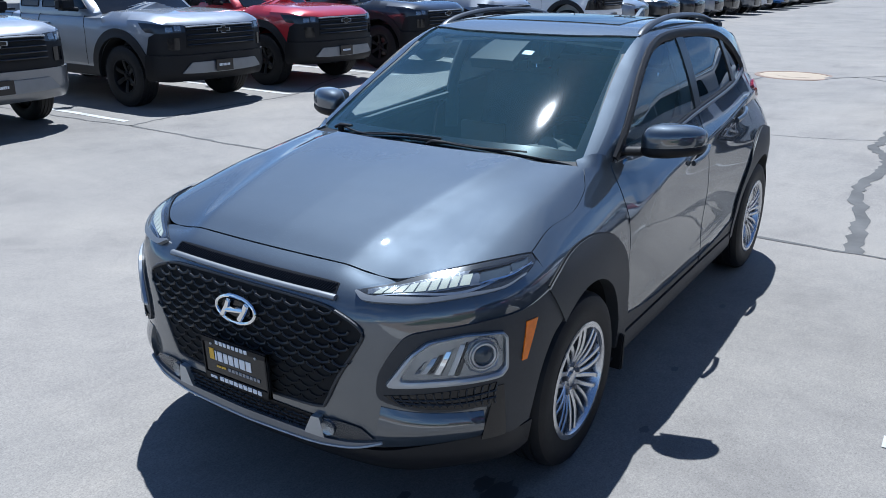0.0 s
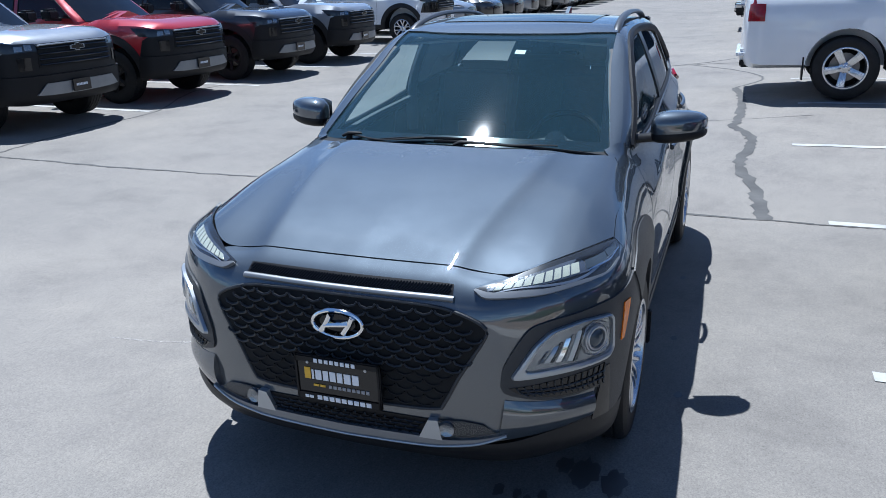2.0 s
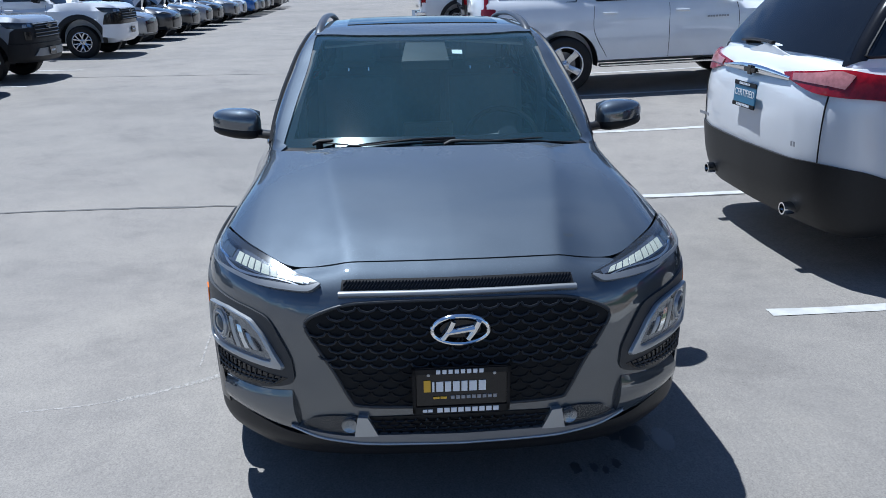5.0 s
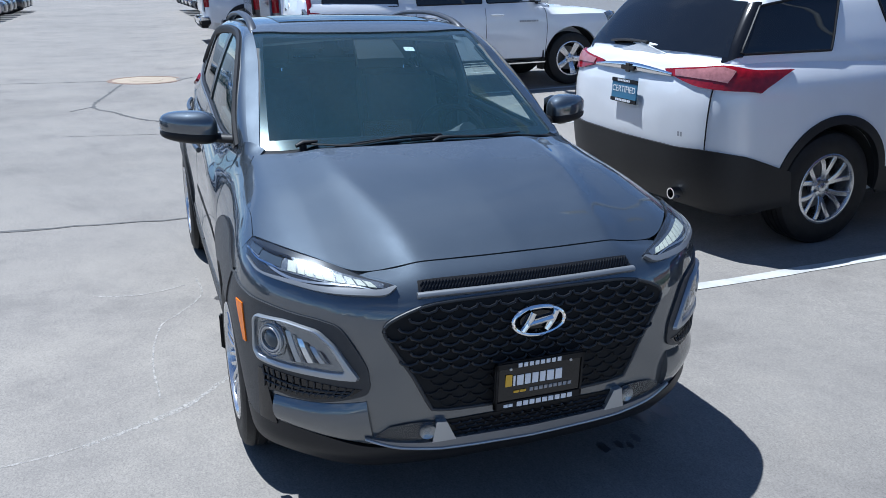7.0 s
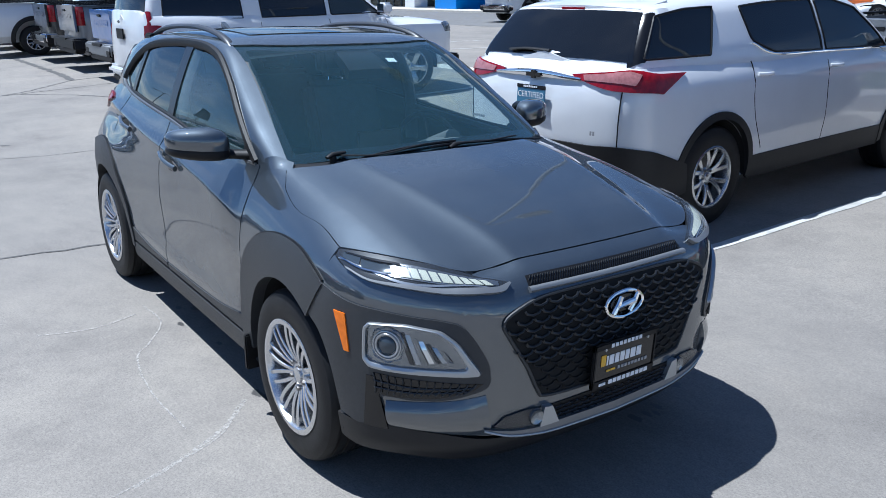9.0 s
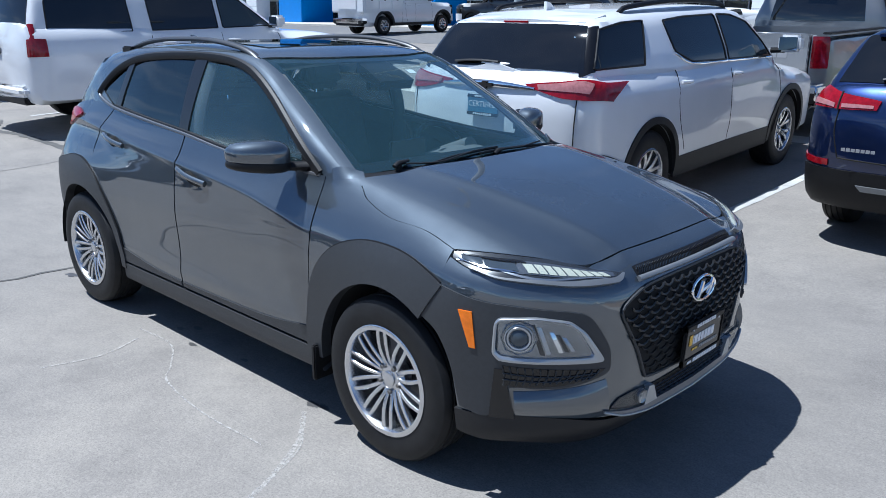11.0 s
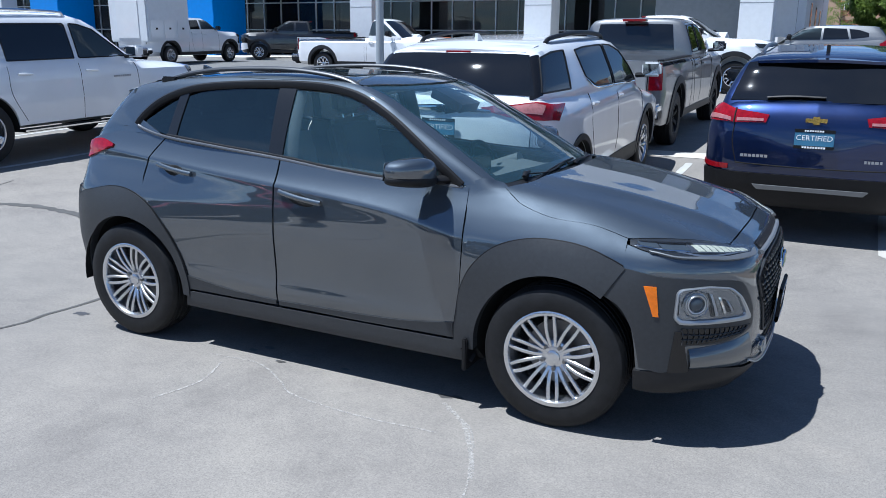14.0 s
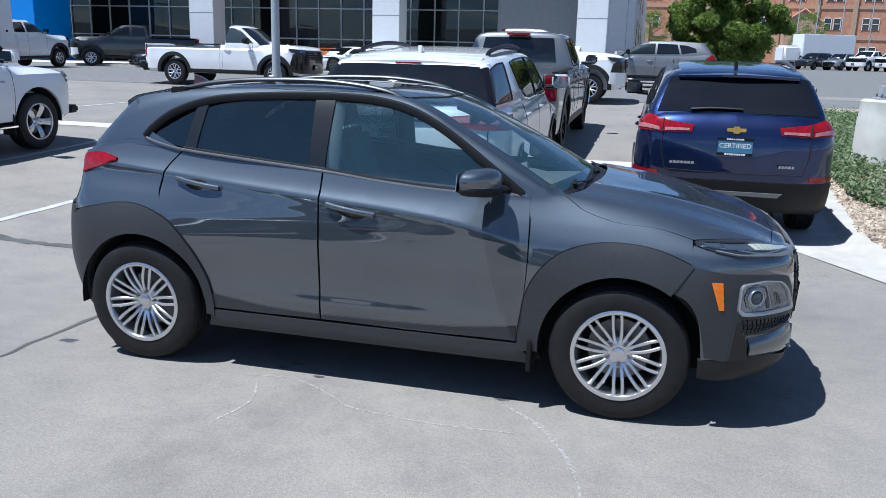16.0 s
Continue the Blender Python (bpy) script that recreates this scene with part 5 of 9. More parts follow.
    part("rear_window", panel(KG, rw_lo, rw_hi, 24, 12, off=-0.004, depth=0.006, gap=0), PRIVACY, car, "dark rear window")

    fg_lo = KG.S((0.735, 1.075), (0.43, 1.076), (0.07, 1.100), (-0.262, 1.131))
    fg_hi = KG.S((0.70, 1.098), (0.60, 1.172), (0.37, 1.325), (0.18, 1.415), (0.04, 1.452), (-0.252, 1.468))
    both("front_side_window", panel(KG, fg_lo, fg_hi, 30, 14, off=-0.006, depth=0.004, gap=0), SIDE_GLASS, "clear front side window")
    rg_lo = KG.S((-0.330, 1.138), (-0.66, 1.160), (-1.02, 1.186))
    rg_hi = KG.S((-0.345, 1.468), (-0.66, 1.460), (-0.88, 1.435), (-0.985, 1.405))
    both("rear_side_window", panel(KG, rg_lo, rg_hi, 24, 14, off=-0.006, depth=0.004, gap=0), PRIVACY, "dark tinted rear side window")
    both("quarter_window", panel(KG, KG.S((-1.075, 1.19), (-1.29, 1.225)), KG.S((-1.035, 1.395), (-1.12, 1.355), (-1.275, 1.265)), 12, 10, off=-0.005, depth=0.004, gap=0), PRIVACY, "dark tinted quarter window")
    both("b_pillar", panel(KG, KG.S((-0.254, 1.119), (-0.340, 1.128)), KG.S((-0.244, 1.482), (-0.354, 1.484)), 8, 16, off=0.0, gap=0), PILLAR_BLACK, "black door pillar")
    both("quarter_divider", panel(KG, KG.S((-1.015, 1.17), (-1.085, 1.18)), KG.S((-0.975, 1.435), (-1.045, 1.405)), 5, 12, off=0.0, gap=0), PILLAR_BLACK)
    fr_path, _ = KG.lay(along(KG.S(*dlo_hi), 80), -0.002)
    both("window_frame", tube(fr_path, 0.018, 8, flat=1.3), BLACK_PLASTIC)
    lo_path, _ = KG.lay(along(KG.S((0.79, 1.058), (0.43, 1.058), (0.07, 1.082), (-0.26, 1.116), (-0.66, 1.146), (-1.09, 1.178), (-1.30, 1.215), (-1.35, 1.24)), 70), 0.004)
    both("belt_trim", tube(lo_path, 0.009, 8), ALLOY_GREY, "satin grey belt line trim")
    lo_path2, _ = KG.lay(along(KG.S((0.79, 1.068), (0.43, 1.068), (0.07, 1.092), (-0.26, 1.126), (-0.66, 1.156), (-1.09, 1.188)), 60), -0.004)
    both("belt_seal", tube(lo_path2, 0.011, 8), BLACK_PLASTIC)
    both("mirror_triangle", panel(KG, KG.S((0.80, 1.062), (0.66, 1.068)), KG.S((0.74, 1.10), (0.655, 1.15)), 5, 6, off=0.001, gap=0), BLACK_PLASTIC)

    # roof rails and fin
    for s in (1, -1):
        px = [(0.13, 1.478), (0.04, 1.520), (-0.12, 1.550), (-0.38, 1.568), (-0.75, 1.560), (-1.0, 1.536), (-1.17, 1.500), (-1.25, 1.475)]
        yy = [0.548, 0.545, 0.54, 0.535, 0.53, 0.525, 0.52, 0.52]
        path = along([(x, s * y, z) for (x, z), y in zip(px, yy)], 48)
        rail = part("roof_rail", tube(path, 0.021, 10, flat=0.62), RAIL, car, "charcoal roof rail")
        for x, z in ((0.09, 1.478), (-1.19, 1.485)):
            part("rail_foot", box(x - 0.06, s * 0.545 - 0.018, z - 0.02, x + 0.05, s * 0.545 + 0.018, z + 0.022, 0.008), BLACK_PLASTIC, rail)
    fin = [(-1.28, 1.49), (-1.38, 1.545), (-1.43, 1.560), (-1.44, 1.47)]
    part("antenna_fin", slab(fin, -0.012, 0.012), GREY_PAINT, car, at=Matrix.Identity(4))

    # door handles
    for x0, z0, x1, z1 in ((-0.205, 0.962, 0.055, 0.926), (-1.085, 1.034, -0.825, 1.000)):
        cup, _ = KB.lay(np.array(KB.S(((x0 + x1) / 2 + 0.005, (z0 + z1) / 2 - 0.012))), 0.0)
        c = cup[0]
        # flat black disc stands for the shade inside the handle recess
        bowl = moved(lathe([(0.0, 0.003), (0.9, 0.003), (1.0, 0.0)], 28), Matrix.Translation(Vector(c)) @ pose(0, 0, 0, 12, 8 if x0 > -0.5 else 7, 0) @ Matrix.Diagonal((0.085, 1, 0.032, 1)))
        both("handle_cup_shade", bowl, DARK_VOID)
        p = along([KB.S((x0, z0))[0], KB.S((x0 * 0.8 + x1 * 0.2, z0 * 0.8 + z1 * 0.2))[0], KB.S((x0 * 0.2 + x1 * 0.8, z0 * 0.2 + z1 * 0.8))[0], KB.S((x1, z1))[0]], 20)
        p[:, 1] += 0.010 + 0.020 * np.sin(np.linspace(0.15, np.pi - 0.15, 20))
        both("door_handle", tube(p, 0.0125, 10, flat=1.15), GREY_PAINT)

    # mirrors
    for s in (1, -1):
        bm = bmesh.new()
        bmesh.ops.create_uvsphere(bm, u_segments=32, v_segments=20, radius=1.0)
        for v in bm.verts:
            x, y, z = v.co
            x = math.copysign(abs(x) ** 0.72, x)
            z = math.copysign(abs(z) ** 0.68, z)
            y = math.copysign(abs(y) ** 0.72, y)
            fx = x * (0.082 if x > 0 else 0.045)
            v.co = (0.605 + fx + 0.02 * (1 - abs(y)) * (1 if x > 0 else 0) - 0.36 * (0.118 * y + 0.03), 0.915 + y * 0.118, 1.135 + z * (0.066 if z > 0 else 0.062) * (1 - 0.20 * y) + 0.010 * y)
        mesh = np.array([v.co[:] for v in bm.verts]), [tuple(v.index for v in f.verts) for f in bm.faces]
        bm.free()
        vf = mesh if s > 0 else mirrored(mesh)
        mirror = part("wing_mirror", vf, GREY_PAINT, car, "grey wing mirror with black base", angle=80)
        low = (mesh[0] * (1, 1, 0.55) + (0, 0, 1.135 * 0.45 - 0.034)) * (1.0, 1, 1)
        part("mirror_base", (low, mesh[1]) if s > 0 else mirrored((low, mesh[1])), BLACK_PLASTIC, mirror, angle=80)
        arm = tube(along([(0.70, 0.715, 1.085), (0.66, 0.78, 1.085), (0.62, 0.84, 1.088)], 8), [0.035, 0.034, 0.033, 0.033, 0.033, 0.034, 0.035, 0.036], 10, flat=0.6)
        part("mirror_arm", arm if s > 0 else mirrored(arm), BLACK_PLASTIC, mirror)
        gl = slab([(0.808, 1.085), (0.808, 1.18), (0.85, 1.192), (0.99, 1.182), (1.0, 1.10), (0.96, 1.085)], 0, 0.002)
        gl = np.stack([0.550 - 0.36 * (gl[0][:, 0] - 0.885) - gl[0][:, 1], gl[0][:, 0], gl[0][:, 2]], 1), gl[1]
        part("mirror_glass", gl if s > 0 else mirrored(gl), CHROME, mirror, "silvered mirror glass")
        ind = tube(along([(0.640, 0.97, 1.125), (0.605, 1.012, 1.125), (0.560, 1.032, 1.125)], 8), 0.006, 6)
        part("repeater", ind if s > 0 else mirrored(ind), CLEAR_LENS, mirror)

    # cowl and wipers
    cw_lo = [(0.985, -0.69, 1.06), (1.10, -0.3, 1.085), (1.125, 0.0, 1.088), (1.10, 0.3, 1.085), (0.985, 0.69, 1.06)]
    cw_hi = [(0.93, -0.67, 1.075), (1.04, -0.3, 1.09), (1.07, 0.0, 1.092), (1.04, 0.3, 1.09), (0.93, 0.67, 1.075)]
    g = coons(cw_lo, cw_hi, 40, 4)
    part("cowl", sheet(g, np.broadcast_to(np.array([0.2, 0, 0.98]), g.shape), 0.03), BLACK_PLASTIC, car)
    for y0, y1, x1 in ((-0.50, 0.02, 1.03), (0.06, 0.60, 0.99)):
        px = 1.085 - 0.30 * y0 * y0
        piv = part("wiper", tube([(px, y0, 1.075), (px, y0, 1.105)], 0.015, 12), BLACK_PLASTIC, car, "black windscreen wiper")
        arm_p, _ = KG.lay(along([(px - 0.01, y0, 1.10), (1.075, y0 * 0.65 + y1 * 0.35, 1.11), (x1 + 0.035, y1 * 0.75 + y0 * 0.25, 1.115)], 16), 0.012)
        part("wiper_arm", tube(arm_p, 0.006, 6, flat=0.6), BLACK_PLASTIC, piv)
        bl, _ = KG.lay(along([(1.075, y0 - 0.12, 1.10), (1.062, (y0 + y1) / 2, 1.11), (x1 + 0.025, y1 + 0.06, 1.11)], 24), 0.006)
        part("wiper_blade", tube(bl, 0.0055, 6, flat=1.2), BLACK_PLASTIC, piv)
        part("wiper_cap", tube([(px + 0.004, y0 - 0.03, 1.098), (px, y0, 1.110), (px - 0.004, y0 + 0.06, 1.112)], [0.010, 0.014, 0.008], 10, flat=0.7), BLACK_PLASTIC, piv)

    # cabin fittings
    dash = coons([(0.98, -0.66, 1.02), (1.04, 0.0, 1.05), (0.98, 0.66, 1.02)], [(0.52, -0.68, 0.98), (0.50, 0.0, 1.00), (0.52, 0.68, 0.98)], 30, 10)
    hump = 0.055 * gauss(dash[..., 1], 0.37, 0.17) * gauss(dash[..., 0], 0.60, 0.16)
    dash[..., 2] += hump
    part("dashboard", sheet(dash, np.broadcast_to(np.array([0, 0, 1.0]), dash.shape), 0.28), DASH, car, "dark grey moulded dashboard")
    part("screen", box(0.55, -0.13, 1.01, 0.57, 0.11, 1.11, 0.006), GLOSS_BLACK, car, "black centre screen", at=None)
    a = np.linspace(0, 2 * np.pi, 33)
    whl = np.stack([0.0 * a, 0.185 * np.cos(a), 0.185 * np.sin(a)], 1)
    steer = part("steering_wheel", tube(whl, 0.016, 8, caps=False), BLACK_PLASTIC, car, "black steering wheel", at=pose(0.44, 0.37, 0.97, 0, -28, 0))
    part("steering_hub", tube([(0, -0.17, 0), (0, 0, -0.01), (0, 0.17, 0)], [0.02, 0.06, 0.02], 8), BLACK_PLASTIC, steer)
    part("steering_column", tube([(0.0, 0, 0), (0.22, 0, -0.03)], 0.05, 10), DASH, steer)
    for sx, sy in ((-0.12, 0.37), (-0.12, -0.37), (-0.98, 0.36), (-0.98, -0.36), (-0.98, 0.0)):
        seat = part("car_seat", box(sx - 0.30, sy - 0.25, 0.55, sx + 0.26, sy + 0.25, 0.72, 0.05, 3), SEAT_CLOTH, car, "dark cloth seat")
        back = moved(box(-0.06, -0.25, 0.0, 0.07, 0.25, 0.60, 0.05, 3), pose(sx - 0.28, sy, 0.66, 0, -16, 0))
        part("seat_back", back, SEAT_CLOTH, seat)
        head = moved(box(-0.05, -0.13, 0.0, 0.06, 0.13, 0.18, 0.04, 3), pose(sx - 0.45, sy, 1.26, 0, -10, 0))
        part("headrest", head, SEAT_CLOTH, seat)
        for py in (-0.06, 0.06):
            part("headrest_post", tube([(sx - 0.44, sy + py, 1.20), (sx - 0.455, sy + py, 1.30)], 0.006, 6), CHROME, seat)
    part("rear_view_mirror", box(0.36, -0.11, 1.335, 0.385, 0.13, 1.395, 0.012), BLACK_PLASTIC, car, "black inside mirror")
    for s in (1, -1):
        pil = tube(along([(0.90, s * 0.655, 1.07), (0.62, s * 0.615, 1.245), (0.30, s * 0.56, 1.42)], 14), 0.026, 8, flat=0.7)
        part("pillar_trim", pil, PILLAR_TRIM, car, "grey inner pillar trim")
        dt = panel(KG, [(0.80, s * 0.70, 1.03), (-0.30, s * 0.70, 1.08)], [(0.72, s * 0.70, 1.065), (-0.30, s * 0.70, 1.115)], 14, 4, off=-0.05, depth=0.02, gap=0)
        part("door_top", dt, DASH, car)
        bp = tube(along([(-0.24, s * 0.70, 0.9), (-0.24, s * 0.685, 1.2), (-0.25, s * 0.58, 1.47)], 10), 0.05, 8, flat=0.5)
        part("pillar_lining", bp, DASH, car)
    head = coons([(0.12, -0.52, 1.44), (0.16, 0.0, 1.47), (0.12, 0.52, 1.44)], [(-1.35, -0.48, 1.40), (-1.38, 0.0, 1.43), (-1.35, 0.48, 1.40)], 12, 12)
    head[..., 2] += 0.05 * np.sin(np.pi * np.linspace(0, 1, 12))[None, :]
    part("headliner", sheet(head, np.broadcast_to(np.array([0, 0, 1.0]), head.shape), 0.012), TRIM_LIGHT, car)

    for x, y, spin in ((1.3, 0.872, 0.1), (1.3, -0.872, 0.55), (-1.3, 0.872, 0.3), (-1.3, -0.872, 0.2)):
        KIT_KONA.fit(car, x, y, spin)
    return car


build_crossover()

# ---------------------------------------------------------------- the lot
def build_ground():
    ys = np.r_[np.linspace(-900, -30, 12), np.linspace(-24, 60, 169), np.linspace(70, 1500, 20)]
    xs = np.r_[np.linspace(-1500, -60, 12), np.linspace(-50, 50, 201), np.linspace(60, 1500, 12)]
    g = np.array([[(x, y, float(ground_z(x, y))) for y in ys] for x in xs])
    nx, ny = g.shape[:2]
    f = [(i * ny + j, (i + 1) * ny + j, (i + 1) * ny + j + 1, i * ny + j + 1) for i in range(nx - 1) for j in range(ny - 1)]
    tagged(part("ground", (g.reshape(-1, 3), f), PAVEMENT), "pale grey worn concrete car park with stains", "pavement", kind="structure")


def on_ground(pts, lift=0.004):
    return [(x, y, float(ground_z(x, y)) + lift) for x, y in pts]


def strip(pts, w, lift=0.004, n=24, wobble=0.0, seed=0):
    """A flat strip on the ground along a path, its edges uneven."""
    rnd = np.random.default_rng(seed)
    p = along(on_ground(pts, lift), n)
    t = np.gradient(p, axis=0)
    t /= np.linalg.norm(t, axis=1, keepdims=True)
    s = np.stack([-t[:, 1], t[:, 0], 0 * t[:, 0]], 1)
    a = w / 2 * (1 + wobble * rnd.uniform(-1, 1, (n, 1)))
    b = w / 2 * (1 + wobble * rnd.uniform(-1, 1, (n, 1)))
    j = s * wobble * w * 0.6 * rnd.uniform(-1, 1, (n, 1))
    v = np.vstack([p + s * a + j, p - s * b + j])
    v[:, 2] = ground_z(v[:, 0], v[:, 1]) + lift
    return v, [(i, n + i, n + i + 1, i + 1) for i in range(n - 1)]


build_ground()


def flat_thing(name, vf, mat, label, category, kind="structure"):
    return tagged(part(name, vf, mat, smooth=False), label, category, kind=kind)


# painted bay lines, cracks and stains
for i, x in enumerate((0.50, -2.02, -4.70, -7.10, -9.45, -11.6, -14.3, -17.25, -20.2, -23.15, -26.1)):
    flat_thing("bay_line", strip([(x, (2.7 if i > 5 else 1.85) if i != 2 else 1.7), (x - 0.02, 7.2)], 0.095, 0.004, 30, 0.10, i), LINE_PAINT, "worn white parking bay line", "road marking")
for i, x in enumerate((-2.30, -5.15, -8.0, -10.95, -13.85, -16.7, -19.6, -22.5, -25.4)):
    flat_thing("bay_line", strip([(x, -6.75), (x - 0.05, -12.2)], 0.095, 0.004, 30, 0.10, 20 + i), LINE_PAINT, "worn white parking bay line", "road marking")
for i, (x, y0, y1) in enumerate(((-5.3, 10.6, 14.6), (-8.2, 10.6, 14.6), (-11.1, 10.6, 14.6), (-14.0, 10.6, 14.6), (-16.9, 10.6, 14.6), (1.3, 10.4, 14.5), (3.2, 22.5, 27.0), (-2.5, 22.5, 27.0))):
    flat_thing("bay_line", strip([(x, y0), (x - 0.1, y1)], 0.10, 0.004, 24, 0.10, 40 + i), LINE_PAINT, "worn white parking bay line", "road marking")
CRACKS = [([(-1.95, 1.75), (-1.98, 0.7), (-2.06, -0.8), (-2.13, -2.2), (-2.08, -4.5), (-2.14, -6.47), (-2.05, -7.5), (-1.95, -12)], 0.036), ([(-1.95, 1.75), (-1.96, 2.6), (-1.92, 5.0)], 0.018),
          ([(-1.98, 1.40), (-2.95, 1.34), (-3.5, 1.22), (-4.0, 1.20), (-4.5, 1.30), (-5.1, 1.29), (-5.6, 1.10), (-5.95, 1.14), (-7.2, 1.18), (-7.95, 1.13), (-8.6, 1.06)], 0.105),
          ([(-12.2, 9.0), (-12.25, 3.0), (-12.2, -0.9), (-12.3, -4.0), (-12.4, -9.0)], 0.035),
          ([(-11.6, -1.38), (-10.2, -1.58), (-8.74, -1.75), (-8.05, -1.45), (-7.42, -1.18), (-7.06, -0.92), (-6.88, -0.69)], 0.045),
          ([(-8.74, -1.75), (-8.5, -1.92), (-8.34, -2.03)], 0.03), ([(-11.8, -0.45), (-12.18, -0.15), (-12.5, 0.45), (-13.2, 1.10), (-13.5, 1.42), (-13.5, 1.95), (-13.2, 2.6)], 0.05), ([(-13.45, 1.40), (-15.24, 1.46), (-18.26, 1.43), (-20.5, 1.40)], 0.13), ([(-8.6, 1.06), (-9.6, 1.45), (-10.78, 1.13), (-12.14, 0.25)], 0.035),
          ([(-2.14, -6.47), (-3.0, -6.60), (-4.0, -6.66), (-5.2, -6.68), (-6.4, -7.2), (-7.4, -7.5), (-8.3, -7.32)], 0.035), ([(-6.3, 2.0), (-5.9, 0.4), (-6.2, -2.0)], 0.012)]
for i, (pts, w) in enumerate(CRACKS):
    flat_thing("ground_crack", strip(pts, w, 0.003, 90, 0.55 if w < 0.1 else 0.30, 60 + i), TAR, "dark irregular sealed crack in the paving", "crack")
for i, (x, y, r) in enumerate(((1.67, 0.74, 0.085), (1.70, 0.85, 0.075), (1.64, 0.66, 0.05), (1.87, 0.46, 0.035), (1.87, 0.53, 0.026), (1.89, 0.57, 0.022), (1.85, 0.62, 0.030), (0.73, -0.78, 0.036), (0.79, -0.76, 0.028),
                               (-0.27, -0.80, 0.026), (-0.46, -0.66, 0.032), (-0.52, -0.73, 0.028), (0.10, -0.72, 0.022), (0.95, 1.02, 0.030), (0.35, 0.95, 0.026), (-0.55, 0.93, 0.028), (-1.9, -0.75, 0.05))):
    rnd = np.random.default_rng(100 + i)
    a = np.linspace(0, 2 * np.pi, 20, endpoint=False)
    rr = 0.75 * r * (0.75 + 0.45 * rnd.random(20))
    v = np.stack([x + 1.5 * rr * np.cos(a), y + 0.8 * rr * np.sin(a), np.full(20, 0.0012)], 1)
    flat_thing("water_spot", (v, [tuple(range(20))]), WATER, "dark wet water spot on the paving", "puddle")
for i, (pts, w) in enumerate((([(0.76, -0.85), (0.88, -0.95), (0.97, -1.05), (1.10, -1.27), (1.18, -1.45)], 0.022), ([(1.10, -1.27), (1.20, -1.55), (1.24, -1.85)], 0.010), ([(0.80, -0.90), (0.98, -1.03), (1.08, -1.20)], 0.009),
                              ([(-0.68, -0.89), (-0.36, -0.88), (-0.10, -1.02), (0.05, -1.12), (0.45, -1.17), (0.87, -1.15)], 0.010), ([(-0.55, -0.96), (-0.47, -1.21), (-0.53, -1.48)], 0.012))):
    flat_thing("scuff_mark", strip(pts, w, 0.0010 + 0.0003 * i, 120, 0.25, 140 + i), SCUFF, "pale dried scuff mark on the paving", "stain")
mh = tagged(part("manhole", moved(lathe([(0.30, 0.006), (0.60, 0.006), (0.62, 0.0)], 48), pose(-12.2, -0.95, 0, 90, 0, 0)), MANHOLE_TAN), "round iron manhole cover in a pale concrete collar", "manhole", kind="structure")
part("manhole_cover", moved(lathe([(0.0, 0.009), (0.295, 0.009), (0.30, 0.0)], 40), pose(-12.2, -0.95, 0, 90, 0, 0)), MANHOLE_TAN, mh)

part("manhole_ring", moved(lathe([(0.60, 0.003), (0.60, 0.010), (0.68, 0.010), (0.69, 0.0)], 48), pose(-12.2, -0.95, 0, 90, 0, 0)), MANHOLE_RUST, mh)


def drain():
    d = thing("drain_grate", -2.21, 3.02, 0, "long slotted iron drain grate set in the paving", "drain grate")
    part("frame", joined(box(-0.56, -0.105, 0.0, 0.56, -0.085, 0.012), box(-0.56, 0.085, 0.0, 0.56, 0.105, 0.012), box(-0.56, -0.085, 0.0, -0.54, 0.085, 0.012), box(0.54, -0.085, 0.0, 0.56, 0.085, 0.012)), CONCRETE, d)
    part("channel", box(-0.54, -0.085, 0.003, 0.54, 0.085, 0.005), DARK_VOID, d, "dark channel")
    for i in range(26):
        part("slat", box(-0.535 + 0.0416 * i, -0.085, 0.004, -0.515 + 0.0416 * i, 0.085, 0.011), CONCRETE, d)
    for y in (-0.045, 0.0, 0.045):
        part("cross_bar", box(-0.54, y - 0.006, 0.004, 0.54, y + 0.006, 0.0115), CONCRETE, d)


drain()
flat_thing("concrete_gutter", strip([(-30, 7.85), (-12, 7.85), (3.0, 7.85)], 0.5, 0.005, 60, 0.02, 300), SIDEWALK, "pale flat concrete gutter between the parking rows", "pavement")

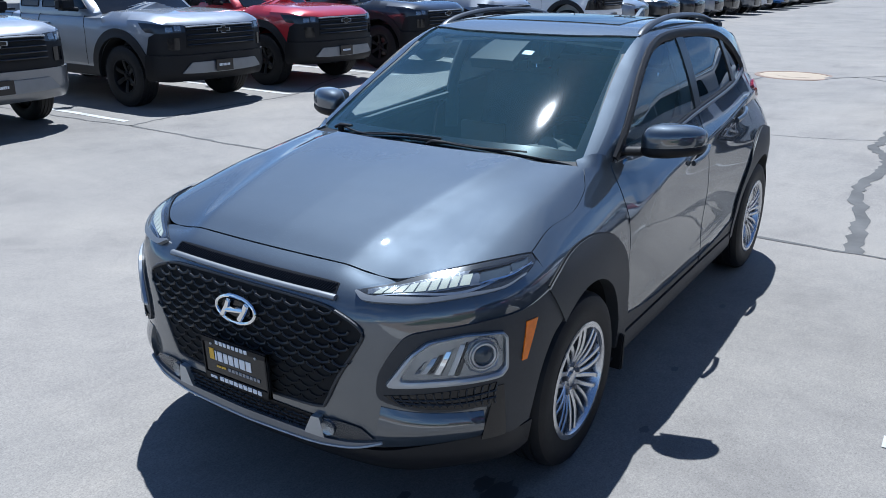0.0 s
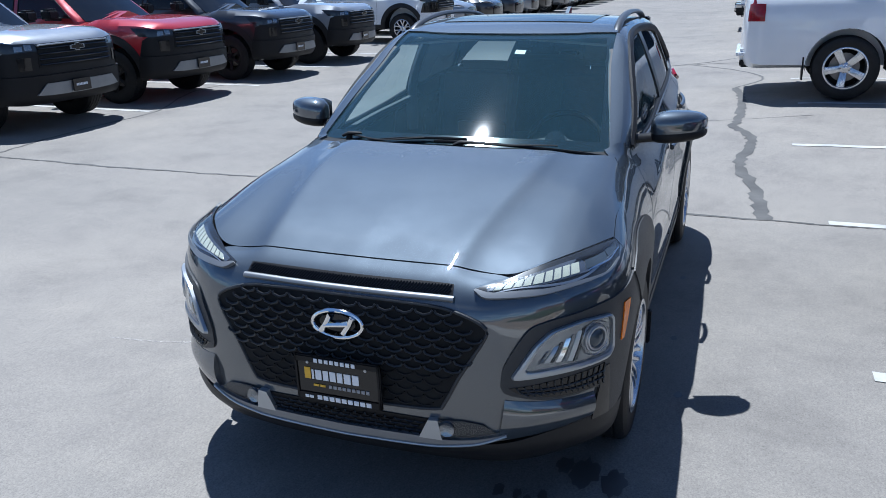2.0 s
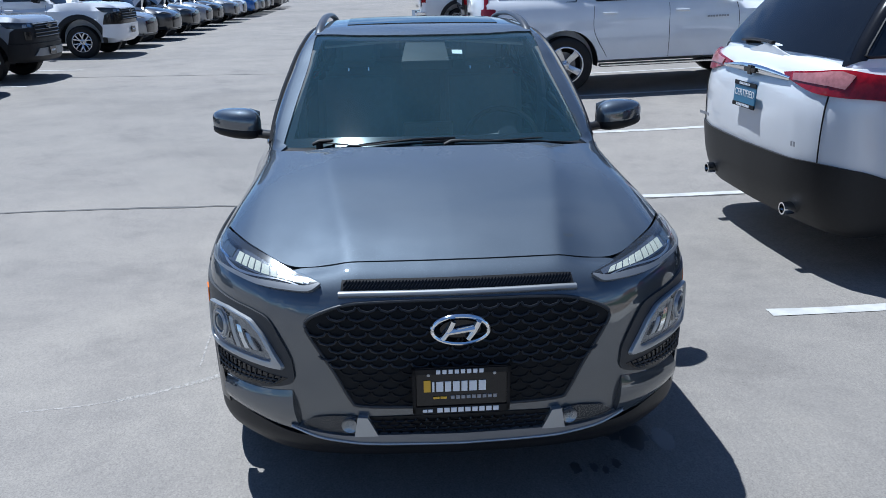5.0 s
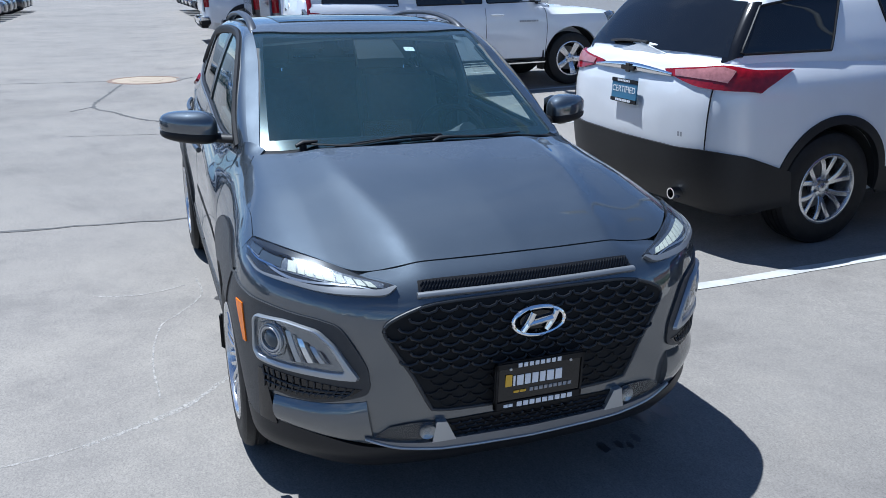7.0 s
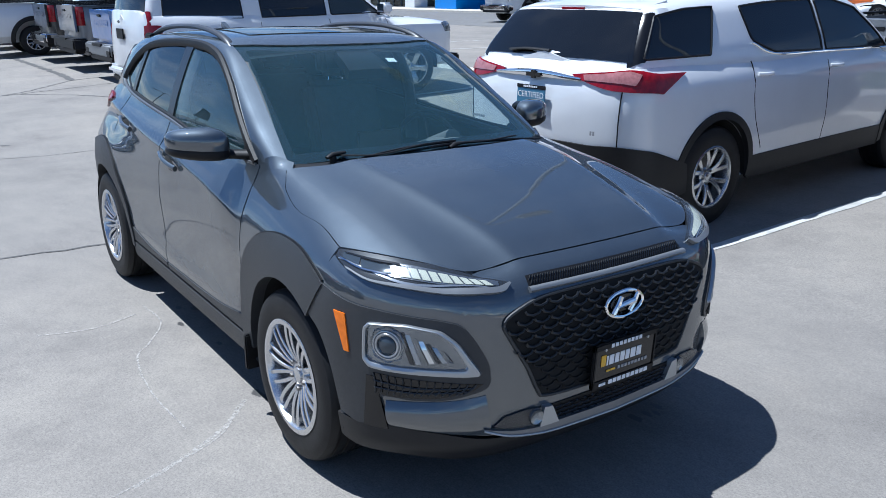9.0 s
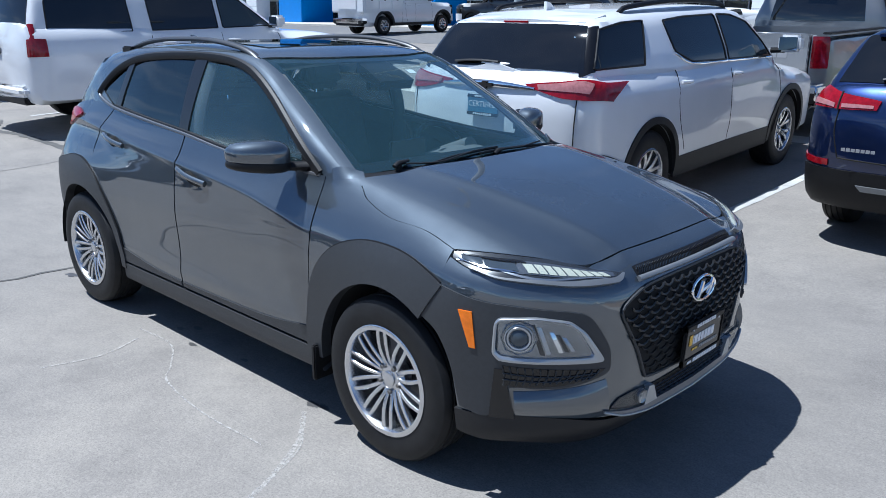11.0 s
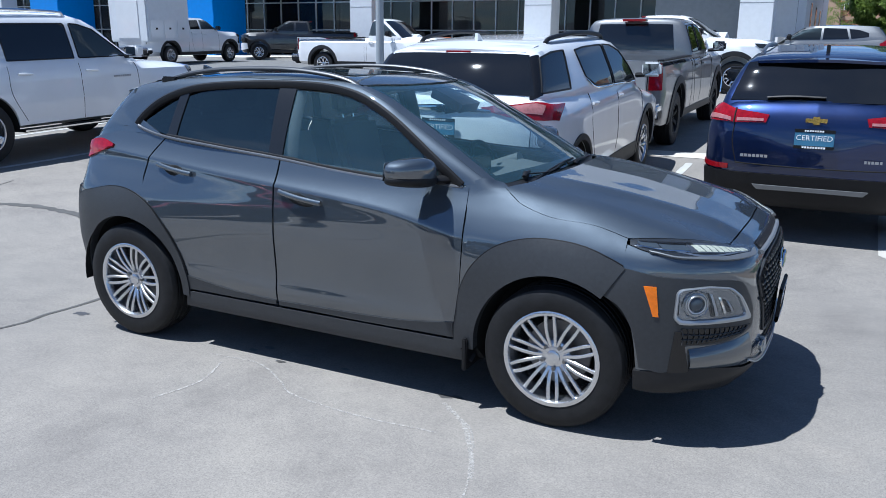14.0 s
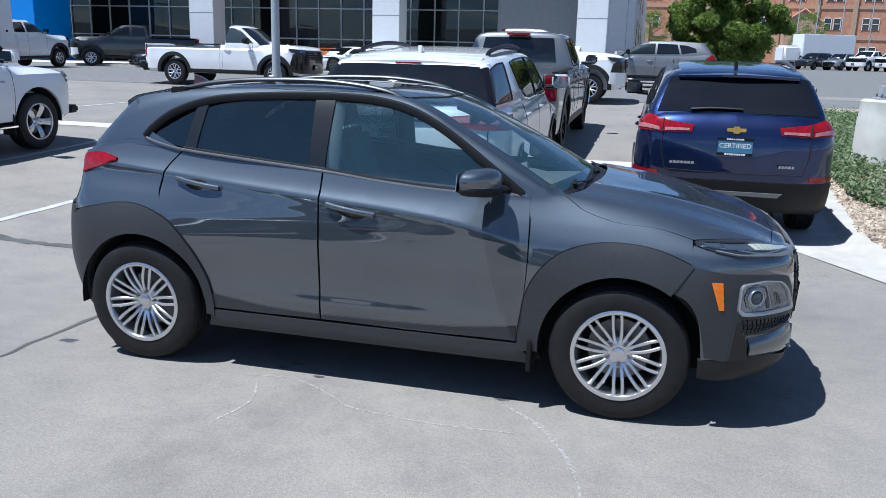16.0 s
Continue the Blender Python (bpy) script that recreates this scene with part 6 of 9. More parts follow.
# ---------------------------------------------------------------- other vehicles
def make_hulls(sp):
    hw, belt = sp["hw"], sp["belt"]
    top, nose, tail, roof, gr = spl(*sp["deck"]), spl(*sp["nose"]), spl(*sp["tail"]), spl(*sp["roof"]), spl(*sp["back"])
    sz = spl((0.15, hw - 0.10), (0.30, hw - 0.035), (0.50, hw - 0.008), (0.75, hw), (belt - 0.18, hw - 0.012), (belt - 0.05, hw - 0.035), (belt + 0.05, hw - 0.07), (belt + 0.4, hw - 0.25))
    x0, x1 = sp["tail"][0][1] - 0.2, max(p[1] for p in sp["nose"])
    rf, rr = sp.get("axles", (sp["wb"] / 2, -sp["wb"] / 2))
    flare = sp.get("flare", 0.02)

    def side(x, z):
        w = sz(z) - 0.05 * np.clip((x - rf - 0.25) / 0.7, 0, 1.5) ** 2 - 0.04 * np.clip((rr - 0.4 - x) / 0.8, 0, 1.5) ** 2
        w = w + flare * (gauss(x, rf, 0.48) + gauss(x, rr, 0.48)) * gauss(z, sp["R"] * 1.9, 0.30)
        return w - 0.018 * gauss(z, 0.50, 0.13) * gauss(x, 0, sp["wb"] * 0.3) + 0.008 * gauss(z, belt - 0.16, 0.04)

    k = sp.get("round", 0.10)
    ny = spl((0.0, 0.0), (hw * 0.45, 0.012 + 0.1 * k), (hw * 0.75, 0.05 + 0.5 * k), (hw * 0.92, 0.12 + 1.3 * k), (hw + 0.05, 0.30 + 3 * k))
    ty = spl((0.0, 0.0), (hw * 0.5, 0.015), (hw * 0.8, 0.05 + 0.2 * k), (hw * 0.95, 0.13 + 0.6 * k), (hw + 0.05, 0.30 + 1.5 * k))
    cr = sp.get("crown", 1.0)
    yt = spl((0.0, 0.0), (hw * 0.6, 0.015 * cr), (hw * 0.8, 0.035 * cr), (hw * 0.93, 0.08 * cr), (hw + 0.1, 0.2 * cr))
    low = Hull(lambda x, y: top(x) - yt(y), side, lambda y, z: nose(z) - ny(y), lambda y, z: tail(z) + ty(y), sp.get("floor", 0.24), 0.022)
    rz = sp["roof_z"]
    cz = spl((belt - 0.25, hw - 0.055), (belt - 0.02, hw - 0.062), (belt + 0.08, hw - 0.082), ((belt + rz) / 2, hw - 0.155), (rz - 0.10, hw - 0.235), (rz + 0.05, hw - 0.36))
    cab = Hull(lambda x, y: roof(x + 0.12 * y * y * np.clip(x / 0.8, 0, 1)) - 0.05 * y * y, lambda x, z: cz(z) - 0.05 * np.clip((x - 0.3) / 1.0, 0, 1) ** 2 - sp.get("taper", 0.06) * np.clip((-0.8 - x) / 1.6, 0, 1) ** 2,
               lambda y, z: np.full(np.shape(z), sp["cowl"] + 0.4), lambda y, z: gr(z) + 0.14 * y * y, belt - 0.2, 0.025)
    return low, cab


def vehicle(name, x, y, turn, label, category, sp, body, kit, glass_mat=None, rear_glass=None, cladding=True, detail=True, group=""):
    """A car from its profile: shells, panes, lamps, bumpers, wheels."""
    car = thing(name, x, y, turn, label, category, group)
    slope = (float(ground_z(x, y + 1.0)) - float(ground_z(x, y - 1.0))) / 2.0
    car.matrix_basis = car.matrix_basis @ pose(0, 0, 0, 0, -math.degrees(math.atan(slope)) * math.sin(radians(turn)), 0)
    low, cab = make_hulls(sp)
    R, wb, hw, belt = sp["R"], sp["wb"], sp["hw"], sp["belt"]
    ax = sp.get("axles", (wb / 2, -wb / 2))
    rw = R + sp.get("well", 0.055)
    res = (104, 80) if detail else (44, 40)
    lo = shell(low, sp["rear_x"], sp["front_x"], (belt + 0.3) / 2, body, *res)
    wells = [moved(lathe([(0.0, y0), (rw, y0), (rw, y0 + 0.5), (0.0, y0 + 0.5)], 36), Matrix.Translation((a, 0, R + 0.01))) for a in ax for y0 in (hw - 0.34, -hw - 0.16)]
    if "bed" in sp:
        b0, b1 = sp["bed"]
        wells.append(box(b0, -hw + 0.12, belt - 0.40, b1, hw - 0.12, belt + 0.6))
    part("body", cut(solid("body", lo, body), wells, body), None, car)
    for a in ax:
        for s in (1, -1):
            ln = liner(rw - 0.006, hw - 0.32, hw - 0.03)
            part("arch_liner", moved(ln if s > 0 else mirrored(ln), Matrix.Translation((a, 0, R + 0.01))), DARK_VOID, car)
    cb = shell(cab, sp["cab_rear"], sp["cab_front"], belt + 0.12, body, *res)
    part("cabin", solid("cabin", cb, body), None, car)

    def both(nm, vf, mat, lab=""):
        for q in (vf, mirrored(vf)):
            part(nm, q, mat, car, lab)

    gm, rg = glass_mat or SOFT_GLASS, rear_glass or DARK_GLASS
    ws = sp["screen"]
    sl = [(ws[0][0] + 0.06, -hw * 0.3, ws[0][1]), (ws[0][0] + 0.08, 0.0, ws[0][1]), (ws[0][0] + 0.06, hw * 0.3, ws[0][1])]
    lo_w = [(ws[0][0] - 0.07, -hw * 0.80, ws[0][1])] + sl + [(ws[0][0] - 0.07, hw * 0.80, ws[0][1])]
    hi_w = [(ws[1][0] - 0.05, -hw * 0.66, ws[1][1]), (ws[1][0] + 0.03, 0.0, ws[1][1]), (ws[1][0] - 0.05, hw * 0.66, ws[1][1])]
    part("windscreen", panel(cab, lo_w, hi_w, 24, 12, off=0.004, depth=0.01, gap=0), rg, car, "dark windscreen glass")
    for i, (a, b, tint) in enumerate(sp["panes"]):
        pl = panel(cab, cab.S(*a), cab.S(*b), 14, 10, off=0.004, depth=0.008, gap=0, curved=len(a) > 2 or len(b) > 2)
        both("side_window", pl, rg if tint else gm, "dark tinted side window" if tint else "side window")
        loop = np.array(cab.S(*a) + cab.S(*b)[::-1] + cab.S(*a)[:1])
        if detail:
            p, _ = cab.lay(along(loop, 60, False), 0.004)
            both("window_seal", tube(p, 0.009, 6, caps=False), BLACK_PLASTIC)
    if "rear_pane" in sp:
        (ya, za, xa), (yb, zb, xb) = sp["rear_pane"]
        rp = panel(cab, [(xa + 0.05, -ya, za), (xa, 0, za), (xa + 0.05, ya, za)], [(xb + 0.04, -yb, zb), (xb, 0, zb), (xb + 0.04, yb, zb)], 20, 10, off=0.005, depth=0.01, gap=0)
        rwin = part("rear_window", rp, rg, car, "dark rear window")
        if sp.get("rear_wiper"):
            p, _ = cab.lay(along([(xa, -0.05, za + 0.04), (xa, 0.22, za + 0.05), (xa, 0.42, za + 0.04)], 10), 0.02)
            part("rear_wiper", tube(p, 0.018, 6, flat=0.6), BLACK_PLASTIC, rwin)
    for xs in sp["seams"]:
        pts = low.S(*xs)
        p, _ = low.lay(along(pts, 20), -0.001)
        both("door_gap", tube(p, 0.0045, 5), DARK_VOID)
    for hx, hz in sp["handles"]:
        p = along(low.S((hx, hz), (hx + 0.1, hz - 0.004), (hx + 0.2, hz - 0.008)), 10)
        p[:, 1] += 0.006 + 0.022 * np.sin(np.linspace(0.2, np.pi - 0.2, 10))
        both("door_handle", tube(p, 0.015, 8), sp.get("handle_mat", body))
    if cladding:
        for a in ax:
            both("arch_trim", band(low, a, R + 0.01, lambda t: np.full(t.shape, rw - 0.005), lambda t: np.full(t.shape, rw + sp.get("arch", 0.055)), -8, 188, 36, 0.012, 0.05, 4), TRIM_BLACK, "black wheel arch trim")
        both("sill_trim", panel(low, low.S((ax[0] - rw - 0.03, sp.get("floor", 0.24) + 0.02), (ax[1] + rw + 0.03, sp.get("floor", 0.24) + 0.02)), low.S((ax[0] - rw - 0.06, sp["sill"]), (ax[1] + rw + 0.06, sp["sill"])), 16, 5, off=0.008, depth=0.03, gap=0), TRIM_BLACK, "black sill trim")
    for fn in sp["extras"]:
        fn(car, low, cab, sp, body, both)
    for s in (1, -1):
        mz = belt + 0.10
        mx = sp["cowl"] - 0.38
        hsg = part("wing_mirror", box(mx - 0.07, s * (hw + 0.13) - 0.11, mz - 0.07, mx + 0.09, s * (hw + 0.13) + 0.11, mz + sp.get("mirror", 0.10), 0.035, 3), sp.get("mirror_mat", BLACK_PLASTIC), car, "door mirror")
        part("mirror_arm", tube([(mx, s * (hw - 0.06), mz - 0.06), (mx, s * (hw + 0.08), mz - 0.05)], 0.03, 8), BLACK_PLASTIC, hsg)
        part("mirror_glass", box(mx - 0.074, s * (hw + 0.13) - 0.09, mz - 0.05, mx - 0.071, s * (hw + 0.13) + 0.09, mz + sp.get("mirror", 0.10) - 0.02), CHROME, hsg)
    for a in ax:
        for s in (1, -1):
            kit.fit(car, a, s * (hw - 0.015), 0.3 * a, detail)
    return car


def mark_row(name, widths, h, gap, mat, parent, m):
    """Plain bars in a row, one part each, that stand for lettering."""
    x = 0.0
    for w in widths:
        part(name, box(x, -0.002, 0, x + w, 0.0, h), mat, parent, at=m)
        x += w + gap


def bow(parent, x, y, z, w, face, mat, label="plain bar badge"):
    """A plain bar badge that faces along x (face 1 ahead, -1 behind)."""
    v = joined(box(-w / 2, -0.006, -w * 0.10, w / 2, 0.006, w * 0.10, 0.003), box(-w * 0.16, -0.007, -w * 0.19, w * 0.16, 0.007, w * 0.19, 0.003))
    part("badge", v, mat, parent, label, at=pose(x, y, z, 0, 0, 90))


def dealer_plate(parent, x, z, lean=0.0):
    pl = part("show_plate", box(-0.155, -0.005, -0.080, 0.155, 0.005, 0.080, 0.003), LABEL_BLUE, parent, "blue dealer show plate", at=pose(x, 0, z, lean, 0, -90))
    part("plate_frame", joined(box(-0.158, -0.008, 0.056, 0.158, 0.0, 0.083, 0.002), box(-0.158, -0.008, -0.083, 0.158, 0.0, -0.056, 0.002)), BLACK_PLASTIC, pl)
    lettering("plate_word", "CERTIFIED", 0.062, LABEL_WHITE, pl, pose(0, -0.0065, 0.008, 90, 0, 0), "white word")
    mark_row("plate_bar", [0.013] * 8, 0.014, 0.0065, LABEL_WHITE, pl, pose(-0.08, -0.0085, 0.063))
    mark_row("plate_bar", [0.015] * 9, 0.016, 0.006, LABEL_WHITE, pl, pose(-0.09, -0.0085, -0.077))
    return pl


# --- white family crossover
def crossover_tail(car, low, cab, sp, body, both):
    lamp = panel(low, [(-2.66, 0.40, 1.195), (-2.60, 0.68, 1.120), (-2.50, 0.86, 1.100), (-2.36, 0.94, 1.088)], [(-2.66, 0.37, 1.222), (-2.58, 0.70, 1.242), (-2.42, 0.92, 1.246), (-2.08, 0.965, 1.236)], 24, 8, off=0.014, depth=0.03, gap=0)
    both("tail_lamp", lamp, RED_LENS, "red tail lamp with clear centre")
    mid = panel(low, [(-2.62, 0.50, 1.170), (-2.50, 0.84, 1.140)], [(-2.62, 0.48, 1.208), (-2.48, 0.86, 1.200)], 8, 5, off=0.020, depth=0.01, gap=0)
    both("clear_lamp", mid, PINK_LENS)
    bar, _ = low.lay(along([(-2.60, -0.46, 1.165), (-2.64, 0.0, 1.192), (-2.60, 0.46, 1.165)], 30), 0.012)
    part("chrome_bar", tube(bar, [0.010 + 0.014 * math.sin(math.pi * i / 29) for i in range(30)], 8, flat=1.2), CHROME, car, "chrome tailgate bar")
    bow(car, -2.690, 0, 1.192, 0.16, -1, GLOSS_BLACK)
    dealer_plate(car, -2.712, 1.030, -4)
    lo = [(-2.60, 0.0, 0.31), (-2.58, 0.6, 0.31), (-2.40, 0.90, 0.31), (-2.02, 0.965, 0.325)]
    hi = [(-2.68, 0.0, 0.72), (-2.64, 0.55, 0.725), (-2.50, 0.86, 0.725), (-2.07, 0.975, 0.565)]
    part("rear_bumper_trim", panel(low, flip(lo[::-1]) + lo[1:], flip(hi[::-1]) + hi[1:], 50, 12, off=0.014, depth=0.05, gap=0), TRIM_BLACK, car, "black plastic rear bumper")
    for s in (1, -1):
        part("exhaust_tip", moved(lathe([(0.030, 0.10), (0.040, 0.10), (0.042, 0.0), (0.036, -0.01), (0.030, 0.0)], 24), pose(-2.60, s * 0.58, 0.40, 0, 0, 90)), CHROME, car)
    gap_pts = along([(-2.62, 0.80, 0.73), (-2.6, 0.80, 0.95), (-2.5, 0.78, 1.10)], 16)
    p, _ = low.lay(gap_pts, 0.0)
    both("tailgate_gap", tube(p, 0.005, 5), DARK_VOID)
    sp_g = coons([(-1.96, -0.64, 1.712), (-2.0, 0, 1.742), (-1.96, 0.64, 1.712)], [(-2.22, -0.61, 1.660), (-2.28, 0, 1.685), (-2.22, 0.61, 1.660)], 20, 6)
    part("roof_spoiler", sheet(sp_g, np.broadcast_to(np.array([0, 0, 1.0]), sp_g.shape), 0.03), body, car)
    both("black_pillar", panel(cab, [(-2.60, 0.78, 1.315), (-2.42, 0.90, 1.325)], [(-2.30, 0.66, 1.655), (-2.19, 0.72, 1.63)], 8, 12, off=0.0035, depth=0.008, gap=0), GLOSS_BLACK, "gloss black rear pillar")
    strip_p, _ = cab.lay(along(cab.S((0.92, 1.212), (-0.2, 1.250), (-0.93, 1.276), (-1.21, 1.375)), 40), 0.006)
    both("belt_strip", tube(strip_p, 0.009, 6), CHROME, "chrome belt strip")
    part("spoiler_lamp", box(-2.285, -0.12, 1.655, -2.26, 0.12, 1.668), RED_LENS, car)
    for s in (1, -1):
        rail = along([(0.20, s * 0.66, 1.70), (0.05, s * 0.66, 1.765), (-0.8, s * 0.66, 1.80), (-1.6, s * 0.64, 1.765), (-1.75, s * 0.63, 1.72)], 30)
        part("roof_rail", tube(rail, 0.022, 8), BLACK_PLASTIC, car, "black roof rail")
    part("antenna_fin", slab([(-1.72, 1.73), (-1.82, 1.80), (-1.87, 1.81), (-1.88, 1.72)], -0.015, 0.015), body, car)
    mark_row("model_mark", [0.022] * 6, 0.022, 0.006, LABEL_GREY, car, pose(-2.712, 0.72, 0.80, 0, 0, -90))
    mark_row("trim_mark", [0.016, 0.016], 0.03, 0.008, LABEL_GREY, car, pose(-2.690, -0.60, 0.80, 0, 0, -82))
    fp = along([(2.53, -0.55, 0.78), (2.60, 0.0, 0.80), (2.53, 0.55, 0.78)], 20)
    part("front_grille", tube(fp, 0.09, 8, flat=1.5), GLOSS_BLACK, car)


TRAVERSE = dict(hw=0.985, wb=3.07, axles=(1.37, -1.70), R=0.395, belt=1.24, roof_z=1.78, cowl=1.25, front_x=2.43, rear_x=-2.70, cab_front=1.42, cab_rear=-2.58, floor=0.29, sill=0.50, round=0.07, well=0.05,
    deck=[(-2.8, 1.312), (-1.8, 1.34), (0.6, 1.36), (0.95, 1.24), (1.25, 1.15), (1.7, 1.10), (2.15, 1.02), (2.5, 0.90)],
    nose=[(0.2, 2.36), (0.4, 2.46), (0.7, 2.48), (0.95, 2.44), (1.1, 2.36)], tail=[(0.2, -2.50), (0.35, -2.62), (0.55, -2.68), (0.8, -2.70), (1.0, -2.695), (1.2, -2.65), (1.32, -2.58)],
    roof=[(-2.7, 1.55), (-2.2, 1.70), (-1.6, 1.755), (-0.6, 1.775), (0.1, 1.755), (0.45, 1.69), (0.9, 1.42), (1.35, 1.14), (1.6, 1.0)],
    back=[(1.0, -2.66), (1.2, -2.62), (1.32, -2.57), (1.48, -2.45), (1.7, -2.24), (1.8, -2.1)], screen=[(1.30, 1.17), (0.42, 1.69)],
    panes=[([(0.90, 1.225), (-0.17, 1.262)], [(0.42, 1.58), (0.1, 1.655), (-0.19, 1.668)], False), ([(-0.23, 1.264), (-0.92, 1.290), (-1.20, 1.39)], [(-0.25, 1.668), (-0.90, 1.665), (-1.26, 1.645)], True), ([(-1.73, 1.318), (-2.43, 1.328)], [(-1.58, 1.655), (-1.9, 1.65), (-2.22, 1.61)], True)],
    rear_pane=[(0.80, 1.318, -2.56), (0.66, 1.655, -2.30)], rear_wiper=True,
    seams=[[(1.02, 0.42), (1.08, 0.8), (1.0, 1.16)], [(-0.16, 0.42), (-0.16, 0.8), (-0.17, 1.18)], [(-1.10, 0.55), (-1.24, 0.85), (-1.26, 1.25)]], handles=[(-0.16, 1.13), (-1.22, 1.14)], mirror_mat=WHITE_PAINT, handle_mat=WHITE_PAINT, extras=[crossover_tail])
vehicle("white_crossover", -0.90, 4.925, 91.6, "white three-row crossover with dark tinted rear glass", "car", TRAVERSE, WHITE_PAINT, KIT_SUV)


# --- blue compact crossover
def blue_tail(car, low, cab, sp, body, both):
    la = [(-2.34, 0.40, 1.085), (-2.28, 0.66, 1.065), (-2.10, 0.84, 1.05), (-1.90, 0.90, 1.07)]
    lb = [(-2.32, 0.38, 1.155), (-2.25, 0.66, 1.185), (-2.06, 0.83, 1.20), (-1.90, 0.895, 1.19)]
    both("tail_lamp", panel(low, la, lb, 20, 8, off=0.012, depth=0.03, gap=0), RED_LENS, "red tail lamp with clear strip")
    both("clear_lamp", panel(low, [(-2.33, 0.42, 1.092), (-2.28, 0.64, 1.075)], [(-2.32, 0.42, 1.112), (-2.27, 0.64, 1.102)], 8, 4, off=0.018, depth=0.01, gap=0), PINK_LENS)
    both("lamp_strip", panel(low, [(-2.27, 0.69, 1.072), (-2.06, 0.845, 1.058)], [(-2.26, 0.69, 1.102), (-2.05, 0.845, 1.092)], 8, 4, off=0.018, depth=0.01, gap=0), PINK_LENS)
    sp_l, _ = low.lay(along([(-2.29, 0.665, 1.06), (-2.25, 0.66, 1.195)], 8), 0.014)
    both("lamp_split", tube(sp_l, 0.007, 5), DARK_VOID)
    bow(car, -2.352, 0, 1.118, 0.17, -1, GOLD, "gold bar badge")
    dealer_plate(car, -2.385, 0.965, -3)
    lo = [(-2.22, 0.0, 0.40), (-2.20, 0.55, 0.40), (-2.04, 0.84, 0.40), (-1.80, 0.90, 0.40)]
    hi = [(-2.35, 0.0, 0.64), (-2.31, 0.5, 0.64), (-2.12, 0.82, 0.64), (-1.82, 0.915, 0.58)]
    part("rear_bumper_trim", panel(low, flip(lo[::-1]) + lo[1:], flip(hi[::-1]) + hi[1:], 50, 10, off=0.012, depth=0.05, gap=0), BLACK_PLASTIC, car, "black plastic rear bumper")
    sk = [(-2.31, 0.0, 0.515), (-2.28, 0.42, 0.515)]
    sk2 = [(-2.33, 0.0, 0.545), (-2.29, 0.46, 0.548)]
    part("skid_trim", panel(low, flip(sk[::-1]) + sk[1:], flip(sk2[::-1]) + sk2[1:], 24, 4, off=0.022, depth=0.02, gap=0), SKID_SILVER, car, "satin silver skid strip")
    both("reflector", panel(low, [(-2.22, 0.66, 0.665), (-2.06, 0.83, 0.665)], [(-2.22, 0.66, 0.705), (-2.06, 0.83, 0.705)], 8, 4, off=0.010, depth=0.01, gap=0), RED_LENS, "red reflector")
    p, _ = low.lay(along([(-2.33, 0.62, 0.72), (-2.30, 0.66, 0.9), (-2.26, 0.65, 1.06)], 14), 0.0)
    both("tailgate_gap", tube(p, 0.005, 5), DARK_VOID)
    p, _ = low.lay(along([(-2.33, -0.62, 0.72), (-2.37, 0.0, 0.71), (-2.33, 0.62, 0.72)], 24), 0.0)
    part("tailgate_low_gap", tube(p, 0.006, 5), DARK_VOID, car)
    sg = coons([(-1.62, -0.58, 1.600), (-1.66, 0, 1.625), (-1.62, 0.58, 1.600)], [(-1.96, -0.55, 1.585), (-2.02, 0, 1.605), (-1.96, 0.55, 1.585)], 20, 6)
    part("roof_spoiler", sheet(sg, np.broadcast_to(np.array([0, 0, 1.0]), sg.shape), 0.025), body, car)
    part("antenna_fin", slab([(-1.42, 1.63), (-1.52, 1.70), (-1.57, 1.71), (-1.58, 1.62)], -0.015, 0.015), BLACK_PLASTIC, car)
    for s in (1, -1):
        rail = along([(0.2, s * 0.58, 1.57), (0.05, s * 0.58, 1.645), (-0.7, s * 0.585, 1.672), (-1.4, s * 0.57, 1.635), (-1.5, s * 0.565, 1.60)], 26)
        part("roof_rail", tube(rail, 0.018, 8), ALLOY_GREY, car)
    mark_row("model_mark", [0.026] * 7, 0.024, 0.007, LABEL_GREY, car, pose(-2.392, 0.58, 0.785, 0, 0, -88))
    mark_row("trim_mark", [0.018, 0.018, 0.018, 0.03, 0.018], 0.024, 0.008, LABEL_GREY, car, pose(-2.390, -0.40, 0.785, 0, 0, -86))


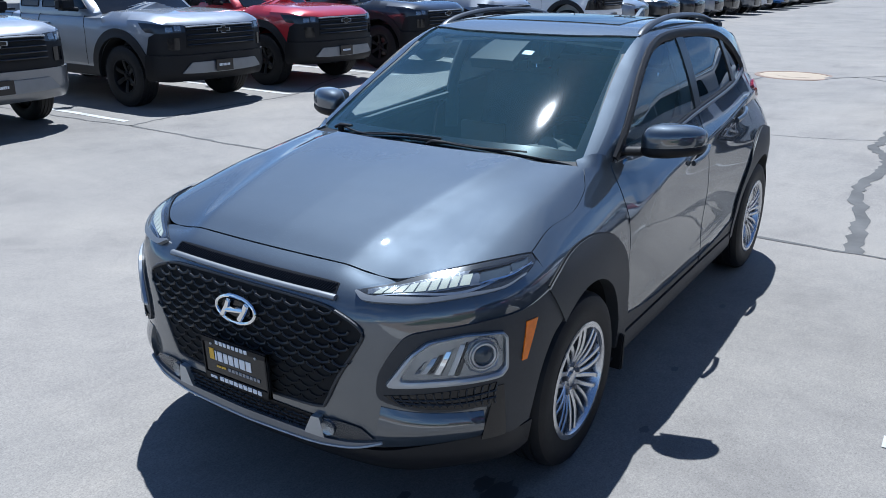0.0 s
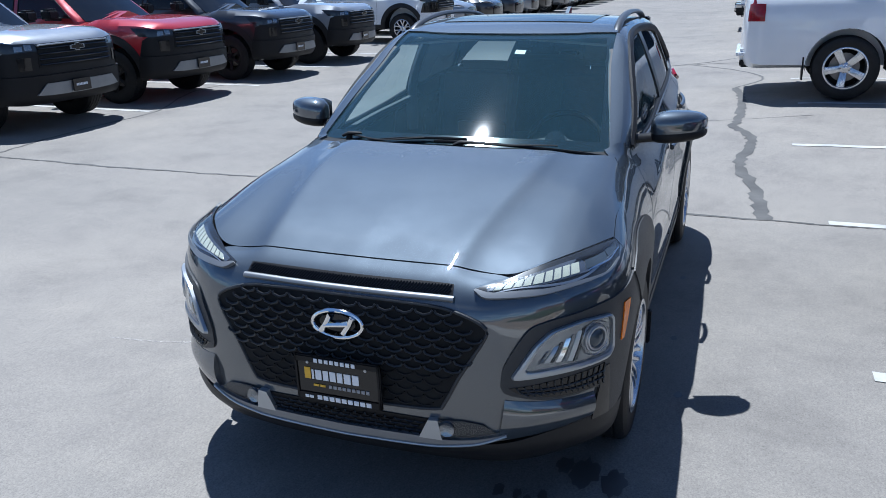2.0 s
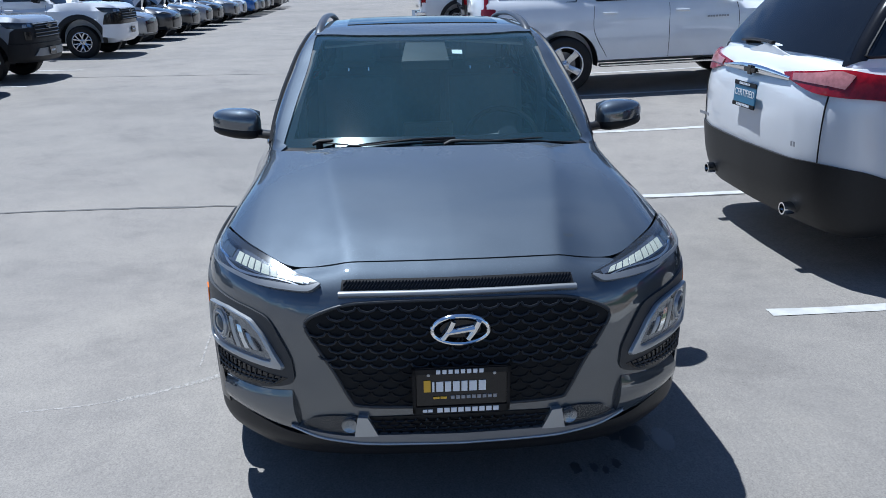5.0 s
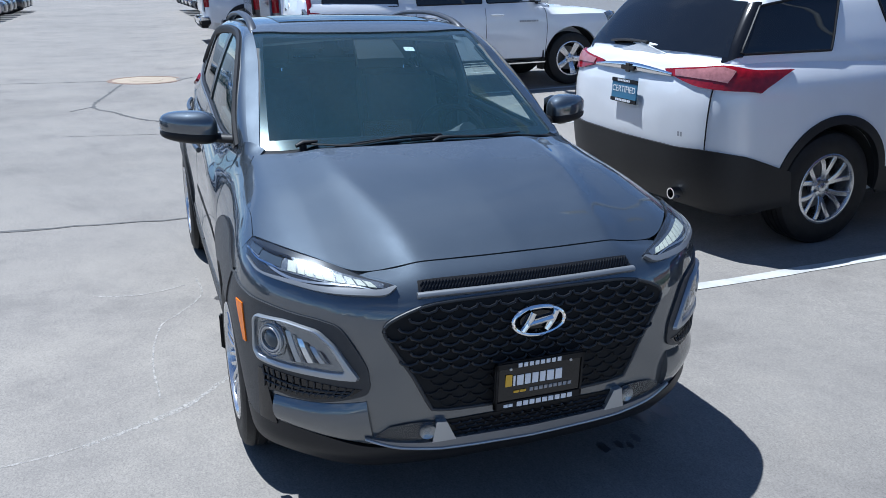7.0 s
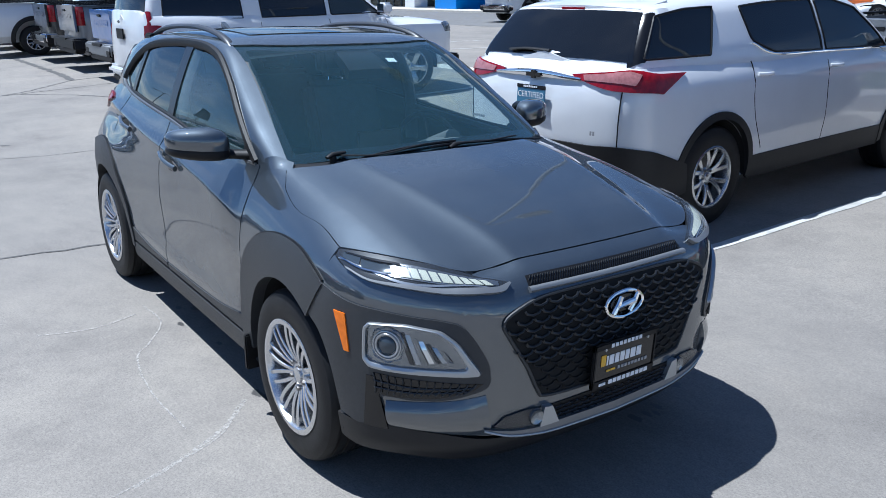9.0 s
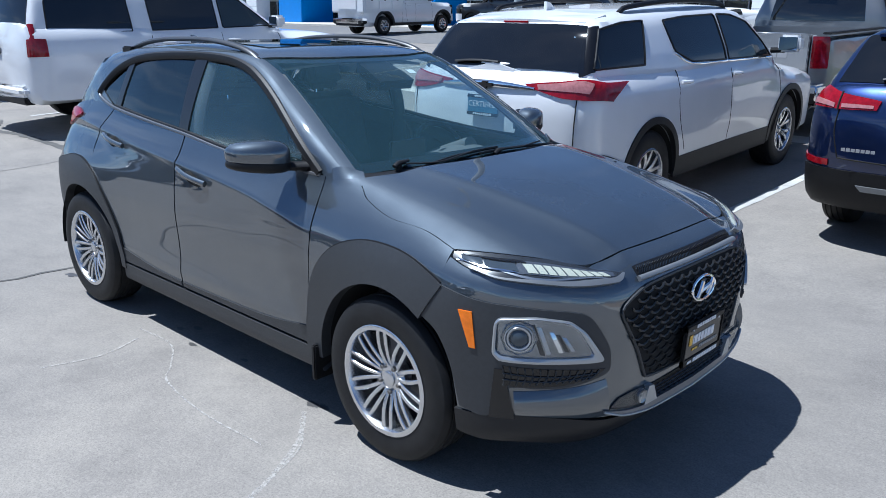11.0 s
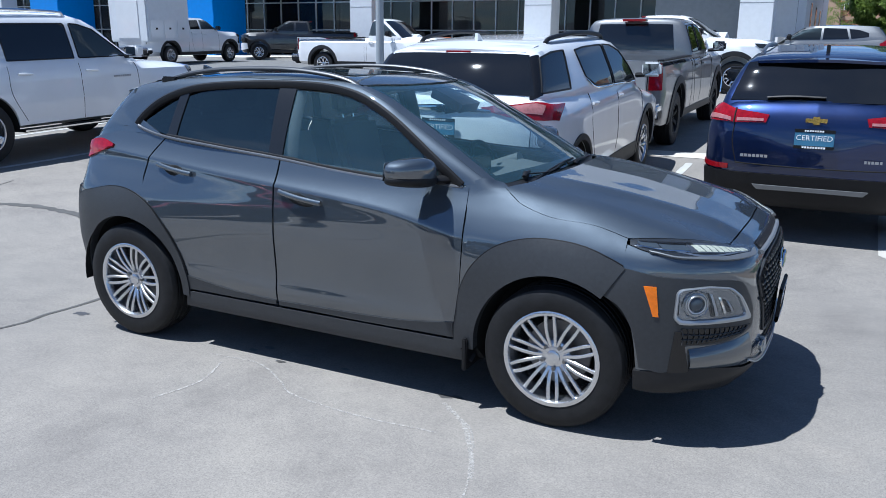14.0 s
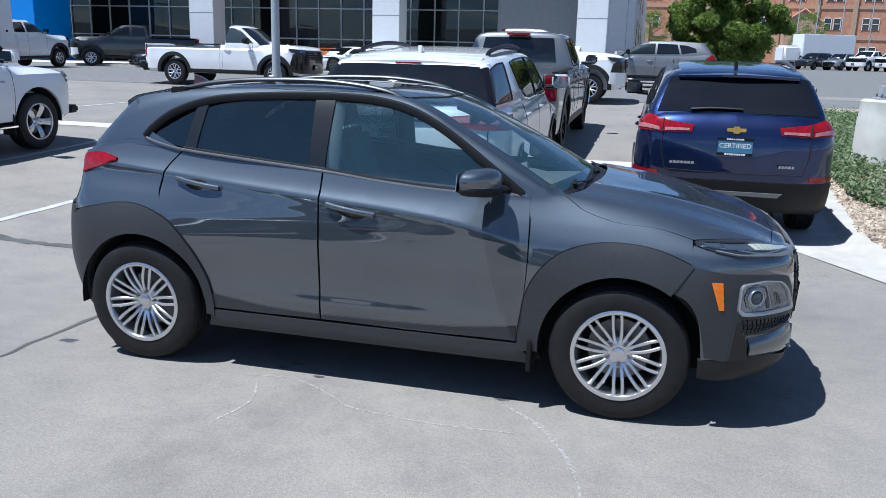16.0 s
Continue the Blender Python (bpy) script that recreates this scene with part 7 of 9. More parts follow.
EQUINOX = dict(hw=0.925, wb=2.725, R=0.355, belt=1.15, roof_z=1.66, cowl=1.10, front_x=2.26, rear_x=-2.37, cab_front=1.25, cab_rear=-2.22, floor=0.33, sill=0.42, round=0.09,
    deck=[(-2.5, 1.265), (0.5, 1.28), (0.8, 1.16), (1.1, 1.07), (1.6, 1.02), (2.0, 0.93), (2.3, 0.82)],
    nose=[(0.2, 2.18), (0.4, 2.28), (0.65, 2.30), (0.85, 2.27), (1.05, 2.15)], tail=[(0.2, -2.18), (0.35, -2.28), (0.55, -2.355), (0.75, -2.37), (0.95, -2.365), (1.12, -2.32), (1.24, -2.24)],
    roof=[(-2.4, 1.46), (-2.0, 1.60), (-1.4, 1.655), (-0.5, 1.67), (0.05, 1.645), (0.35, 1.57), (0.75, 1.32), (1.2, 1.06), (1.4, 0.95)],
    back=[(0.9, -2.34), (1.1, -2.30), (1.25, -2.22), (1.4, -2.10), (1.58, -1.95), (1.7, -1.82)], screen=[(1.15, 1.09), (0.34, 1.565)],
    panes=[([(0.80, 1.175), (-0.20, 1.19)], [(0.36, 1.49), (0.0, 1.555), (-0.21, 1.56)], False), ([(-0.27, 1.19), (-1.05, 1.21)], [(-0.28, 1.56), (-0.95, 1.54)], True), ([(-1.12, 1.215), (-1.62, 1.28)], [(-1.02, 1.53), (-1.30, 1.50), (-1.60, 1.40)], True)],
    rear_pane=[(0.73, 1.248, -2.20), (0.63, 1.585, -1.95)], rear_wiper=True,
    seams=[[(0.9, 0.38), (0.95, 0.75), (0.88, 1.07)], [(-0.23, 0.38), (-0.23, 0.8), (-0.24, 1.09)], [(-0.9, 0.42), (-1.08, 0.8), (-1.0, 1.1)]], handles=[(-0.15, 0.96), (-1.0, 0.98)], extras=[blue_tail], well=0.045)
vehicle("blue_crossover", 2.12, 3.46 + 2.375, 90, "deep blue compact crossover with black lower bumper", "car", EQUINOX, BLUE_PAINT, KIT_PLAIN)


# --- long white wagon
def wagon_tail(car, low, cab, sp, body, both):
    la = [(-2.71, 0.88, 1.00), (-2.46, 1.0, 1.00)]
    both("tail_lamp", panel(low, la, [(-2.70, 0.87, 1.22), (-2.46, 0.99, 1.22)], 8, 10, off=0.012, depth=0.03, gap=0), RED_LENS, "tall red tail lamp")
    both("tail_lamp_top", panel(cab, [(-2.68, 0.84, 1.19), (-2.55, 0.93, 1.19)], [(-2.64, 0.80, 1.40), (-2.55, 0.89, 1.40)], 6, 6, off=0.02, depth=0.04, gap=0), RED_LENS)
    part("show_plate", box(-2.76, -0.16, 1.02, -2.74, 0.16, 1.16, 0.004), BLACK_PLASTIC, car, "dark show plate")
    bow(car, -2.75, 0, 1.25, 0.11, -1, ALLOY_GREY)
    part("rear_step", box(-2.79, -0.78, 0.50, -2.60, 0.78, 0.64, 0.05, 3), body, car)
    part("rear_valance", box(-2.74, -0.74, 0.40, -2.60, 0.74, 0.50, 0.02), BLACK_PLASTIC, car)
    for s in (1, -1):
        rail = along([(0.1, s * 0.70, 1.80), (0.0, s * 0.70, 1.87), (-1.0, s * 0.70, 1.90), (-2.1, s * 0.70, 1.88), (-2.25, s * 0.70, 1.83)], 24)
        part("roof_rail", tube(rail, 0.02, 8), CHROME, car, "chrome roof rail")
        part("running_board", box(-0.98, s * 0.99 - 0.07, 0.36, 0.98, s * 0.99 + 0.07, 0.40, 0.012), BLACK_PLASTIC, car, "black running board")
        part("board_strip", box(-0.98, s * 1.062 - 0.004, 0.372, 0.98, s * 1.062 + 0.004, 0.392), CHROME, car)
        for x in (-1.98, 0.96):
            part("mud_flap", box(x, s * 0.92 - 0.10, 0.26, x + 0.02, s * 0.92 + 0.10, 0.55), BLACK_PLASTIC, car)
    mark_row("side_mark", [0.03] * 8, 0.026, 0.010, LABEL_GREY, car, pose(0.56, -1.030, 0.98, 0, 0, 0))
    head = panel(low, [(2.38, 0.70, 0.92), (2.12, 0.97, 0.93)], [(2.36, 0.68, 1.08), (2.06, 0.97, 1.09)], 8, 6, off=0.012, depth=0.02, gap=0)
    both("headlight", head, LAMP_INNER, "tall clear headlamp")
    part("front_grille", box(2.38, -0.62, 0.72, 2.48, 0.62, 1.06, 0.03), CHROME, car)
    part("front_bumper_trim", box(2.30, -0.86, 0.44, 2.50, 0.86, 0.56, 0.03, 3), BLACK_PLASTIC, car)


WAGON = dict(hw=1.02, wb=2.946, R=0.405, belt=1.22, roof_z=1.86, cowl=1.25, front_x=2.44, rear_x=-2.74, cab_front=1.38, cab_rear=-2.71, floor=0.40, sill=0.44, round=0.13, arch=0.012, flare=0.012, well=0.07,
    deck=[(-2.83, 1.42), (0.65, 1.42), (0.98, 1.28), (1.25, 1.20), (1.8, 1.17), (2.28, 1.10), (2.55, 1.0)],
    nose=[(0.3, 2.36), (0.5, 2.46), (0.8, 2.48), (1.0, 2.46), (1.2, 2.34)], tail=[(0.3, -2.64), (0.5, -2.75), (0.8, -2.75), (1.1, -2.73), (1.3, -2.70)],
    roof=[(-2.83, 1.72), (-2.46, 1.83), (-1.8, 1.87), (-0.5, 1.885), (0.1, 1.865), (0.42, 1.78), (0.85, 1.48), (1.28, 1.20), (1.5, 1.08)],
    back=[(1.1, -2.72), (1.4, -2.67), (1.7, -2.57), (1.9, -2.47)], screen=[(1.26, 1.22), (0.42, 1.77)],
    panes=[([(0.90, 1.265), (0.06, 1.265)], [(0.42, 1.64), (0.2, 1.71), (0.06, 1.72)], False), ([(-0.02, 1.265), (-1.03, 1.265)], [(-0.02, 1.72), (-1.03, 1.72)], True), ([(-1.31, 1.265), (-2.40, 1.265)], [(-1.31, 1.72), (-2.35, 1.69)], True)],
    rear_pane=[(0.78, 1.28, -2.68), (0.70, 1.70, -2.57)],
    seams=[[(1.0, 0.46), (1.03, 0.9), (1.0, 1.2)], [(0.02, 0.46), (0.02, 1.2)], [(-0.88, 0.50), (-1.06, 0.85), (-1.06, 1.2)]], handles=[(0.10, 1.10), (-0.94, 1.10)], extras=[wagon_tail], mirror_mat=WHITE_PAINT, handle_mat=WHITE_PAINT)
vehicle("white_wagon", -8.20, 3.84, 90, "white full-size wagon with dark rear glass", "car", WAGON, WHITE_PAINT, KIT_FIVE, cladding=False)


# --- pickups
def pickup_parts(front_mat, skid, bowl=True, mesh_mat=GLOSS_BLACK):
    def make(car, low, cab, sp, body, both):
        fx, hw, belt = sp["front_x"], sp["hw"], sp["belt"]
        rx = sp["rear_x"]
        hz = sp["hood_z"]
        lo = [(fx, 0.0, hz - 0.50), (fx - 0.02, hw * 0.6, hz - 0.50), (fx - 0.16, hw * 0.90, hz - 0.50), (fx - 0.36, hw, hz - 0.50)]
        hi = [(fx, 0.0, hz - 0.115), (fx - 0.02, hw * 0.6, hz - 0.115), (fx - 0.14, hw * 0.88, hz - 0.17), (fx - 0.30, hw * 0.97, hz - 0.26)]
        fa = part("front_fascia", panel(low, flip(lo[::-1]) + lo[1:], flip(hi[::-1]) + hi[1:], 40, 10, off=0.010, depth=0.03, gap=0), front_mat, car, "dark front fascia with grille")
        for k in range(4):
            z = hz - 0.18 - 0.062 * k
            p, _ = low.lay(along([(fx, -hw * 0.60, z), (fx + 0.02, 0, z), (fx, hw * 0.60, z)], 16), 0.024)
            part("grille_bar", tube(p, 0.014, 6, flat=0.7), mesh_mat, fa)
        gb = panel(low, [(fx, -hw * 0.62, hz - 0.40), (fx, 0, hz - 0.40), (fx, hw * 0.62, hz - 0.40)], [(fx, -hw * 0.60, hz - 0.15), (fx, 0, hz - 0.15), (fx, hw * 0.60, hz - 0.15)], 20, 6, off=0.016, depth=0.01, gap=0)
        part("grille_back", gb, DARK_VOID, fa)
        c, _ = low.lay(np.array([[fx + 0.02, 0.0, hz - 0.17]]), 0.045)
        bow(fa, c[0][0], 0, hz - 0.19, 0.24, 1, SATIN_SILVER, "outlined bar badge")
        bow(fa, c[0][0] + 0.004, 0, hz - 0.19, 0.20, 1, GLOSS_BLACK, "black centre of the badge")
        hl = panel(low, [(fx - 0.03, hw * 0.60, hz - 0.205), (fx - 0.16, hw * 0.9, hz - 0.215), (fx - 0.34, hw * 0.99, hz - 0.20)], [(fx - 0.04, hw * 0.61, hz - 0.120), (fx - 0.16, hw * 0.88, hz - 0.105), (fx - 0.48, hw * 0.98, hz - 0.085)], 14, 6, off=0.014, depth=0.03, gap=0)
        both("headlight", hl, SMOKED, "smoked slim headlamp")
        for a0, a1 in ((0.66, 0.74), (0.78, 0.87)):
            md = panel(low, [(fx - 0.06, hw * a0, hz - 0.195), (fx - 0.10, hw * a1, hz - 0.195)], [(fx - 0.06, hw * a0, hz - 0.135), (fx - 0.10, hw * a1, hz - 0.130)], 6, 5, off=0.018, depth=0.01, gap=0)
            both("lamp_module", md, LAMP_INNER)
        br, _ = low.lay(along([(fx, -hw * 0.61, hz - 0.135), (fx + 0.02, 0, hz - 0.135), (fx, hw * 0.61, hz - 0.135)], 16), 0.030)
        part("grille_brow", tube(br, 0.016, 6, flat=0.7), sp.get("brow", SATIN_SILVER), fa)
        for s in (1, -1):
            pk = panel(low, [(fx - 0.05, s * hw * 0.70, hz - 0.42), (fx - 0.10, s * hw * 0.84, hz - 0.42)], [(fx - 0.05, s * hw * 0.70, hz - 0.27), (fx - 0.10, s * hw * 0.86, hz - 0.27)], 8, 6, off=0.020, depth=0.01, gap=0)
            part("lamp_pocket", pk, GLOSS_BLACK, fa)
        lo = [(fx, 0.0, hz - 0.84), (fx - 0.03, hw * 0.6, hz - 0.84), (fx - 0.18, hw * 0.9, hz - 0.82), (fx - 0.40, hw * 0.99, hz - 0.78)]
        hi = [(fx, 0.0, hz - 0.49), (fx - 0.02, hw * 0.6, hz - 0.49), (fx - 0.16, hw * 0.90, hz - 0.49), (fx - 0.36, hw, hz - 0.49)]
        bp = part("front_bumper", panel(low, flip(lo[::-1]) + lo[1:], flip(hi[::-1]) + hi[1:], 40, 10, off=0.035, depth=0.06, gap=0), sp.get("bumper_mat", front_mat), car, "front bumper")
        sk = panel(low, [(fx, -hw * 0.72, hz - 0.72), (fx, 0, hz - 0.72), (fx, hw * 0.72, hz - 0.72)], [(fx, -hw * 0.57, hz - 0.585), (fx, 0, hz - 0.585), (fx, hw * 0.57, hz - 0.585)], 20, 6, off=0.055, depth=0.03, gap=0)
        if skid:
            part("skid_plate", sk, SKID_SILVER, bp, "satin silver bumper insert")
        pl = part("show_plate", box(-0.15, -0.01, -0.075, 0.15, 0.0, 0.075, 0.004), GLOSS_BLACK, car, "black dealer show plate", at=pose(fx + 0.085, -hw * 0.05, hz - 0.65, 0, 0, 90))
        part("plate_bars", bars(-0.10, -0.01, [0.018] * 8, 0.03, 0.006, -0.0105), LABEL_WHITE, pl)
        # tail
        la = panel(low, [(rx, hw * 0.80, belt - 0.42), (rx + 0.14, hw, belt - 0.42)], [(rx, hw * 0.80, belt - 0.04), (rx + 0.14, hw, belt - 0.04)], 8, 10, off=0.014, depth=0.03, gap=0)
        both("tail_lamp", la, RED_LENS, "red tail lamp")
        both("reverse_lamp", panel(low, [(rx, hw * 0.85, belt - 0.30), (rx + 0.08, hw * 0.97, belt - 0.30)], [(rx, hw * 0.85, belt - 0.22), (rx + 0.08, hw * 0.97, belt - 0.22)], 5, 4, off=0.020, depth=0.01, gap=0), RED_LENS)
        bump = part("rear_bumper", box(rx - 0.14, -hw + 0.03, 0.50, rx + 0.16, hw - 0.03, 0.72, 0.03, 3), sp.get("rear_bumper", CHROME), car, "rear bumper")
        part("bumper_valance", box(rx - 0.09, -hw + 0.16, 0.40, rx + 0.10, hw - 0.16, 0.51, 0.02), BLACK_PLASTIC, bump)
        for s in (1, -1):
            part("bumper_end", box(rx - 0.145, s * (hw - 0.17) - 0.15, 0.47, rx + 0.17, s * (hw - 0.17) + 0.15, 0.66, 0.04, 3), BLACK_PLASTIC, bump)
        part("bumper_step", box(rx - 0.15, -0.34, 0.665, rx + 0.05, 0.34, 0.725, 0.01), BLACK_PLASTIC, bump)
        for s in (1, -1):
            p, _ = low.lay(along([(rx, s * hw * 0.78, belt - 0.55), (rx, s * hw * 0.78, belt - 0.01)], 12), 0.0)
            part("tailgate_gap", tube(p, 0.006, 5), DARK_VOID, car)
        part("tailgate", box(rx - 0.014, -hw * 0.77, belt - 0.55, rx + 0.03, hw * 0.77, belt - 0.012, 0.010, 2), body, car)
        part("tailgate_handle", box(rx - 0.035, -0.12, belt - 0.14, rx + 0.02, 0.12, belt - 0.09, 0.01), BLACK_PLASTIC, car)
        mark_row("tailgate_mark", [0.115] * 8, 0.11, 0.02, body if sp.get("tail_mark") is None else sp["tail_mark"], car, pose(rx - 0.019, 0.52, belt - 0.30, 0, 0, -90))
        for s in (1, -1):
            part("bed_rail", box(sp["bed"][0], s * (hw - 0.075) - 0.05, belt - 0.015, sp["bed"][1], s * (hw - 0.075) + 0.05, belt + 0.012, 0.008), BLACK_PLASTIC, car)
        part("brake_light", box(sp["cab_rear"] - 0.01, -0.2, sp["roof_z"] - 0.06, sp["cab_rear"] + 0.12, 0.2, sp["roof_z"] - 0.02, 0.008), RED_LENS, car)
    return make


def pickup_spec(hw, wb, R, belt, roof_z, fo, ro, hood_z, cab_len, front_mat, skid, **kw):
    f, r = wb / 2 + fo, -wb / 2 - ro
    cow = wb / 2 - 0.52
    ce = cow + 0.1 - cab_len
    doors = (cow - 0.30, cow - 1.28, ce + 0.20)
    d = dict(hw=hw, wb=wb, R=R, belt=belt, roof_z=roof_z, cowl=cow, front_x=f - 0.02, rear_x=r + 0.01, cab_front=cow + 0.15, cab_rear=ce, floor=0.36, sill=0.50, round=0.07, well=0.10, arch=0.11, flare=0.03, hood_z=hood_z, taper=0.0, crown=0.35,
        deck=[(r - 0.1, belt), (ce, belt), (cow, belt + 0.0), (cow + 0.3, hood_z + 0.05), (f - 0.45, hood_z + 0.02), (f - 0.18, hood_z - 0.03), (f - 0.03, hood_z - 0.10), (f + 0.1, hood_z - 0.22)],
        nose=[(0.3, f - 0.10), (0.5, f), (hood_z - 0.28, f + 0.01), (hood_z - 0.14, f - 0.01), (hood_z - 0.05, f - 0.06), (hood_z + 0.1, f - 0.18)], tail=[(0.3, r + 0.03), (0.6, r), (belt + 0.1, r)],
        roof=[(ce - 0.2, roof_z - 0.04), (ce + 0.3, roof_z), (cow - 1.4, roof_z + 0.01), (cow - 0.95, roof_z - 0.01), (cow - 0.70, roof_z - 0.09), (cow - 0.3, roof_z - 0.36), (cow + 0.12, belt - 0.02), (cow + 0.4, belt - 0.15)],
        back=[(belt - 0.2, ce - 0.01), (belt + 0.1, ce), (roof_z, ce + 0.14)], screen=[(cow + 0.06, belt + 0.02), (cow - 0.72, roof_z - 0.09)],
        panes=[([(cow - 0.22, belt + 0.055), (doors[1] + 0.05, belt + 0.055)], [(cow - 0.70, roof_z - 0.18), (doors[1] + 0.3, roof_z - 0.11), (doors[1] + 0.05, roof_z - 0.105)], False)]
              + ([([(doors[1] - 0.05, belt + 0.055), (doors[2] - 0.02, belt + 0.055)], [(doors[1] - 0.05, roof_z - 0.105), (doors[2] + 0.04, roof_z - 0.125)], True)] if cab_len > 1.7 else []),
        rear_pane=[(hw * 0.66, belt + 0.08, ce), (hw * 0.60, roof_z - 0.10, ce + 0.1)],
        seams=[[(cow - 0.22, 0.52), (cow - 0.20, 0.9), (cow - 0.24, belt)], [(doors[1], 0.52), (doors[1], belt)]] + ([[(doors[2] + 0.10, 0.55), (doors[2], 0.9), (doors[2], belt)]] if cab_len > 1.7 else []) + [[(ce - 0.02, 0.5), (ce - 0.02, belt - 0.02)]],
        handles=[(doors[1] + 0.08, belt - 0.15)] + ([(doors[2] + 0.08, belt - 0.15)] if cab_len > 1.7 else []), bed=(r + 0.09, ce - 0.06), extras=[pickup_parts(front_mat, skid)])
    d.update(kw)
    return d


COLORADO = pickup_spec(0.955, 3.337, 0.405, 1.20, 1.83, 0.92, 1.14, 1.20, 2.05, BLACK_PLASTIC, True)
SILVERADO = pickup_spec(1.03, 3.745, 0.42, 1.32, 1.92, 0.94, 1.18, 1.30, 2.20, GLOSS_BLACK, False, bumper_mat=CHROME)
FAR_PICKUP = pickup_spec(1.02, 3.745, 0.41, 1.40, 1.96, 0.94, 1.18, 1.32, 2.20, GLOSS_BLACK, False, bumper_mat=WHITE_PAINT)
REGULAR = pickup_spec(1.02, 3.55, 0.40, 1.28, 1.90, 0.94, 1.18, 1.28, 1.45, GLOSS_BLACK, False)

ROW = "pickups parked in a row"
FRONT_Y = -7.70 - 3.337 / 2
vehicle("silver_pickup", -3.95, FRONT_Y, 90, "silver off-road pickup with black wheels and skid plate", "pickup truck", COLORADO, SILVER_PAINT, KIT_BLACK, group=ROW)
vehicle("red_pickup", -6.58, FRONT_Y - 0.05, 90, "bright red off-road pickup with black wheels", "pickup truck", COLORADO, RED_PAINT, KIT_BLACK, group=ROW)
dark_pickup = vehicle("dark_pickup", -9.52, FRONT_Y, 90, "dark grey off-road pickup with black wheels", "pickup truck", COLORADO, DARK_PAINT, KIT_BLACK, group=ROW)
vehicle("pale_pickup", -12.38, FRONT_Y, 90, "pale silver off-road pickup with black wheels", "pickup truck", COLORADO, SILVER_PAINT, KIT_BLACK, detail=False, group=ROW)
steel_front = pickup_spec(0.955, 3.337, 0.39, 1.20, 1.81, 0.92, 1.14, 1.20, 2.05, BLACK_PLASTIC, True, bumper_mat=STEEL_PAINT)
vehicle("grey_nosed_pickup", -0.92, FRONT_Y - 0.12, 90, "light silver pickup with grey painted bumper", "pickup truck", steel_front, SILVER_PAINT, KIT_PLAIN, group=ROW)
vehicle("white_pickup", -17.75, FRONT_Y - 0.2, 90, "white full-size pickup with bright wheels", "pickup truck", dict(SILVERADO, bumper_mat=WHITE_PAINT), WHITE_PAINT, KIT_SUV, detail=False, group=ROW)
vehicle("grey_pickup", -1.08, 10.72, 90, "grey full-size pickup with chrome rear bumper and large tail lamps", "pickup truck", dict(SILVERADO, tail_mark=LABEL_GREY, rear_bumper=CHROME), STEEL_PAINT, KIT_BLACK)

# ---------------------------------------------------------------- far vehicles
def small_front(car, low, cab, sp, body, both):
    fx, hw = sp["front_x"], sp["hw"]
    g = panel(low, [(fx, -0.55, 0.42), (fx, 0, 0.40), (fx, 0.55, 0.42)], [(fx, -0.62, 0.74), (fx, 0, 0.78), (fx, 0.62, 0.74)], 20, 6, off=0.012, depth=0.02, gap=0)
    part("front_grille", g, GLOSS_BLACK, car, "black front grille")
    both("headlight", panel(low, [(fx - 0.08, 0.55, 0.78), (fx - 0.38, 0.88, 0.84)], [(fx - 0.12, 0.53, 0.84), (fx - 0.46, 0.86, 0.92)], 10, 4, off=0.014, depth=0.02, gap=0), LAMP_BOWL, "slim headlamp")
    lo, hi = [(fx - 0.04, -0.80, 0.27), (fx, 0, 0.27), (fx - 0.04, 0.80, 0.27)], [(fx - 0.02, -0.80, 0.38), (fx, 0, 0.38), (fx - 0.02, 0.80, 0.38)]
    part("front_lip", panel(low, lo, hi, 24, 4, off=0.014, depth=0.03, gap=0), CLADDING, car)
    both("tail_lamp", panel(low, [(-2.24, 0.60, 0.96), (-1.95, 0.90, 0.98)], [(-2.20, 0.58, 1.06), (-1.95, 0.88, 1.08)], 8, 5, off=0.012, depth=0.02, gap=0), RED_LENS, "red tail lamp")


SMALL = dict(EQUINOX, extras=[small_front])
FAR = "vehicles parked across the lot"


def again(ob, x, y, turn, label):
    c = copy_thing(ob, pose(x, y, float(ground_z(x, y)), 0, 0, turn))
    return tagged(c, label)


black_s = vehicle("black_crossover", -23.5, -9.2, 90, "glossy black compact crossover in the row", "car", SMALL, BLACK_PAINT, KIT_PLAIN, detail=False, group=FAR)
silver_s = vehicle("silver_crossover", -20.65, -9.25, 90, "silver compact crossover in the row", "car", SMALL, SILVER_PAINT, KIT_PLAIN, detail=False, group=FAR)
white_s = vehicle("light_crossover", 1.0, 31.6, 180, "white crossover parked by the showroom", "car", SMALL, WHITE_PAINT, KIT_PLAIN, detail=False, group=FAR)
steel_s = vehicle("grey_crossover", 0.95, 26.75, 180, "grey electric crossover with large wheels", "car", SMALL, STEEL_PAINT, KIT_PLAIN, detail=False, group=FAR)
vehicle("small_blue_crossover", -40.9, -9.2, 90, "bright blue compact crossover in the row", "car", SMALL, BRIGHT_BLUE, KIT_PLAIN, detail=False, group=FAR)
kinds = (black_s, silver_s, black_s, steel_s, white_s, black_s, silver_s)
for i in range(12):
    if i != 5:
        again(kinds[i % 7], -26.35 - 2.85 * i, -9.2 - 0.1 * (i % 3), 90, "compact crossover in the far row")

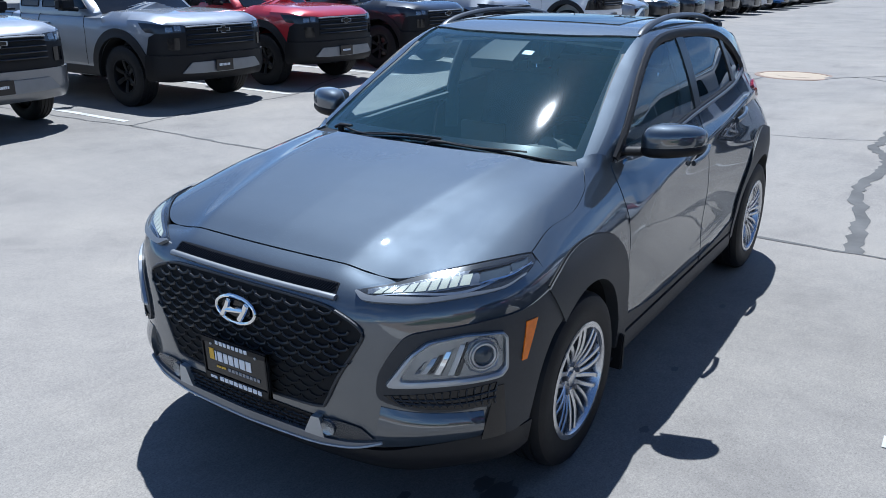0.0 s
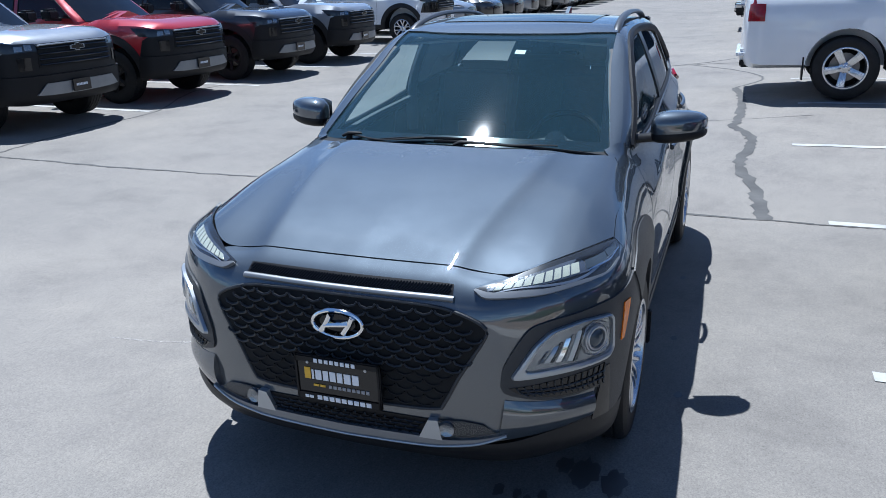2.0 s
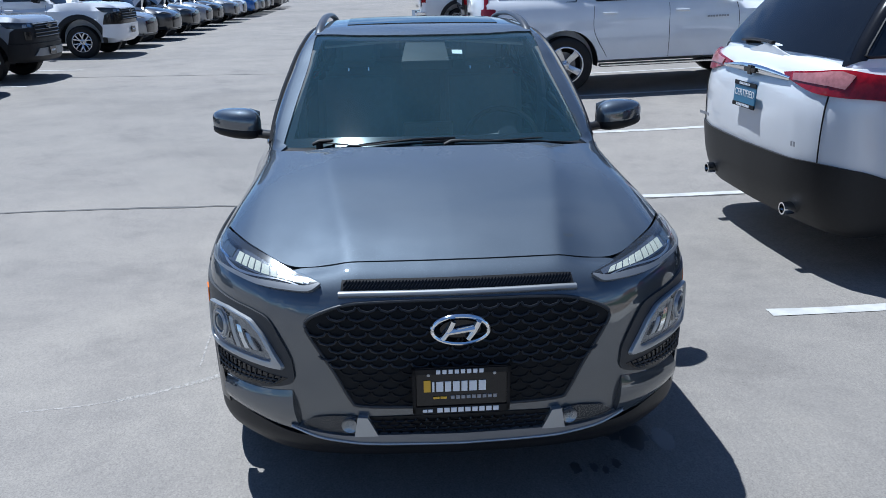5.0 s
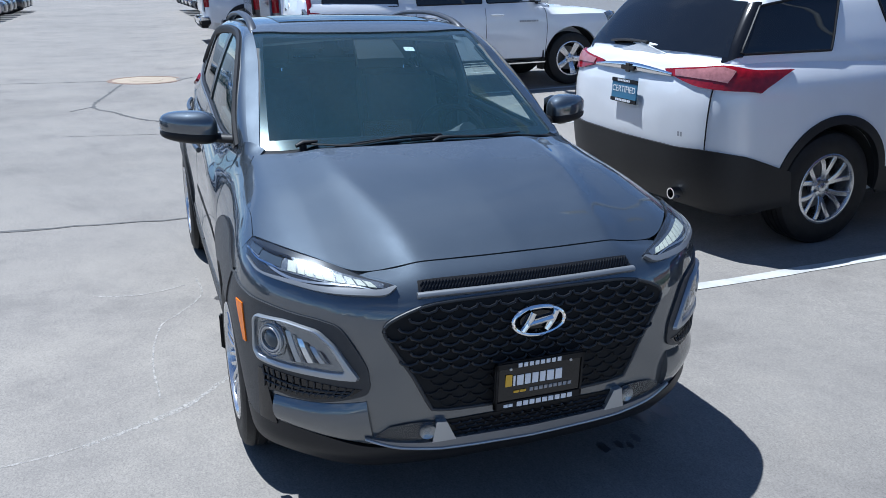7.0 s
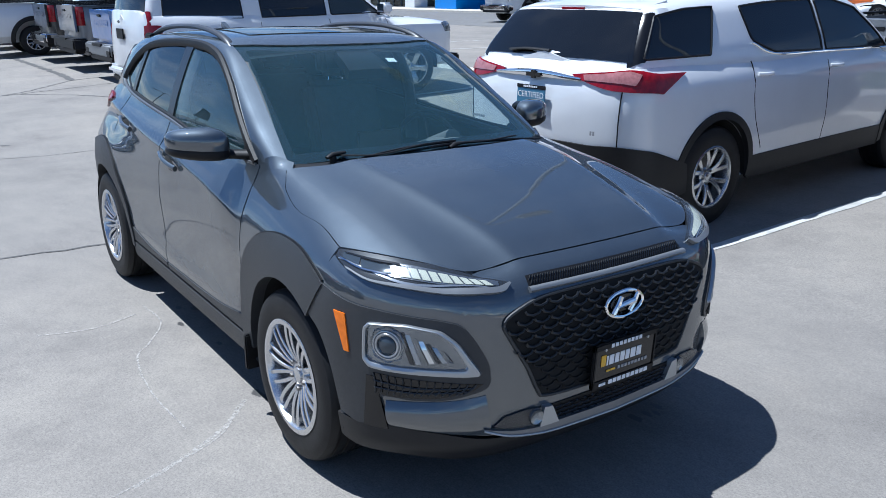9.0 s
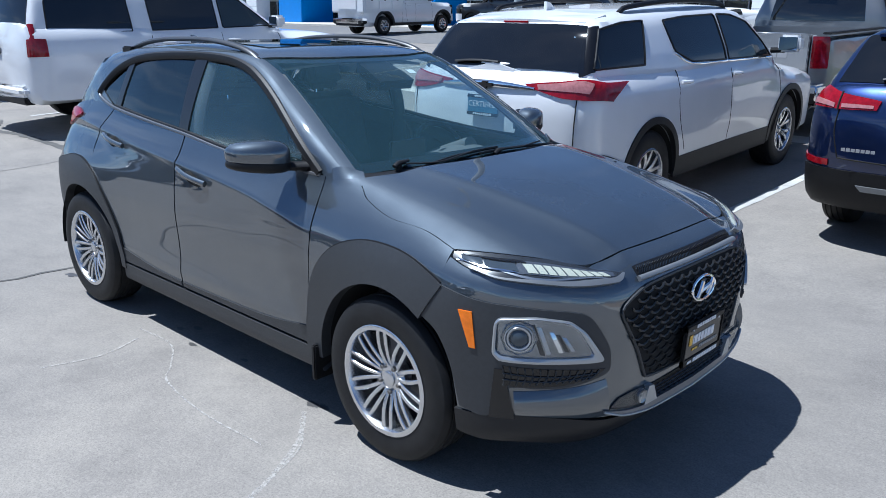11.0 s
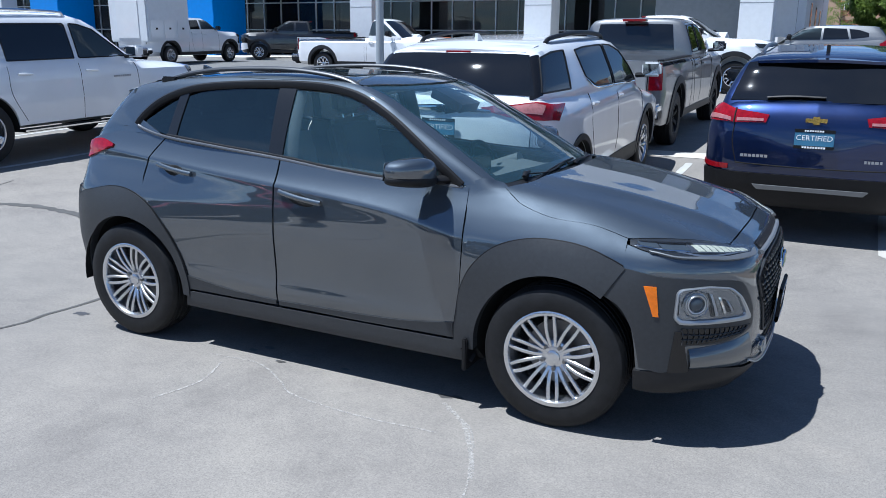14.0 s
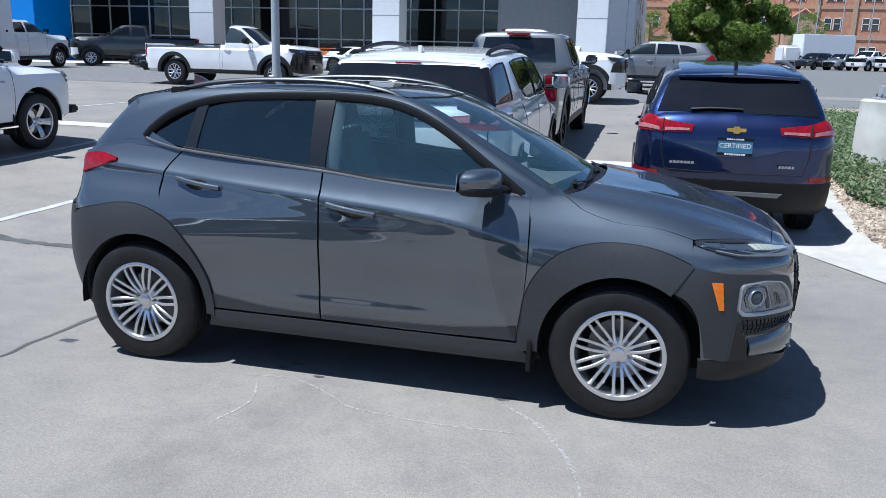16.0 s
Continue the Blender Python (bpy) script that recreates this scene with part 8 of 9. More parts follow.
TALL_MIDSIZE = pickup_spec(0.965, 3.337, 0.405, 1.34, 1.90, 0.92, 1.14, 1.25, 2.05, BLACK_PLASTIC, True, rear_bumper=SKID_SILVER)
PALE_YELLOW = paint("pale_yellow_paint", (0.62, 0.56, 0.26), metal=0.2, rough=0.4)
vehicle("blue_pickup", -12.75, 4.72, 90, "bright blue mid-size pickup with its tailgate to the lane", "pickup truck", TALL_MIDSIZE, BRIGHT_BLUE, KIT_PLAIN, detail=False, group=FAR)
steel_p = vehicle("steel_pickup", -15.70, 4.95, 90, "steel grey pickup with black bumper ends", "pickup truck", dict(FAR_PICKUP, rear_bumper=BLACK_PLASTIC), STEEL_PAINT, KIT_SUV, detail=False, group=FAR)
black_p = vehicle("black_pickup", -18.65, 4.95, 90, "black full-size pickup with chrome bumper", "pickup truck", FAR_PICKUP, BLACK_PAINT, KIT_SUV, detail=False, group=FAR)
white_p = vehicle("plain_white_pickup", -21.75, 3.95, 90, "white full-size pickup standing out of the row", "pickup truck", FAR_PICKUP, WHITE_PAINT, KIT_SUV, detail=False, group=FAR)
vehicle("yellow_pickup", -24.75, 4.6, 90, "pale yellow full-size pickup parked tail out", "pickup truck", FAR_PICKUP, PALE_YELLOW, KIT_SUV, detail=False, group=FAR)
red_p = vehicle("far_red_pickup", -27.7, 4.8, 90, "red full-size pickup parked tail out", "pickup truck", FAR_PICKUP, RED_PAINT, KIT_SUV, detail=False, group=FAR)
for i, k in enumerate((white_p, black_p, steel_p, white_p, red_p, white_p, steel_p, black_p)):
    again(k, -30.65 - 2.95 * i, 4.9, 90, "full-size pickup in the far row")
again(white_p, -2.35, 19.2, 0, "white full-size pickup behind the grey pickup")
again(black_p, -23.6, 31.0, 212, "black pickup on the showroom apron")
for i, k in enumerate((black_s, silver_s, white_p, white_p, silver_s, white_p)):
    again(k, 16.0 + 2.55 * i, 84.0 + 0.4 * i, 230, "vehicle in the far row")
again(white_s, 33.0, 88, 230, "white car in the far row")


def flat_truck():
    """The regular-cab white pickup."""
    return vehicle("regular_cab_pickup", -12.1, 20.2, 0, "white regular-cab pickup with a long bed", "pickup truck", REGULAR, WHITE_PAINT, KIT_SUV, detail=False, group=FAR)


flat_truck()
work = vehicle("work_truck", -25.0, 24.4, 90, "white service truck with a utility box and ladder rack", "truck", FAR_PICKUP, WHITE_PAINT, KIT_SUV, detail=False, group=FAR)
ubox = part("utility_box", box(-3.15, -1.08, 0.95, -0.72, 1.08, 2.75, 0.05), WHITE_PANEL, work, "white utility body")
for i in range(3):
    part("box_door", box(-3.0 + 0.76 * i, -1.10, 1.1, -2.32 + 0.76 * i, -1.078, 1.85, 0.01), WHITE_PAINT, ubox)
    part("box_latch", box(-2.72 + 0.76 * i, -1.115, 1.45, -2.62 + 0.76 * i, -1.098, 1.53), BLACK_PLASTIC, ubox)
part("rear_door", box(-3.175, -0.62, 1.1, -3.148, 0.62, 2.6, 0.01), WHITE_PAINT, ubox)
for y in (-0.9, 0.9):
    part("rack_rail", tube([(-3.2, y, 2.95), (0.7, y, 2.95)], 0.03, 6), SATIN_SILVER, ubox)
    for x in (-3.0, -1.8, -0.8):
        part("rack_post", tube([(x, y, 2.74), (x, y, 2.95)], 0.025, 6), SATIN_SILVER, ubox)
for k in range(7):
    part("ladder_rung", tube([(-2.9 + 0.45 * k, -0.35, 2.98), (-2.9 + 0.45 * k, 0.15, 2.98)], 0.018, 5), SATIN_SILVER, ubox)


def sports_car(name, x, y, turn, mat, label):
    sp = dict(EQUINOX, hw=0.965, wb=2.72, R=0.345, belt=0.86, roof_z=1.20, cowl=0.75, front_x=2.28, rear_x=-2.30, cab_front=1.05, cab_rear=-1.9, floor=0.14, sill=0.24, round=0.12,
              deck=[(-2.4, 0.98), (-1.2, 1.0), (-0.2, 0.88), (0.6, 0.86), (1.4, 0.80), (2.0, 0.66), (2.35, 0.50)], nose=[(0.1, 2.28), (0.3, 2.34), (0.5, 2.28), (0.8, 2.0)], tail=[(0.15, -2.2), (0.5, -2.32), (0.8, -2.33), (1.0, -2.25)],
              roof=[(-2.2, 0.92), (-1.4, 1.06), (-0.6, 1.19), (-0.1, 1.215), (0.2, 1.17), (0.6, 0.99), (1.0, 0.82), (1.2, 0.7)], back=[(0.6, -2.0), (0.9, -1.9), (1.25, -1.0)], screen=[(0.92, 0.86), (0.22, 1.16)],
              panes=[([(0.55, 0.90), (-0.45, 0.91)], [(0.22, 1.09), (-0.2, 1.135), (-0.45, 1.13)], True)], seams=[[(0.75, 0.25), (0.72, 0.85)], [(-0.5, 0.25), (-0.5, 0.88)]], handles=[], extras=[sports_face])
    sp.pop("rear_pane")
    return vehicle(name, x, y, turn, label, "sports car", sp, mat, KIT_PLAIN, cladding=False, detail=False)


def sports_face(car, low, cab, sp, body, both):
    both("headlight", panel(low, [(1.95, 0.72, 0.55), (1.6, 0.90, 0.62)], [(1.9, 0.70, 0.60), (1.5, 0.86, 0.68)], 8, 4, off=0.012, depth=0.02, gap=0), GLOSS_BLACK)
    part("front_intake", panel(low, [(2.3, -0.55, 0.22), (2.33, 0, 0.22), (2.3, 0.55, 0.22)], [(2.3, -0.60, 0.36), (2.33, 0, 0.34), (2.3, 0.60, 0.36)], 16, 4, off=0.01, depth=0.02, gap=0), GLOSS_BLACK, car)
    both("side_intake", panel(low, [(2.15, 0.66, 0.24), (1.9, 0.86, 0.24)], [(2.15, 0.66, 0.42), (1.9, 0.86, 0.44)], 8, 4, off=0.01, depth=0.02, gap=0), GLOSS_BLACK)
    part("rear_wing", box(-2.35, -0.85, 1.08, -2.05, 0.85, 1.12, 0.01), body, car)


sports_car("orange_sports_car", -16.2, 32.3, 232, ORANGE_PAINT, "bright orange low sports car on the apron")
sports_car("white_sports_car", -12.9, 32.3, 232, WHITE_PAINT, "white low sports car on the apron")
sports_car("dark_sports_car", -21.5, 31.6, 232, BLACK_PAINT, "black low sports car on the apron")

# ---------------------------------------------------------------- showroom
GZ = float(ground_z(0, 33.0))


def showroom():
    b = thing("showroom", -20, 36, 0, "white and glass car showroom with a blue entrance portal", "building", z=0.0)
    inv = b.matrix_basis.inverted()

    def add(name, vf, mat, label="", owner=b):
        return part(name, vf, mat, owner, label, at=inv if owner is b else None)

    add("roof_fascia", box(-75, 33.2, GZ + 7.4, 0.4, 40, GZ + 9.0, 0.02), WHITE_PANEL)
    add("soffit", box(-75, 33.4, GZ + 7.1, 0.2, 38.2, GZ + 7.36), GREY_PANEL)
    # inner wall, floor and ceiling are coloured dark for the indoor shade
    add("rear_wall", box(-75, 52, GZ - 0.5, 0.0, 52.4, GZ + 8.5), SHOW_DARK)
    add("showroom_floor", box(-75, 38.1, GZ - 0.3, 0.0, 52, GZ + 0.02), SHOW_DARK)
    add("upper_wall", box(-75, 38.02, GZ + 6.4, 0.0, 38.4, GZ + 7.4), GREY_PANEL)
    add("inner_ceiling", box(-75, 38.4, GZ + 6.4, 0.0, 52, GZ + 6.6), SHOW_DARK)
    add("side_wall", box(-0.35, 36.6, GZ - 0.5, 0.0, 60, GZ + 8.6), WHITE_PANEL)
    add("return_wall", box(-2.4, 36.3, GZ - 0.5, -0.36, 36.6, GZ + 8.0), WHITE_PANEL)
    add("recess_wall", box(-6.6, 36.3, GZ - 0.5, -2.4, 36.6, GZ + 7.2), GREY_PANEL, "dark grey recessed wall")
    for i, x in enumerate((-1.75, -11.5, -21.35, -50.6, -60.4)):
        col = add("column", box(x - 0.68, 33.5, GZ - 0.4, x + 0.68, 34.7, GZ + 7.2, 0.02), WHITE_PANEL, "white clad column")
        for z in (1.15, 2.7, 4.25, 5.8):
            part("column_joint", box(x - 0.685, 33.494, GZ + z, x + 0.685, 33.502, GZ + z + 0.025), GREY_PANEL, col)
    for x in (-31.9, -44.6):
        add("portal_leg", box(x - 1.3, 32.6, GZ - 0.4, x + 1.3, 35.4, GZ + 9.5, 0.03), BLUE_PANEL, "bright blue portal leg")
    add("portal_head", box(-45.9, 32.6, GZ + 8.2, -30.6, 35.4, GZ + 10.2, 0.03), BLUE_PANEL)
    pane = mesh_of("pane", box(-0.6, -0.008, -0.78, 0.6, 0.008, 0.78), SHOW_GLASS)
    for i in range(47):
        x = -64.0 + 1.31 * i
        if -6.7 < x < -0.4 or x > -0.4:
            continue
        add("mullion", box(x - 0.03, 37.90, GZ, x + 0.03, 38.04, GZ + 6.4), MULLION)
        for k in range(4):
            part("pane", pane, None, b, at=inv @ pose(x + 0.655, 37.99, GZ + 0.81 + 1.6 * k) @ Matrix.Diagonal((1.04, 1, 1, 1)))
    for z in (0.0, 1.6, 3.2, 4.8, 6.34):
        add("transom", box(-64, 37.89, GZ + z, -6.6, 38.045, GZ + z + 0.06), MULLION)
    for x in (-14.6, -18.0, -26.5, -40.0):
        add("inner_column", box(x - 0.25, 38.6, GZ, x + 0.25, 39.1, GZ + 6.4), WHITE_PANEL)
    add("poster", box(-18.6, 38.12, GZ + 1.7, -17.2, 38.15, GZ + 2.7), LABEL_RED, "red window poster")
    add("poster_foot", box(-18.6, 38.10, GZ + 1.5, -17.2, 38.13, GZ + 1.68), LABEL_WHITE)
    rnd = random.Random(4)
    for i in range(9):
        x = -60 + 6.1 * i
        d = add("display_car", box(x, 41 + rnd.random() * 4, GZ + 0.2, x + 4.3, 43.2 + rnd.random() * 3, GZ + 1.35, 0.3, 3), (STEEL_PAINT, WHITE_PAINT, BLACK_PAINT)[i % 3], "car on show behind the glass")
    for i in range(14):
        add("ceiling_lamp", box(-58 + 3.6 * i, 43, GZ + 6.30, -57.7 + 3.6 * i, 43.3, GZ + 6.36), LED_WHITE, "small bright ceiling lamp")
    for k in range(3):
        for j in range(3):
            w = add("side_window", box(0.002, 40 + 4.5 * j, GZ + 1.6 + 2.2 * k, 0.02, 41.1 + 4.5 * j, GZ + 3.0 + 2.2 * k), DARK_GLASS)


showroom()
apron = [(-75, 30.2), (2.6, 30.2)]
v = [(x, y, float(ground_z(x, y)) + h) for y, h in ((29.6, -0.05), (29.6, 0.11), (38.2, 0.11), (38.2, -0.05)) for x in (-80, 0.2)]
tagged(part("showroom_apron", (np.array(v), [(0, 1, 3, 2), (2, 3, 5, 4), (4, 5, 7, 6)]), SIDEWALK, smooth=False), "pale concrete apron with a kerb along the showroom", "pavement", kind="structure")

# ---------------------------------------------------------------- island with kerb, gravel and shrubs
def island():
    edge = along([(60, 2.0, 0), (12.0, 2.1, 0), (6.0, 2.12, 0), (4.6, 2.25, 0), (3.75, 2.62, 0), (3.33, 3.25, 0), (3.22, 4.0, 0), (3.30, 5.0, 0), (3.42, 7.0, 0), (3.55, 10.0, 0), (3.70, 16.5, 0), (4.2, 18.2, 0), (6.0, 19.0, 0), (60, 19.3, 0)], 110)
    t = np.gradient(edge, axis=0)
    t /= np.linalg.norm(t, axis=1, keepdims=True)
    inw = np.stack([t[:, 1], -t[:, 0], 0 * t[:, 0]], 1)
    rows = []
    for d, h in ((-0.55, 0.004), (-0.05, 0.012), (0.0, 0.025), (0.04, 0.070), (0.07, 0.088), (0.20, 0.094), (0.21, 0.05)):
        p = edge + inw * d
        p[:, 2] = ground_z(p[:, 0], p[:, 1]) + h
        rows.append(p)
    g = np.stack(rows, 1)
    nu, nv = g.shape[:2]
    f = [(i * nv + j, i * nv + j + 1, (i + 1) * nv + j + 1, (i + 1) * nv + j) for i in range(nu - 1) for j in range(nv - 1)]
    tagged(part("kerb", (g.reshape(-1, 3), [tuple(reversed(q)) for q in f]), CONCRETE, angle=50), "pale concrete kerb and gutter round the planted island", "kerb", kind="structure")
    inner = edge + inw * 0.20
    n = len(inner)
    far = inner.copy()
    far[:, 0] = 60.5
    bed = np.stack([inner * (1 - s) + far * s for s in np.linspace(0, 1, 12) ** 2.0], 1)
    bed[..., 2] = ground_z(bed[..., 0], bed[..., 1]) + 0.085
    m = bed.shape[1]
    f = [(i * m + j, (i + 1) * m + j, (i + 1) * m + j + 1, i * m + j + 1) for i in range(n - 1) for j in range(m - 1)]
    tagged(part("gravel_bed", (bed.reshape(-1, 3), f), GRAVEL_BASE), "tan gravel bed of the island", "gravel", kind="structure")
    rnd = np.random.default_rng(7)
    vs, fs = [], []
    base = np.array([(1, 0, 0), (-1, 0, 0), (0, 1, 0), (0, -1, 0), (0, 0, 1), (0, 0, -1)], float)
    tri = [(0, 2, 4), (2, 1, 4), (1, 3, 4), (3, 0, 4), (2, 0, 5), (1, 2, 5), (3, 1, 5), (0, 3, 5)]
    for _ in range(9000):
        y = rnd.uniform(2.5, 9.5)
        x0 = np.interp(y, [2.2, 2.62, 3.25, 4.0, 5.0, 7.0, 10.0], [4.6, 3.75, 3.33, 3.22, 3.3, 3.42, 3.55]) + 0.2
        x = x0 + abs(rnd.normal(0, 1.1))
        r = rnd.uniform(0.012, 0.034)
        k = len(vs) * 6
        vs.append(base * (r * rnd.uniform(0.7, 1.3, 3)) @ np.array(Euler(rnd.uniform(0, 6, 3)).to_matrix()) + (x, y, float(ground_z(x, y)) + 0.09))
        fs += [(a + k, b + k, c + k) for a, b, c in tri]
    tagged(part("gravel", (np.vstack(vs), fs), STONES, smooth=False), "loose tan and brown gravel stones", "gravel", kind="stuff")
    vs, fs = [], []
    for _ in range(46000):
        y = 4.4 + 13.4 * rnd.random() ** 1.3
        x = 3.58 + 0.02 * y + (rnd.random() ** 1.4) * 6.5
        lump = 0.10 + 0.10 * noise.noise((x * 1.6, y * 1.6, 0)) + 0.08 * noise.noise((x * 5, y * 5, 3))
        if lump < 0.02 or y < 6.1 - 2.4 * min(x - 3.5, 0.7) + 0.35 * noise.noise((x * 2, 1.0, 5.0)):
            continue
        z = float(ground_z(x, y)) + 0.08 + max(0.02, lump) * rnd.uniform(0.4, 1.5)
        s = rnd.uniform(0.018, 0.042)
        q = np.array([(-s, 0, 0), (0, -s * 0.5, 0), (s, 0, 0), (0, s * 0.5, 0)]) @ np.array(Euler((rnd.uniform(-0.9, 0.9), rnd.uniform(-0.9, 0.9), rnd.uniform(0, 6.3))).to_matrix()).T + (x, y, z)
        k = len(vs) * 4
        vs.append(q)
        fs.append((k, k + 1, k + 2, k + 3))
    tagged(part("ground_cover", (np.vstack(vs), fs), SHRUB, smooth=False), "low spreading green juniper ground cover", "shrubs", kind="stuff")
    g = np.array([[(x, y, float(ground_z(x, y)) + 0.10 + 0.05 * noise.noise((x * 1.6, y * 1.6, 0))) for y in np.linspace(max(5.0, 6.5 - 2.2 * (x - 3.5)), 17.8, 40)] for x in np.linspace(3.72, 10.5, 30)])
    f = [(i * 40 + j, (i + 1) * 40 + j, (i + 1) * 40 + j + 1, i * 40 + j + 1) for i in range(29) for j in range(39)]
    tagged(part("shrub_mat", (g.reshape(-1, 3), f), SHRUB), "dense dark stems under the ground cover", "shrubs", kind="stuff")


island()


def lamp_post(x, y, pedestal, height=8.5):
    z = float(ground_z(x, y))
    p = thing("lamp_post", x, y, 0, "tall grey steel lamp post" + (" on a concrete pedestal" if pedestal else " in the car park"), "lamp post", "lamp posts")
    top = 0.06
    if pedestal:
        part("pedestal", moved(lathe([(0.0, 1.05), (0.35, 1.05), (0.385, 1.02), (0.39, 0.80), (0.40, 0.78), (0.42, -0.2)], 32), pose(0, 0, 0, 90, 0, 0)), PED, p, "round pale concrete pedestal")
        top = 1.05
    part("base_plate", box(-0.20, -0.20, top, 0.20, 0.20, top + 0.03, 0.005), POLE_PAINT, p)
    part("base_cover", box(-0.14, -0.14, top + 0.03, 0.14, 0.14, top + 0.20, 0.02), POLE_PAINT, p)
    for a in (-0.15, 0.15):
        for c in (-0.15, 0.15):
            part("anchor_bolt", tube([(a, c, top), (a, c, top + 0.08)], 0.014, 6), BRAKE, p)
    part("shaft", tube([(0, 0, top + 0.1), (0, 0, height / 2), (0, 0, height)], [0.065, 0.058, 0.05], 14), POLE_PAINT, p)
    arm = part("arm", tube([(0, -0.9, height), (0, 0.9, height)], 0.04, 8), POLE_PAINT, p)
    for s in (-1, 1):
        part("lamp_head", box(-0.2, s * 1.1 - 0.35, height - 0.05, 0.2, s * 1.1 + 0.35, height + 0.08, 0.03), POLE_PAINT, p)


lamp_post(-4.3, 7.0, False)
lamp_post(4.66, 8.62, True)
for far_x in (15.7, 17.6, 20.2, 23.1):
    lamp_post(far_x, 95.0, False, 12.5)
for far_x, far_y in ((-98.0, -20.0), (-76.0, -23.6), (-58.0, -21.7), (-73.0, -33.0)):
    lamp_post(far_x, far_y, False)


# the raised sign that the side windows mirror
def raised_sign(x, y):
    g = thing("raised_sign", x, y, 18, "dark raised sign board on two steel legs", "sign")
    # the board's dark grey holds the shade of its unlit back
    part("board", box(-0.12, -1.25, 7.0, 0.12, 1.25, 10.6, 0.03), GREY_PANEL, g, "sign panel with its shade in the grey")
    part("board_frame", joined(box(-0.15, -1.32, 10.58, 0.15, 1.32, 10.68), box(-0.15, -1.32, 6.92, 0.15, 1.32, 7.02), box(-0.15, -1.33, 6.92, 0.15, -1.24, 10.68), box(-0.15, 1.24, 6.92, 0.15, 1.33, 10.68)), BLACK_PLASTIC, g)
    for s in (-1, 1):
        part("leg", tube([(0, s * 0.7, 0.0), (0, s * 0.7, 7.1)], 0.12, 12), POLE_PAINT, g)
    part("brace", tube([(0, -0.7, 3.6), (0, 0.7, 3.6)], 0.06, 8), POLE_PAINT, g)


raised_sign(-93.5, -35.3)


# ---------------------------------------------------------------- far hills all round the valley
def hills():
    n = 240
    a = np.linspace(0, 2 * np.pi, n, endpoint=False)
    h = np.array([26 + 30 * noise.noise((3 * math.cos(t), 3 * math.sin(t), 2.0)) + 14 * noise.noise((11 * math.cos(t), 11 * math.sin(t), 7.0)) for t in a])
    ring = [np.stack([r * np.cos(a), r * np.sin(a), z], 1) for r, z in ((880, np.full(n, -6.0)), (940, h * 0.45), (1040, h * 0.8), (1150, np.maximum(h, 6) * 1.25), (1400, np.full(n, -10.0)))]
    f = [(k * n + i, k * n + (i + 1) % n, (k + 1) * n + (i + 1) % n, (k + 1) * n + i) for k in range(4) for i in range(n)]
    tagged(part("hills_backdrop", (np.vstack(ring), f), HILLS), "hazy blue-grey hills round the valley", "hills", kind="structure")


hills()


# ---------------------------------------------------------------- trees and the brick building behind
def tree(x, y, width, base, height, n, seed, label):
    rnd = np.random.default_rng(seed)
    z0 = float(ground_z(x, y))
    t = thing("tree", x, y, 0, label, "tree", "trees")
    limbs = [tube([(0, 0, -0.1), (0.05, 0, base * 0.7), (0.0, 0.05, base + 0.35 * (height - base))], [0.14, 0.11, 0.06], 10)]
    for i in range(9):
        a = i * 2.4
        h = base * 0.7 + (height - base) * 0.07 * i
        limbs.append(tube([(0, 0, h), (width * 0.18 * math.cos(a), width * 0.18 * math.sin(a), h + 0.5), (width * 0.36 * math.cos(a), width * 0.36 * math.sin(a), h + 1.0)], [0.05, 0.035, 0.015], 6))
    part("trunk", joined(*limbs), BARK, t)
    vs, fs = [], []
    clumps = []
    for _ in range(110):
        u = rnd.random()
        h = base + (height - base) * u
        r = width / 2 * (math.sin(math.pi * (0.14 + 0.80 * u)) ** 0.8) * math.sqrt(rnd.uniform(0.15, 1.0)) * rnd.uniform(0.85, 1.12)
        a = rnd.uniform(0, 6.28)
        clumps.append((r * math.cos(a), r * math.sin(a), h, rnd.uniform(0.35, 0.75) * width / 6))
    for i in range(n):
        cx, cy, cz, cr = clumps[i % 110]
        d = rnd.normal(0, 1, 3)
        d *= cr * rnd.uniform(0.5, 1.0) / np.linalg.norm(d)
        s = rnd.uniform(0.07, 0.13) * width / 6
        q = np.array([(-s, 0, 0), (0, -s * 0.45, 0.02), (s, 0, 0), (0, s * 0.45, 0.02)]) @ np.array(Euler(rnd.uniform(0, 6.3, 3)).to_matrix()).T + (cx + d[0], cy + d[1], cz + d[2] * 0.8)
        k = len(vs) * 4
        vs.append(q)
        fs.append((k, k + 1, k + 2, k + 3))
    part("crown", (np.vstack(vs), fs), LEAVES, t, "dense green leaves", smooth=False)


tree(4.7, 45.0, 6.4, 0.8, 6.3, 62000, 1, "broad green deciduous tree behind the lot")
tree(0.1, 96.0, 4.4, 1.2, 5.9, 4500, 2, "small round green tree")
tree(17.4, 98.0, 4.8, 1.2, 6.0, 4500, 3, "small green tree by the brick building")


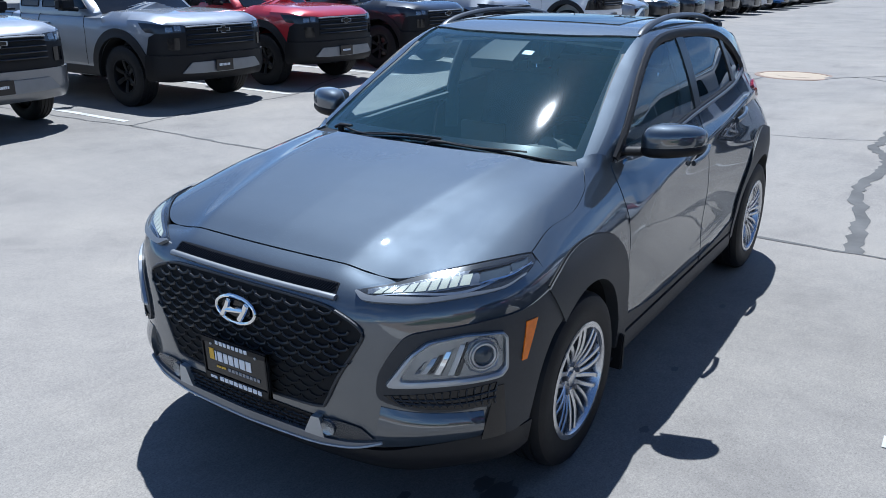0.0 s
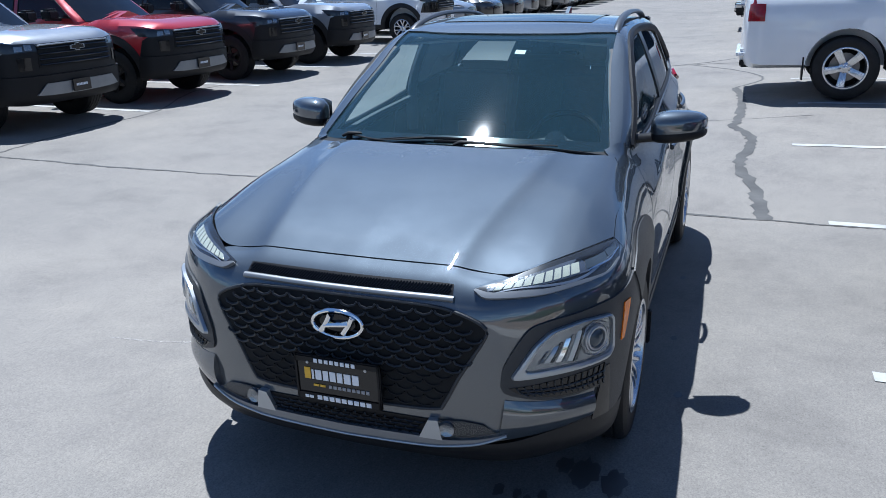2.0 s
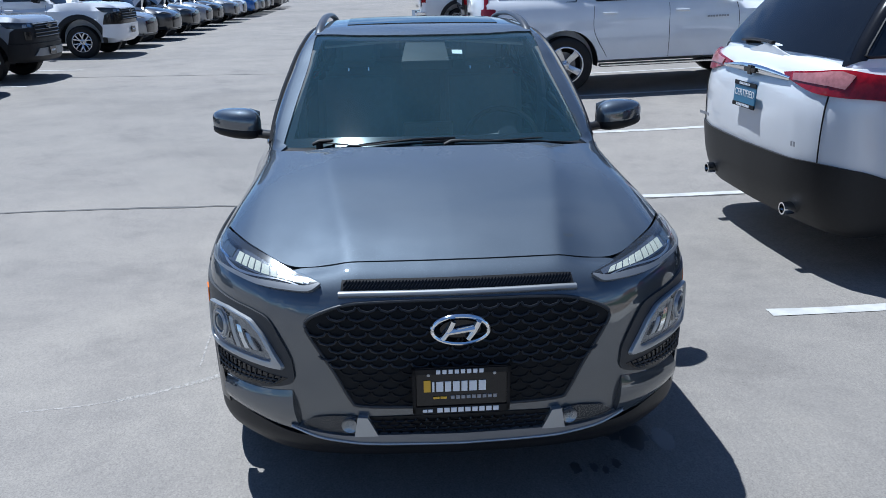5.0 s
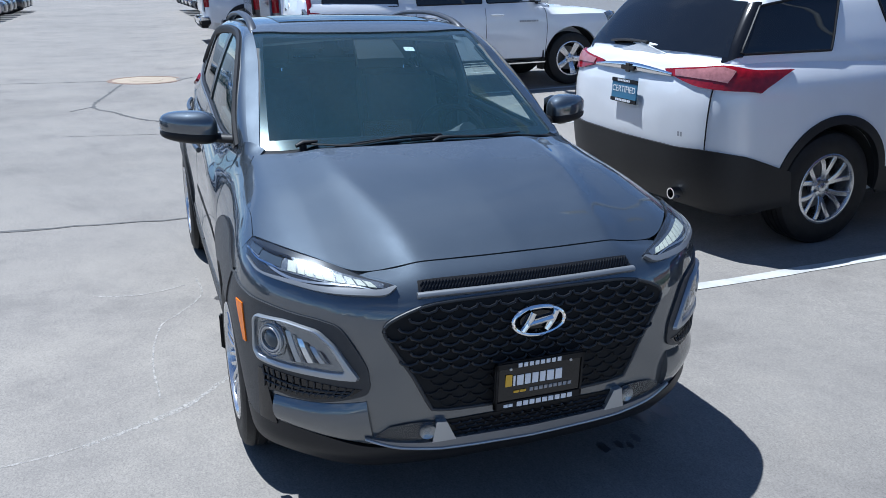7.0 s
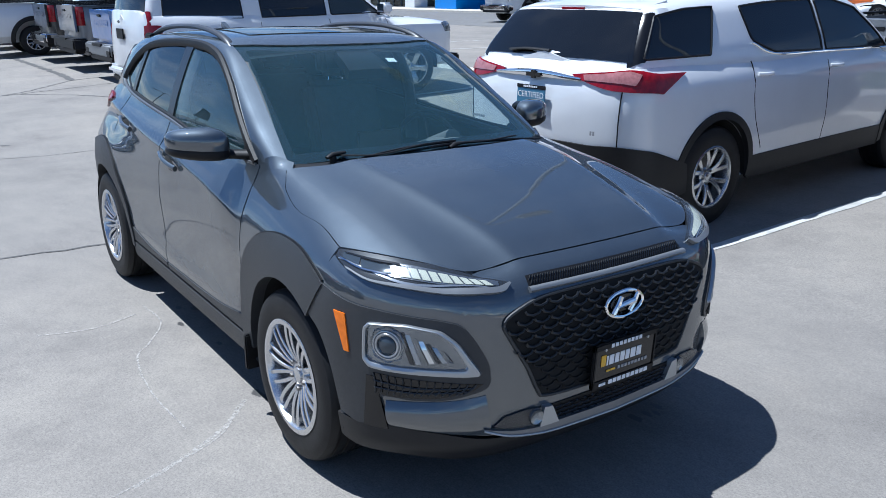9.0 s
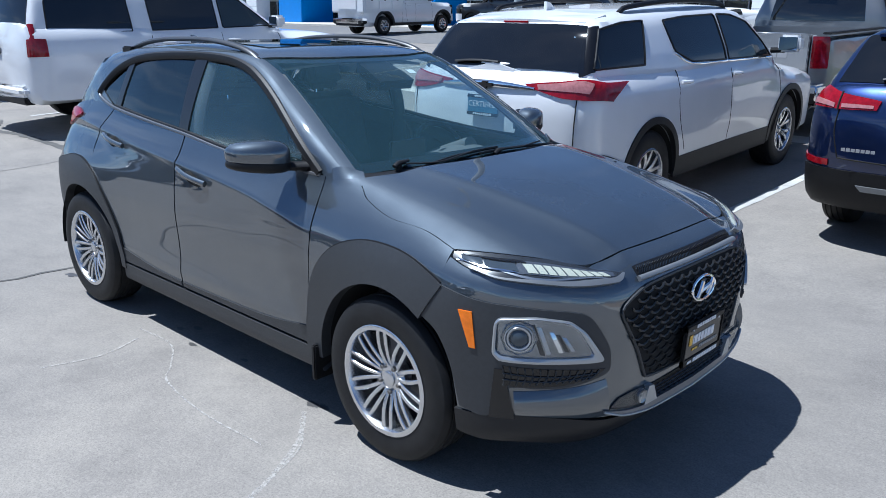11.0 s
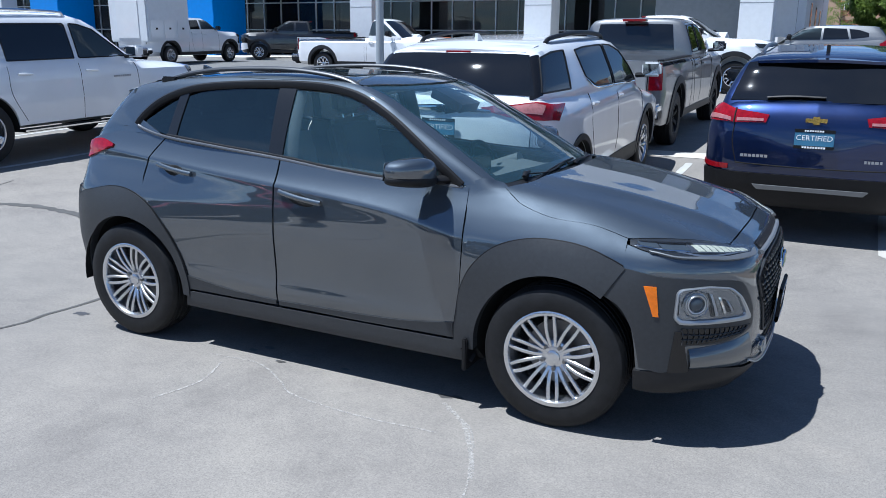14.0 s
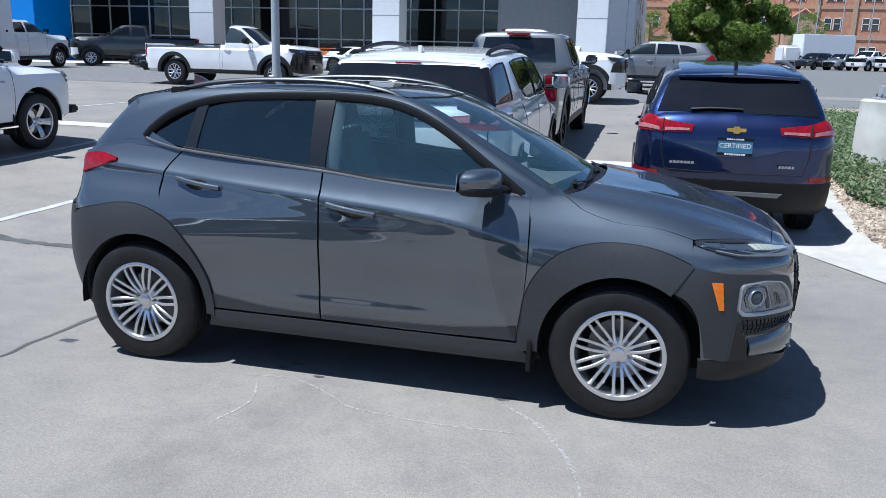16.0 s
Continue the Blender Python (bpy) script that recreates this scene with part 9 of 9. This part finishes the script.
def brick_building():
    z = float(ground_z(0, 125.0)) - 0.5
    b = thing("brick_building", 30, 125, 0, "red and tan brick institutional building", "building", z=0.0)
    inv = b.matrix_basis.inverted()

    def add(name, vf, mat, label=""):
        return part(name, vf, mat, b, label, at=inv)

    add("wall", box(-14, 125, z, 90, 150, z + 13), BRICK, "red brick wall")
    add("stone_band", box(-14, 124.9, z + 4.4, 90, 125.05, z + 4.9), BRICK_PALE)
    add("upper_band", box(-14, 124.9, z + 8.6, 90, 125.05, z + 9.0), BRICK_PALE)
    add("parapet", box(-14.1, 124.8, z + 12.6, 90.1, 150.1, z + 13.2), BRICK_PALE)
    for i in range(20):
        x = -10.5 + 5.0 * i
        add("pier", box(x - 2.5, 124.75, z, x - 1.9, 125.05, z + 12.6), BRICK_PALE)
        for k in range(3):
            for d in (-0.62, 0.62):
                zb = z + 1.9 + 3.9 * k
                w = add("window", box(x + d - 0.44, 124.93, zb, x + d + 0.44, 125.02, zb + 1.5), DARK_GLASS)
                part("window_frame", joined(box(x + d - 0.52, 124.90, zb - 0.06, x + d - 0.42, 124.99, zb + 1.56), box(x + d + 0.42, 124.90, zb - 0.06, x + d + 0.52, 124.99, zb + 1.56),
                                            box(x + d - 0.52, 124.90, zb + 0.72, x + d + 0.52, 124.97, zb + 0.79), box(x + d - 0.52, 124.90, zb + 1.48, x + d + 0.52, 124.99, zb + 1.58)), LABEL_WHITE, w)
    for x in (-3.1, 20.2, 44.0):
        g = [(x - 2.4, z + 6.6), (x, z + 8.2), (x + 2.4, z + 6.6), (x + 2.4, z), (x - 2.4, z)]
        add("gable", slab(g, 121.5, 125.0), BRICK_PALE)
        add("gable_trim", tube([(x - 2.6, 121.45, z + 6.5), (x, 121.45, z + 8.3), (x + 2.6, 121.45, z + 6.5)], 0.20, 6), BRICK)


brick_building()
van = thing("box_truck", 16.9, 92, 200, "white box truck with blank lettering bars", "truck", FAR)
part("cargo_box", box(-4.2, -1.2, 1.0, 1.6, 1.2, 3.6, 0.05), WHITE_PANEL, van)
part("cab", box(1.7, -1.05, 0.6, 3.6, 1.05, 2.4, 0.25, 3), WHITE_PAINT, van)
part("lettering_bars", bars(-3.4, 2.2, [0.35, 0.35, 0.35, 0.1, 0.35, 0.35, 0.35, 0.35, 0.35], 0.6, 0.12, -1.205, 0.01), LABEL_GREY, van)
for x in (-2.6, 2.6):
    for s in (1, -1):
        KIT_PLAIN.fit(van, x, s * 1.1, 0.2, False)

g = np.array([[(x, y, float(ground_z(x, y)) + 0.006) for y in np.linspace(19.4, 29.6, 14)] for x in np.linspace(-90, 3.6, 30)])
f = [(i * 14 + j, (i + 1) * 14 + j, (i + 1) * 14 + j + 1, i * 14 + j + 1) for i in range(29) for j in range(13)]
tagged(part("lane_asphalt", (g.reshape(-1, 3), f), ASPHALT), "darker worn asphalt lane before the showroom", "road", kind="structure")
g = np.array([[(x, y, float(ground_z(x, y)) + 0.006) for y in np.linspace(19.6, 122, 40)] for x in np.linspace(3.6, 90, 20)])
f = [(i * 40 + j, (i + 1) * 40 + j, (i + 1) * 40 + j + 1, i * 40 + j + 1) for i in range(19) for j in range(39)]
tagged(part("far_asphalt", (g.reshape(-1, 3), f), ASPHALT), "dark asphalt of the far car park", "road", kind="structure")
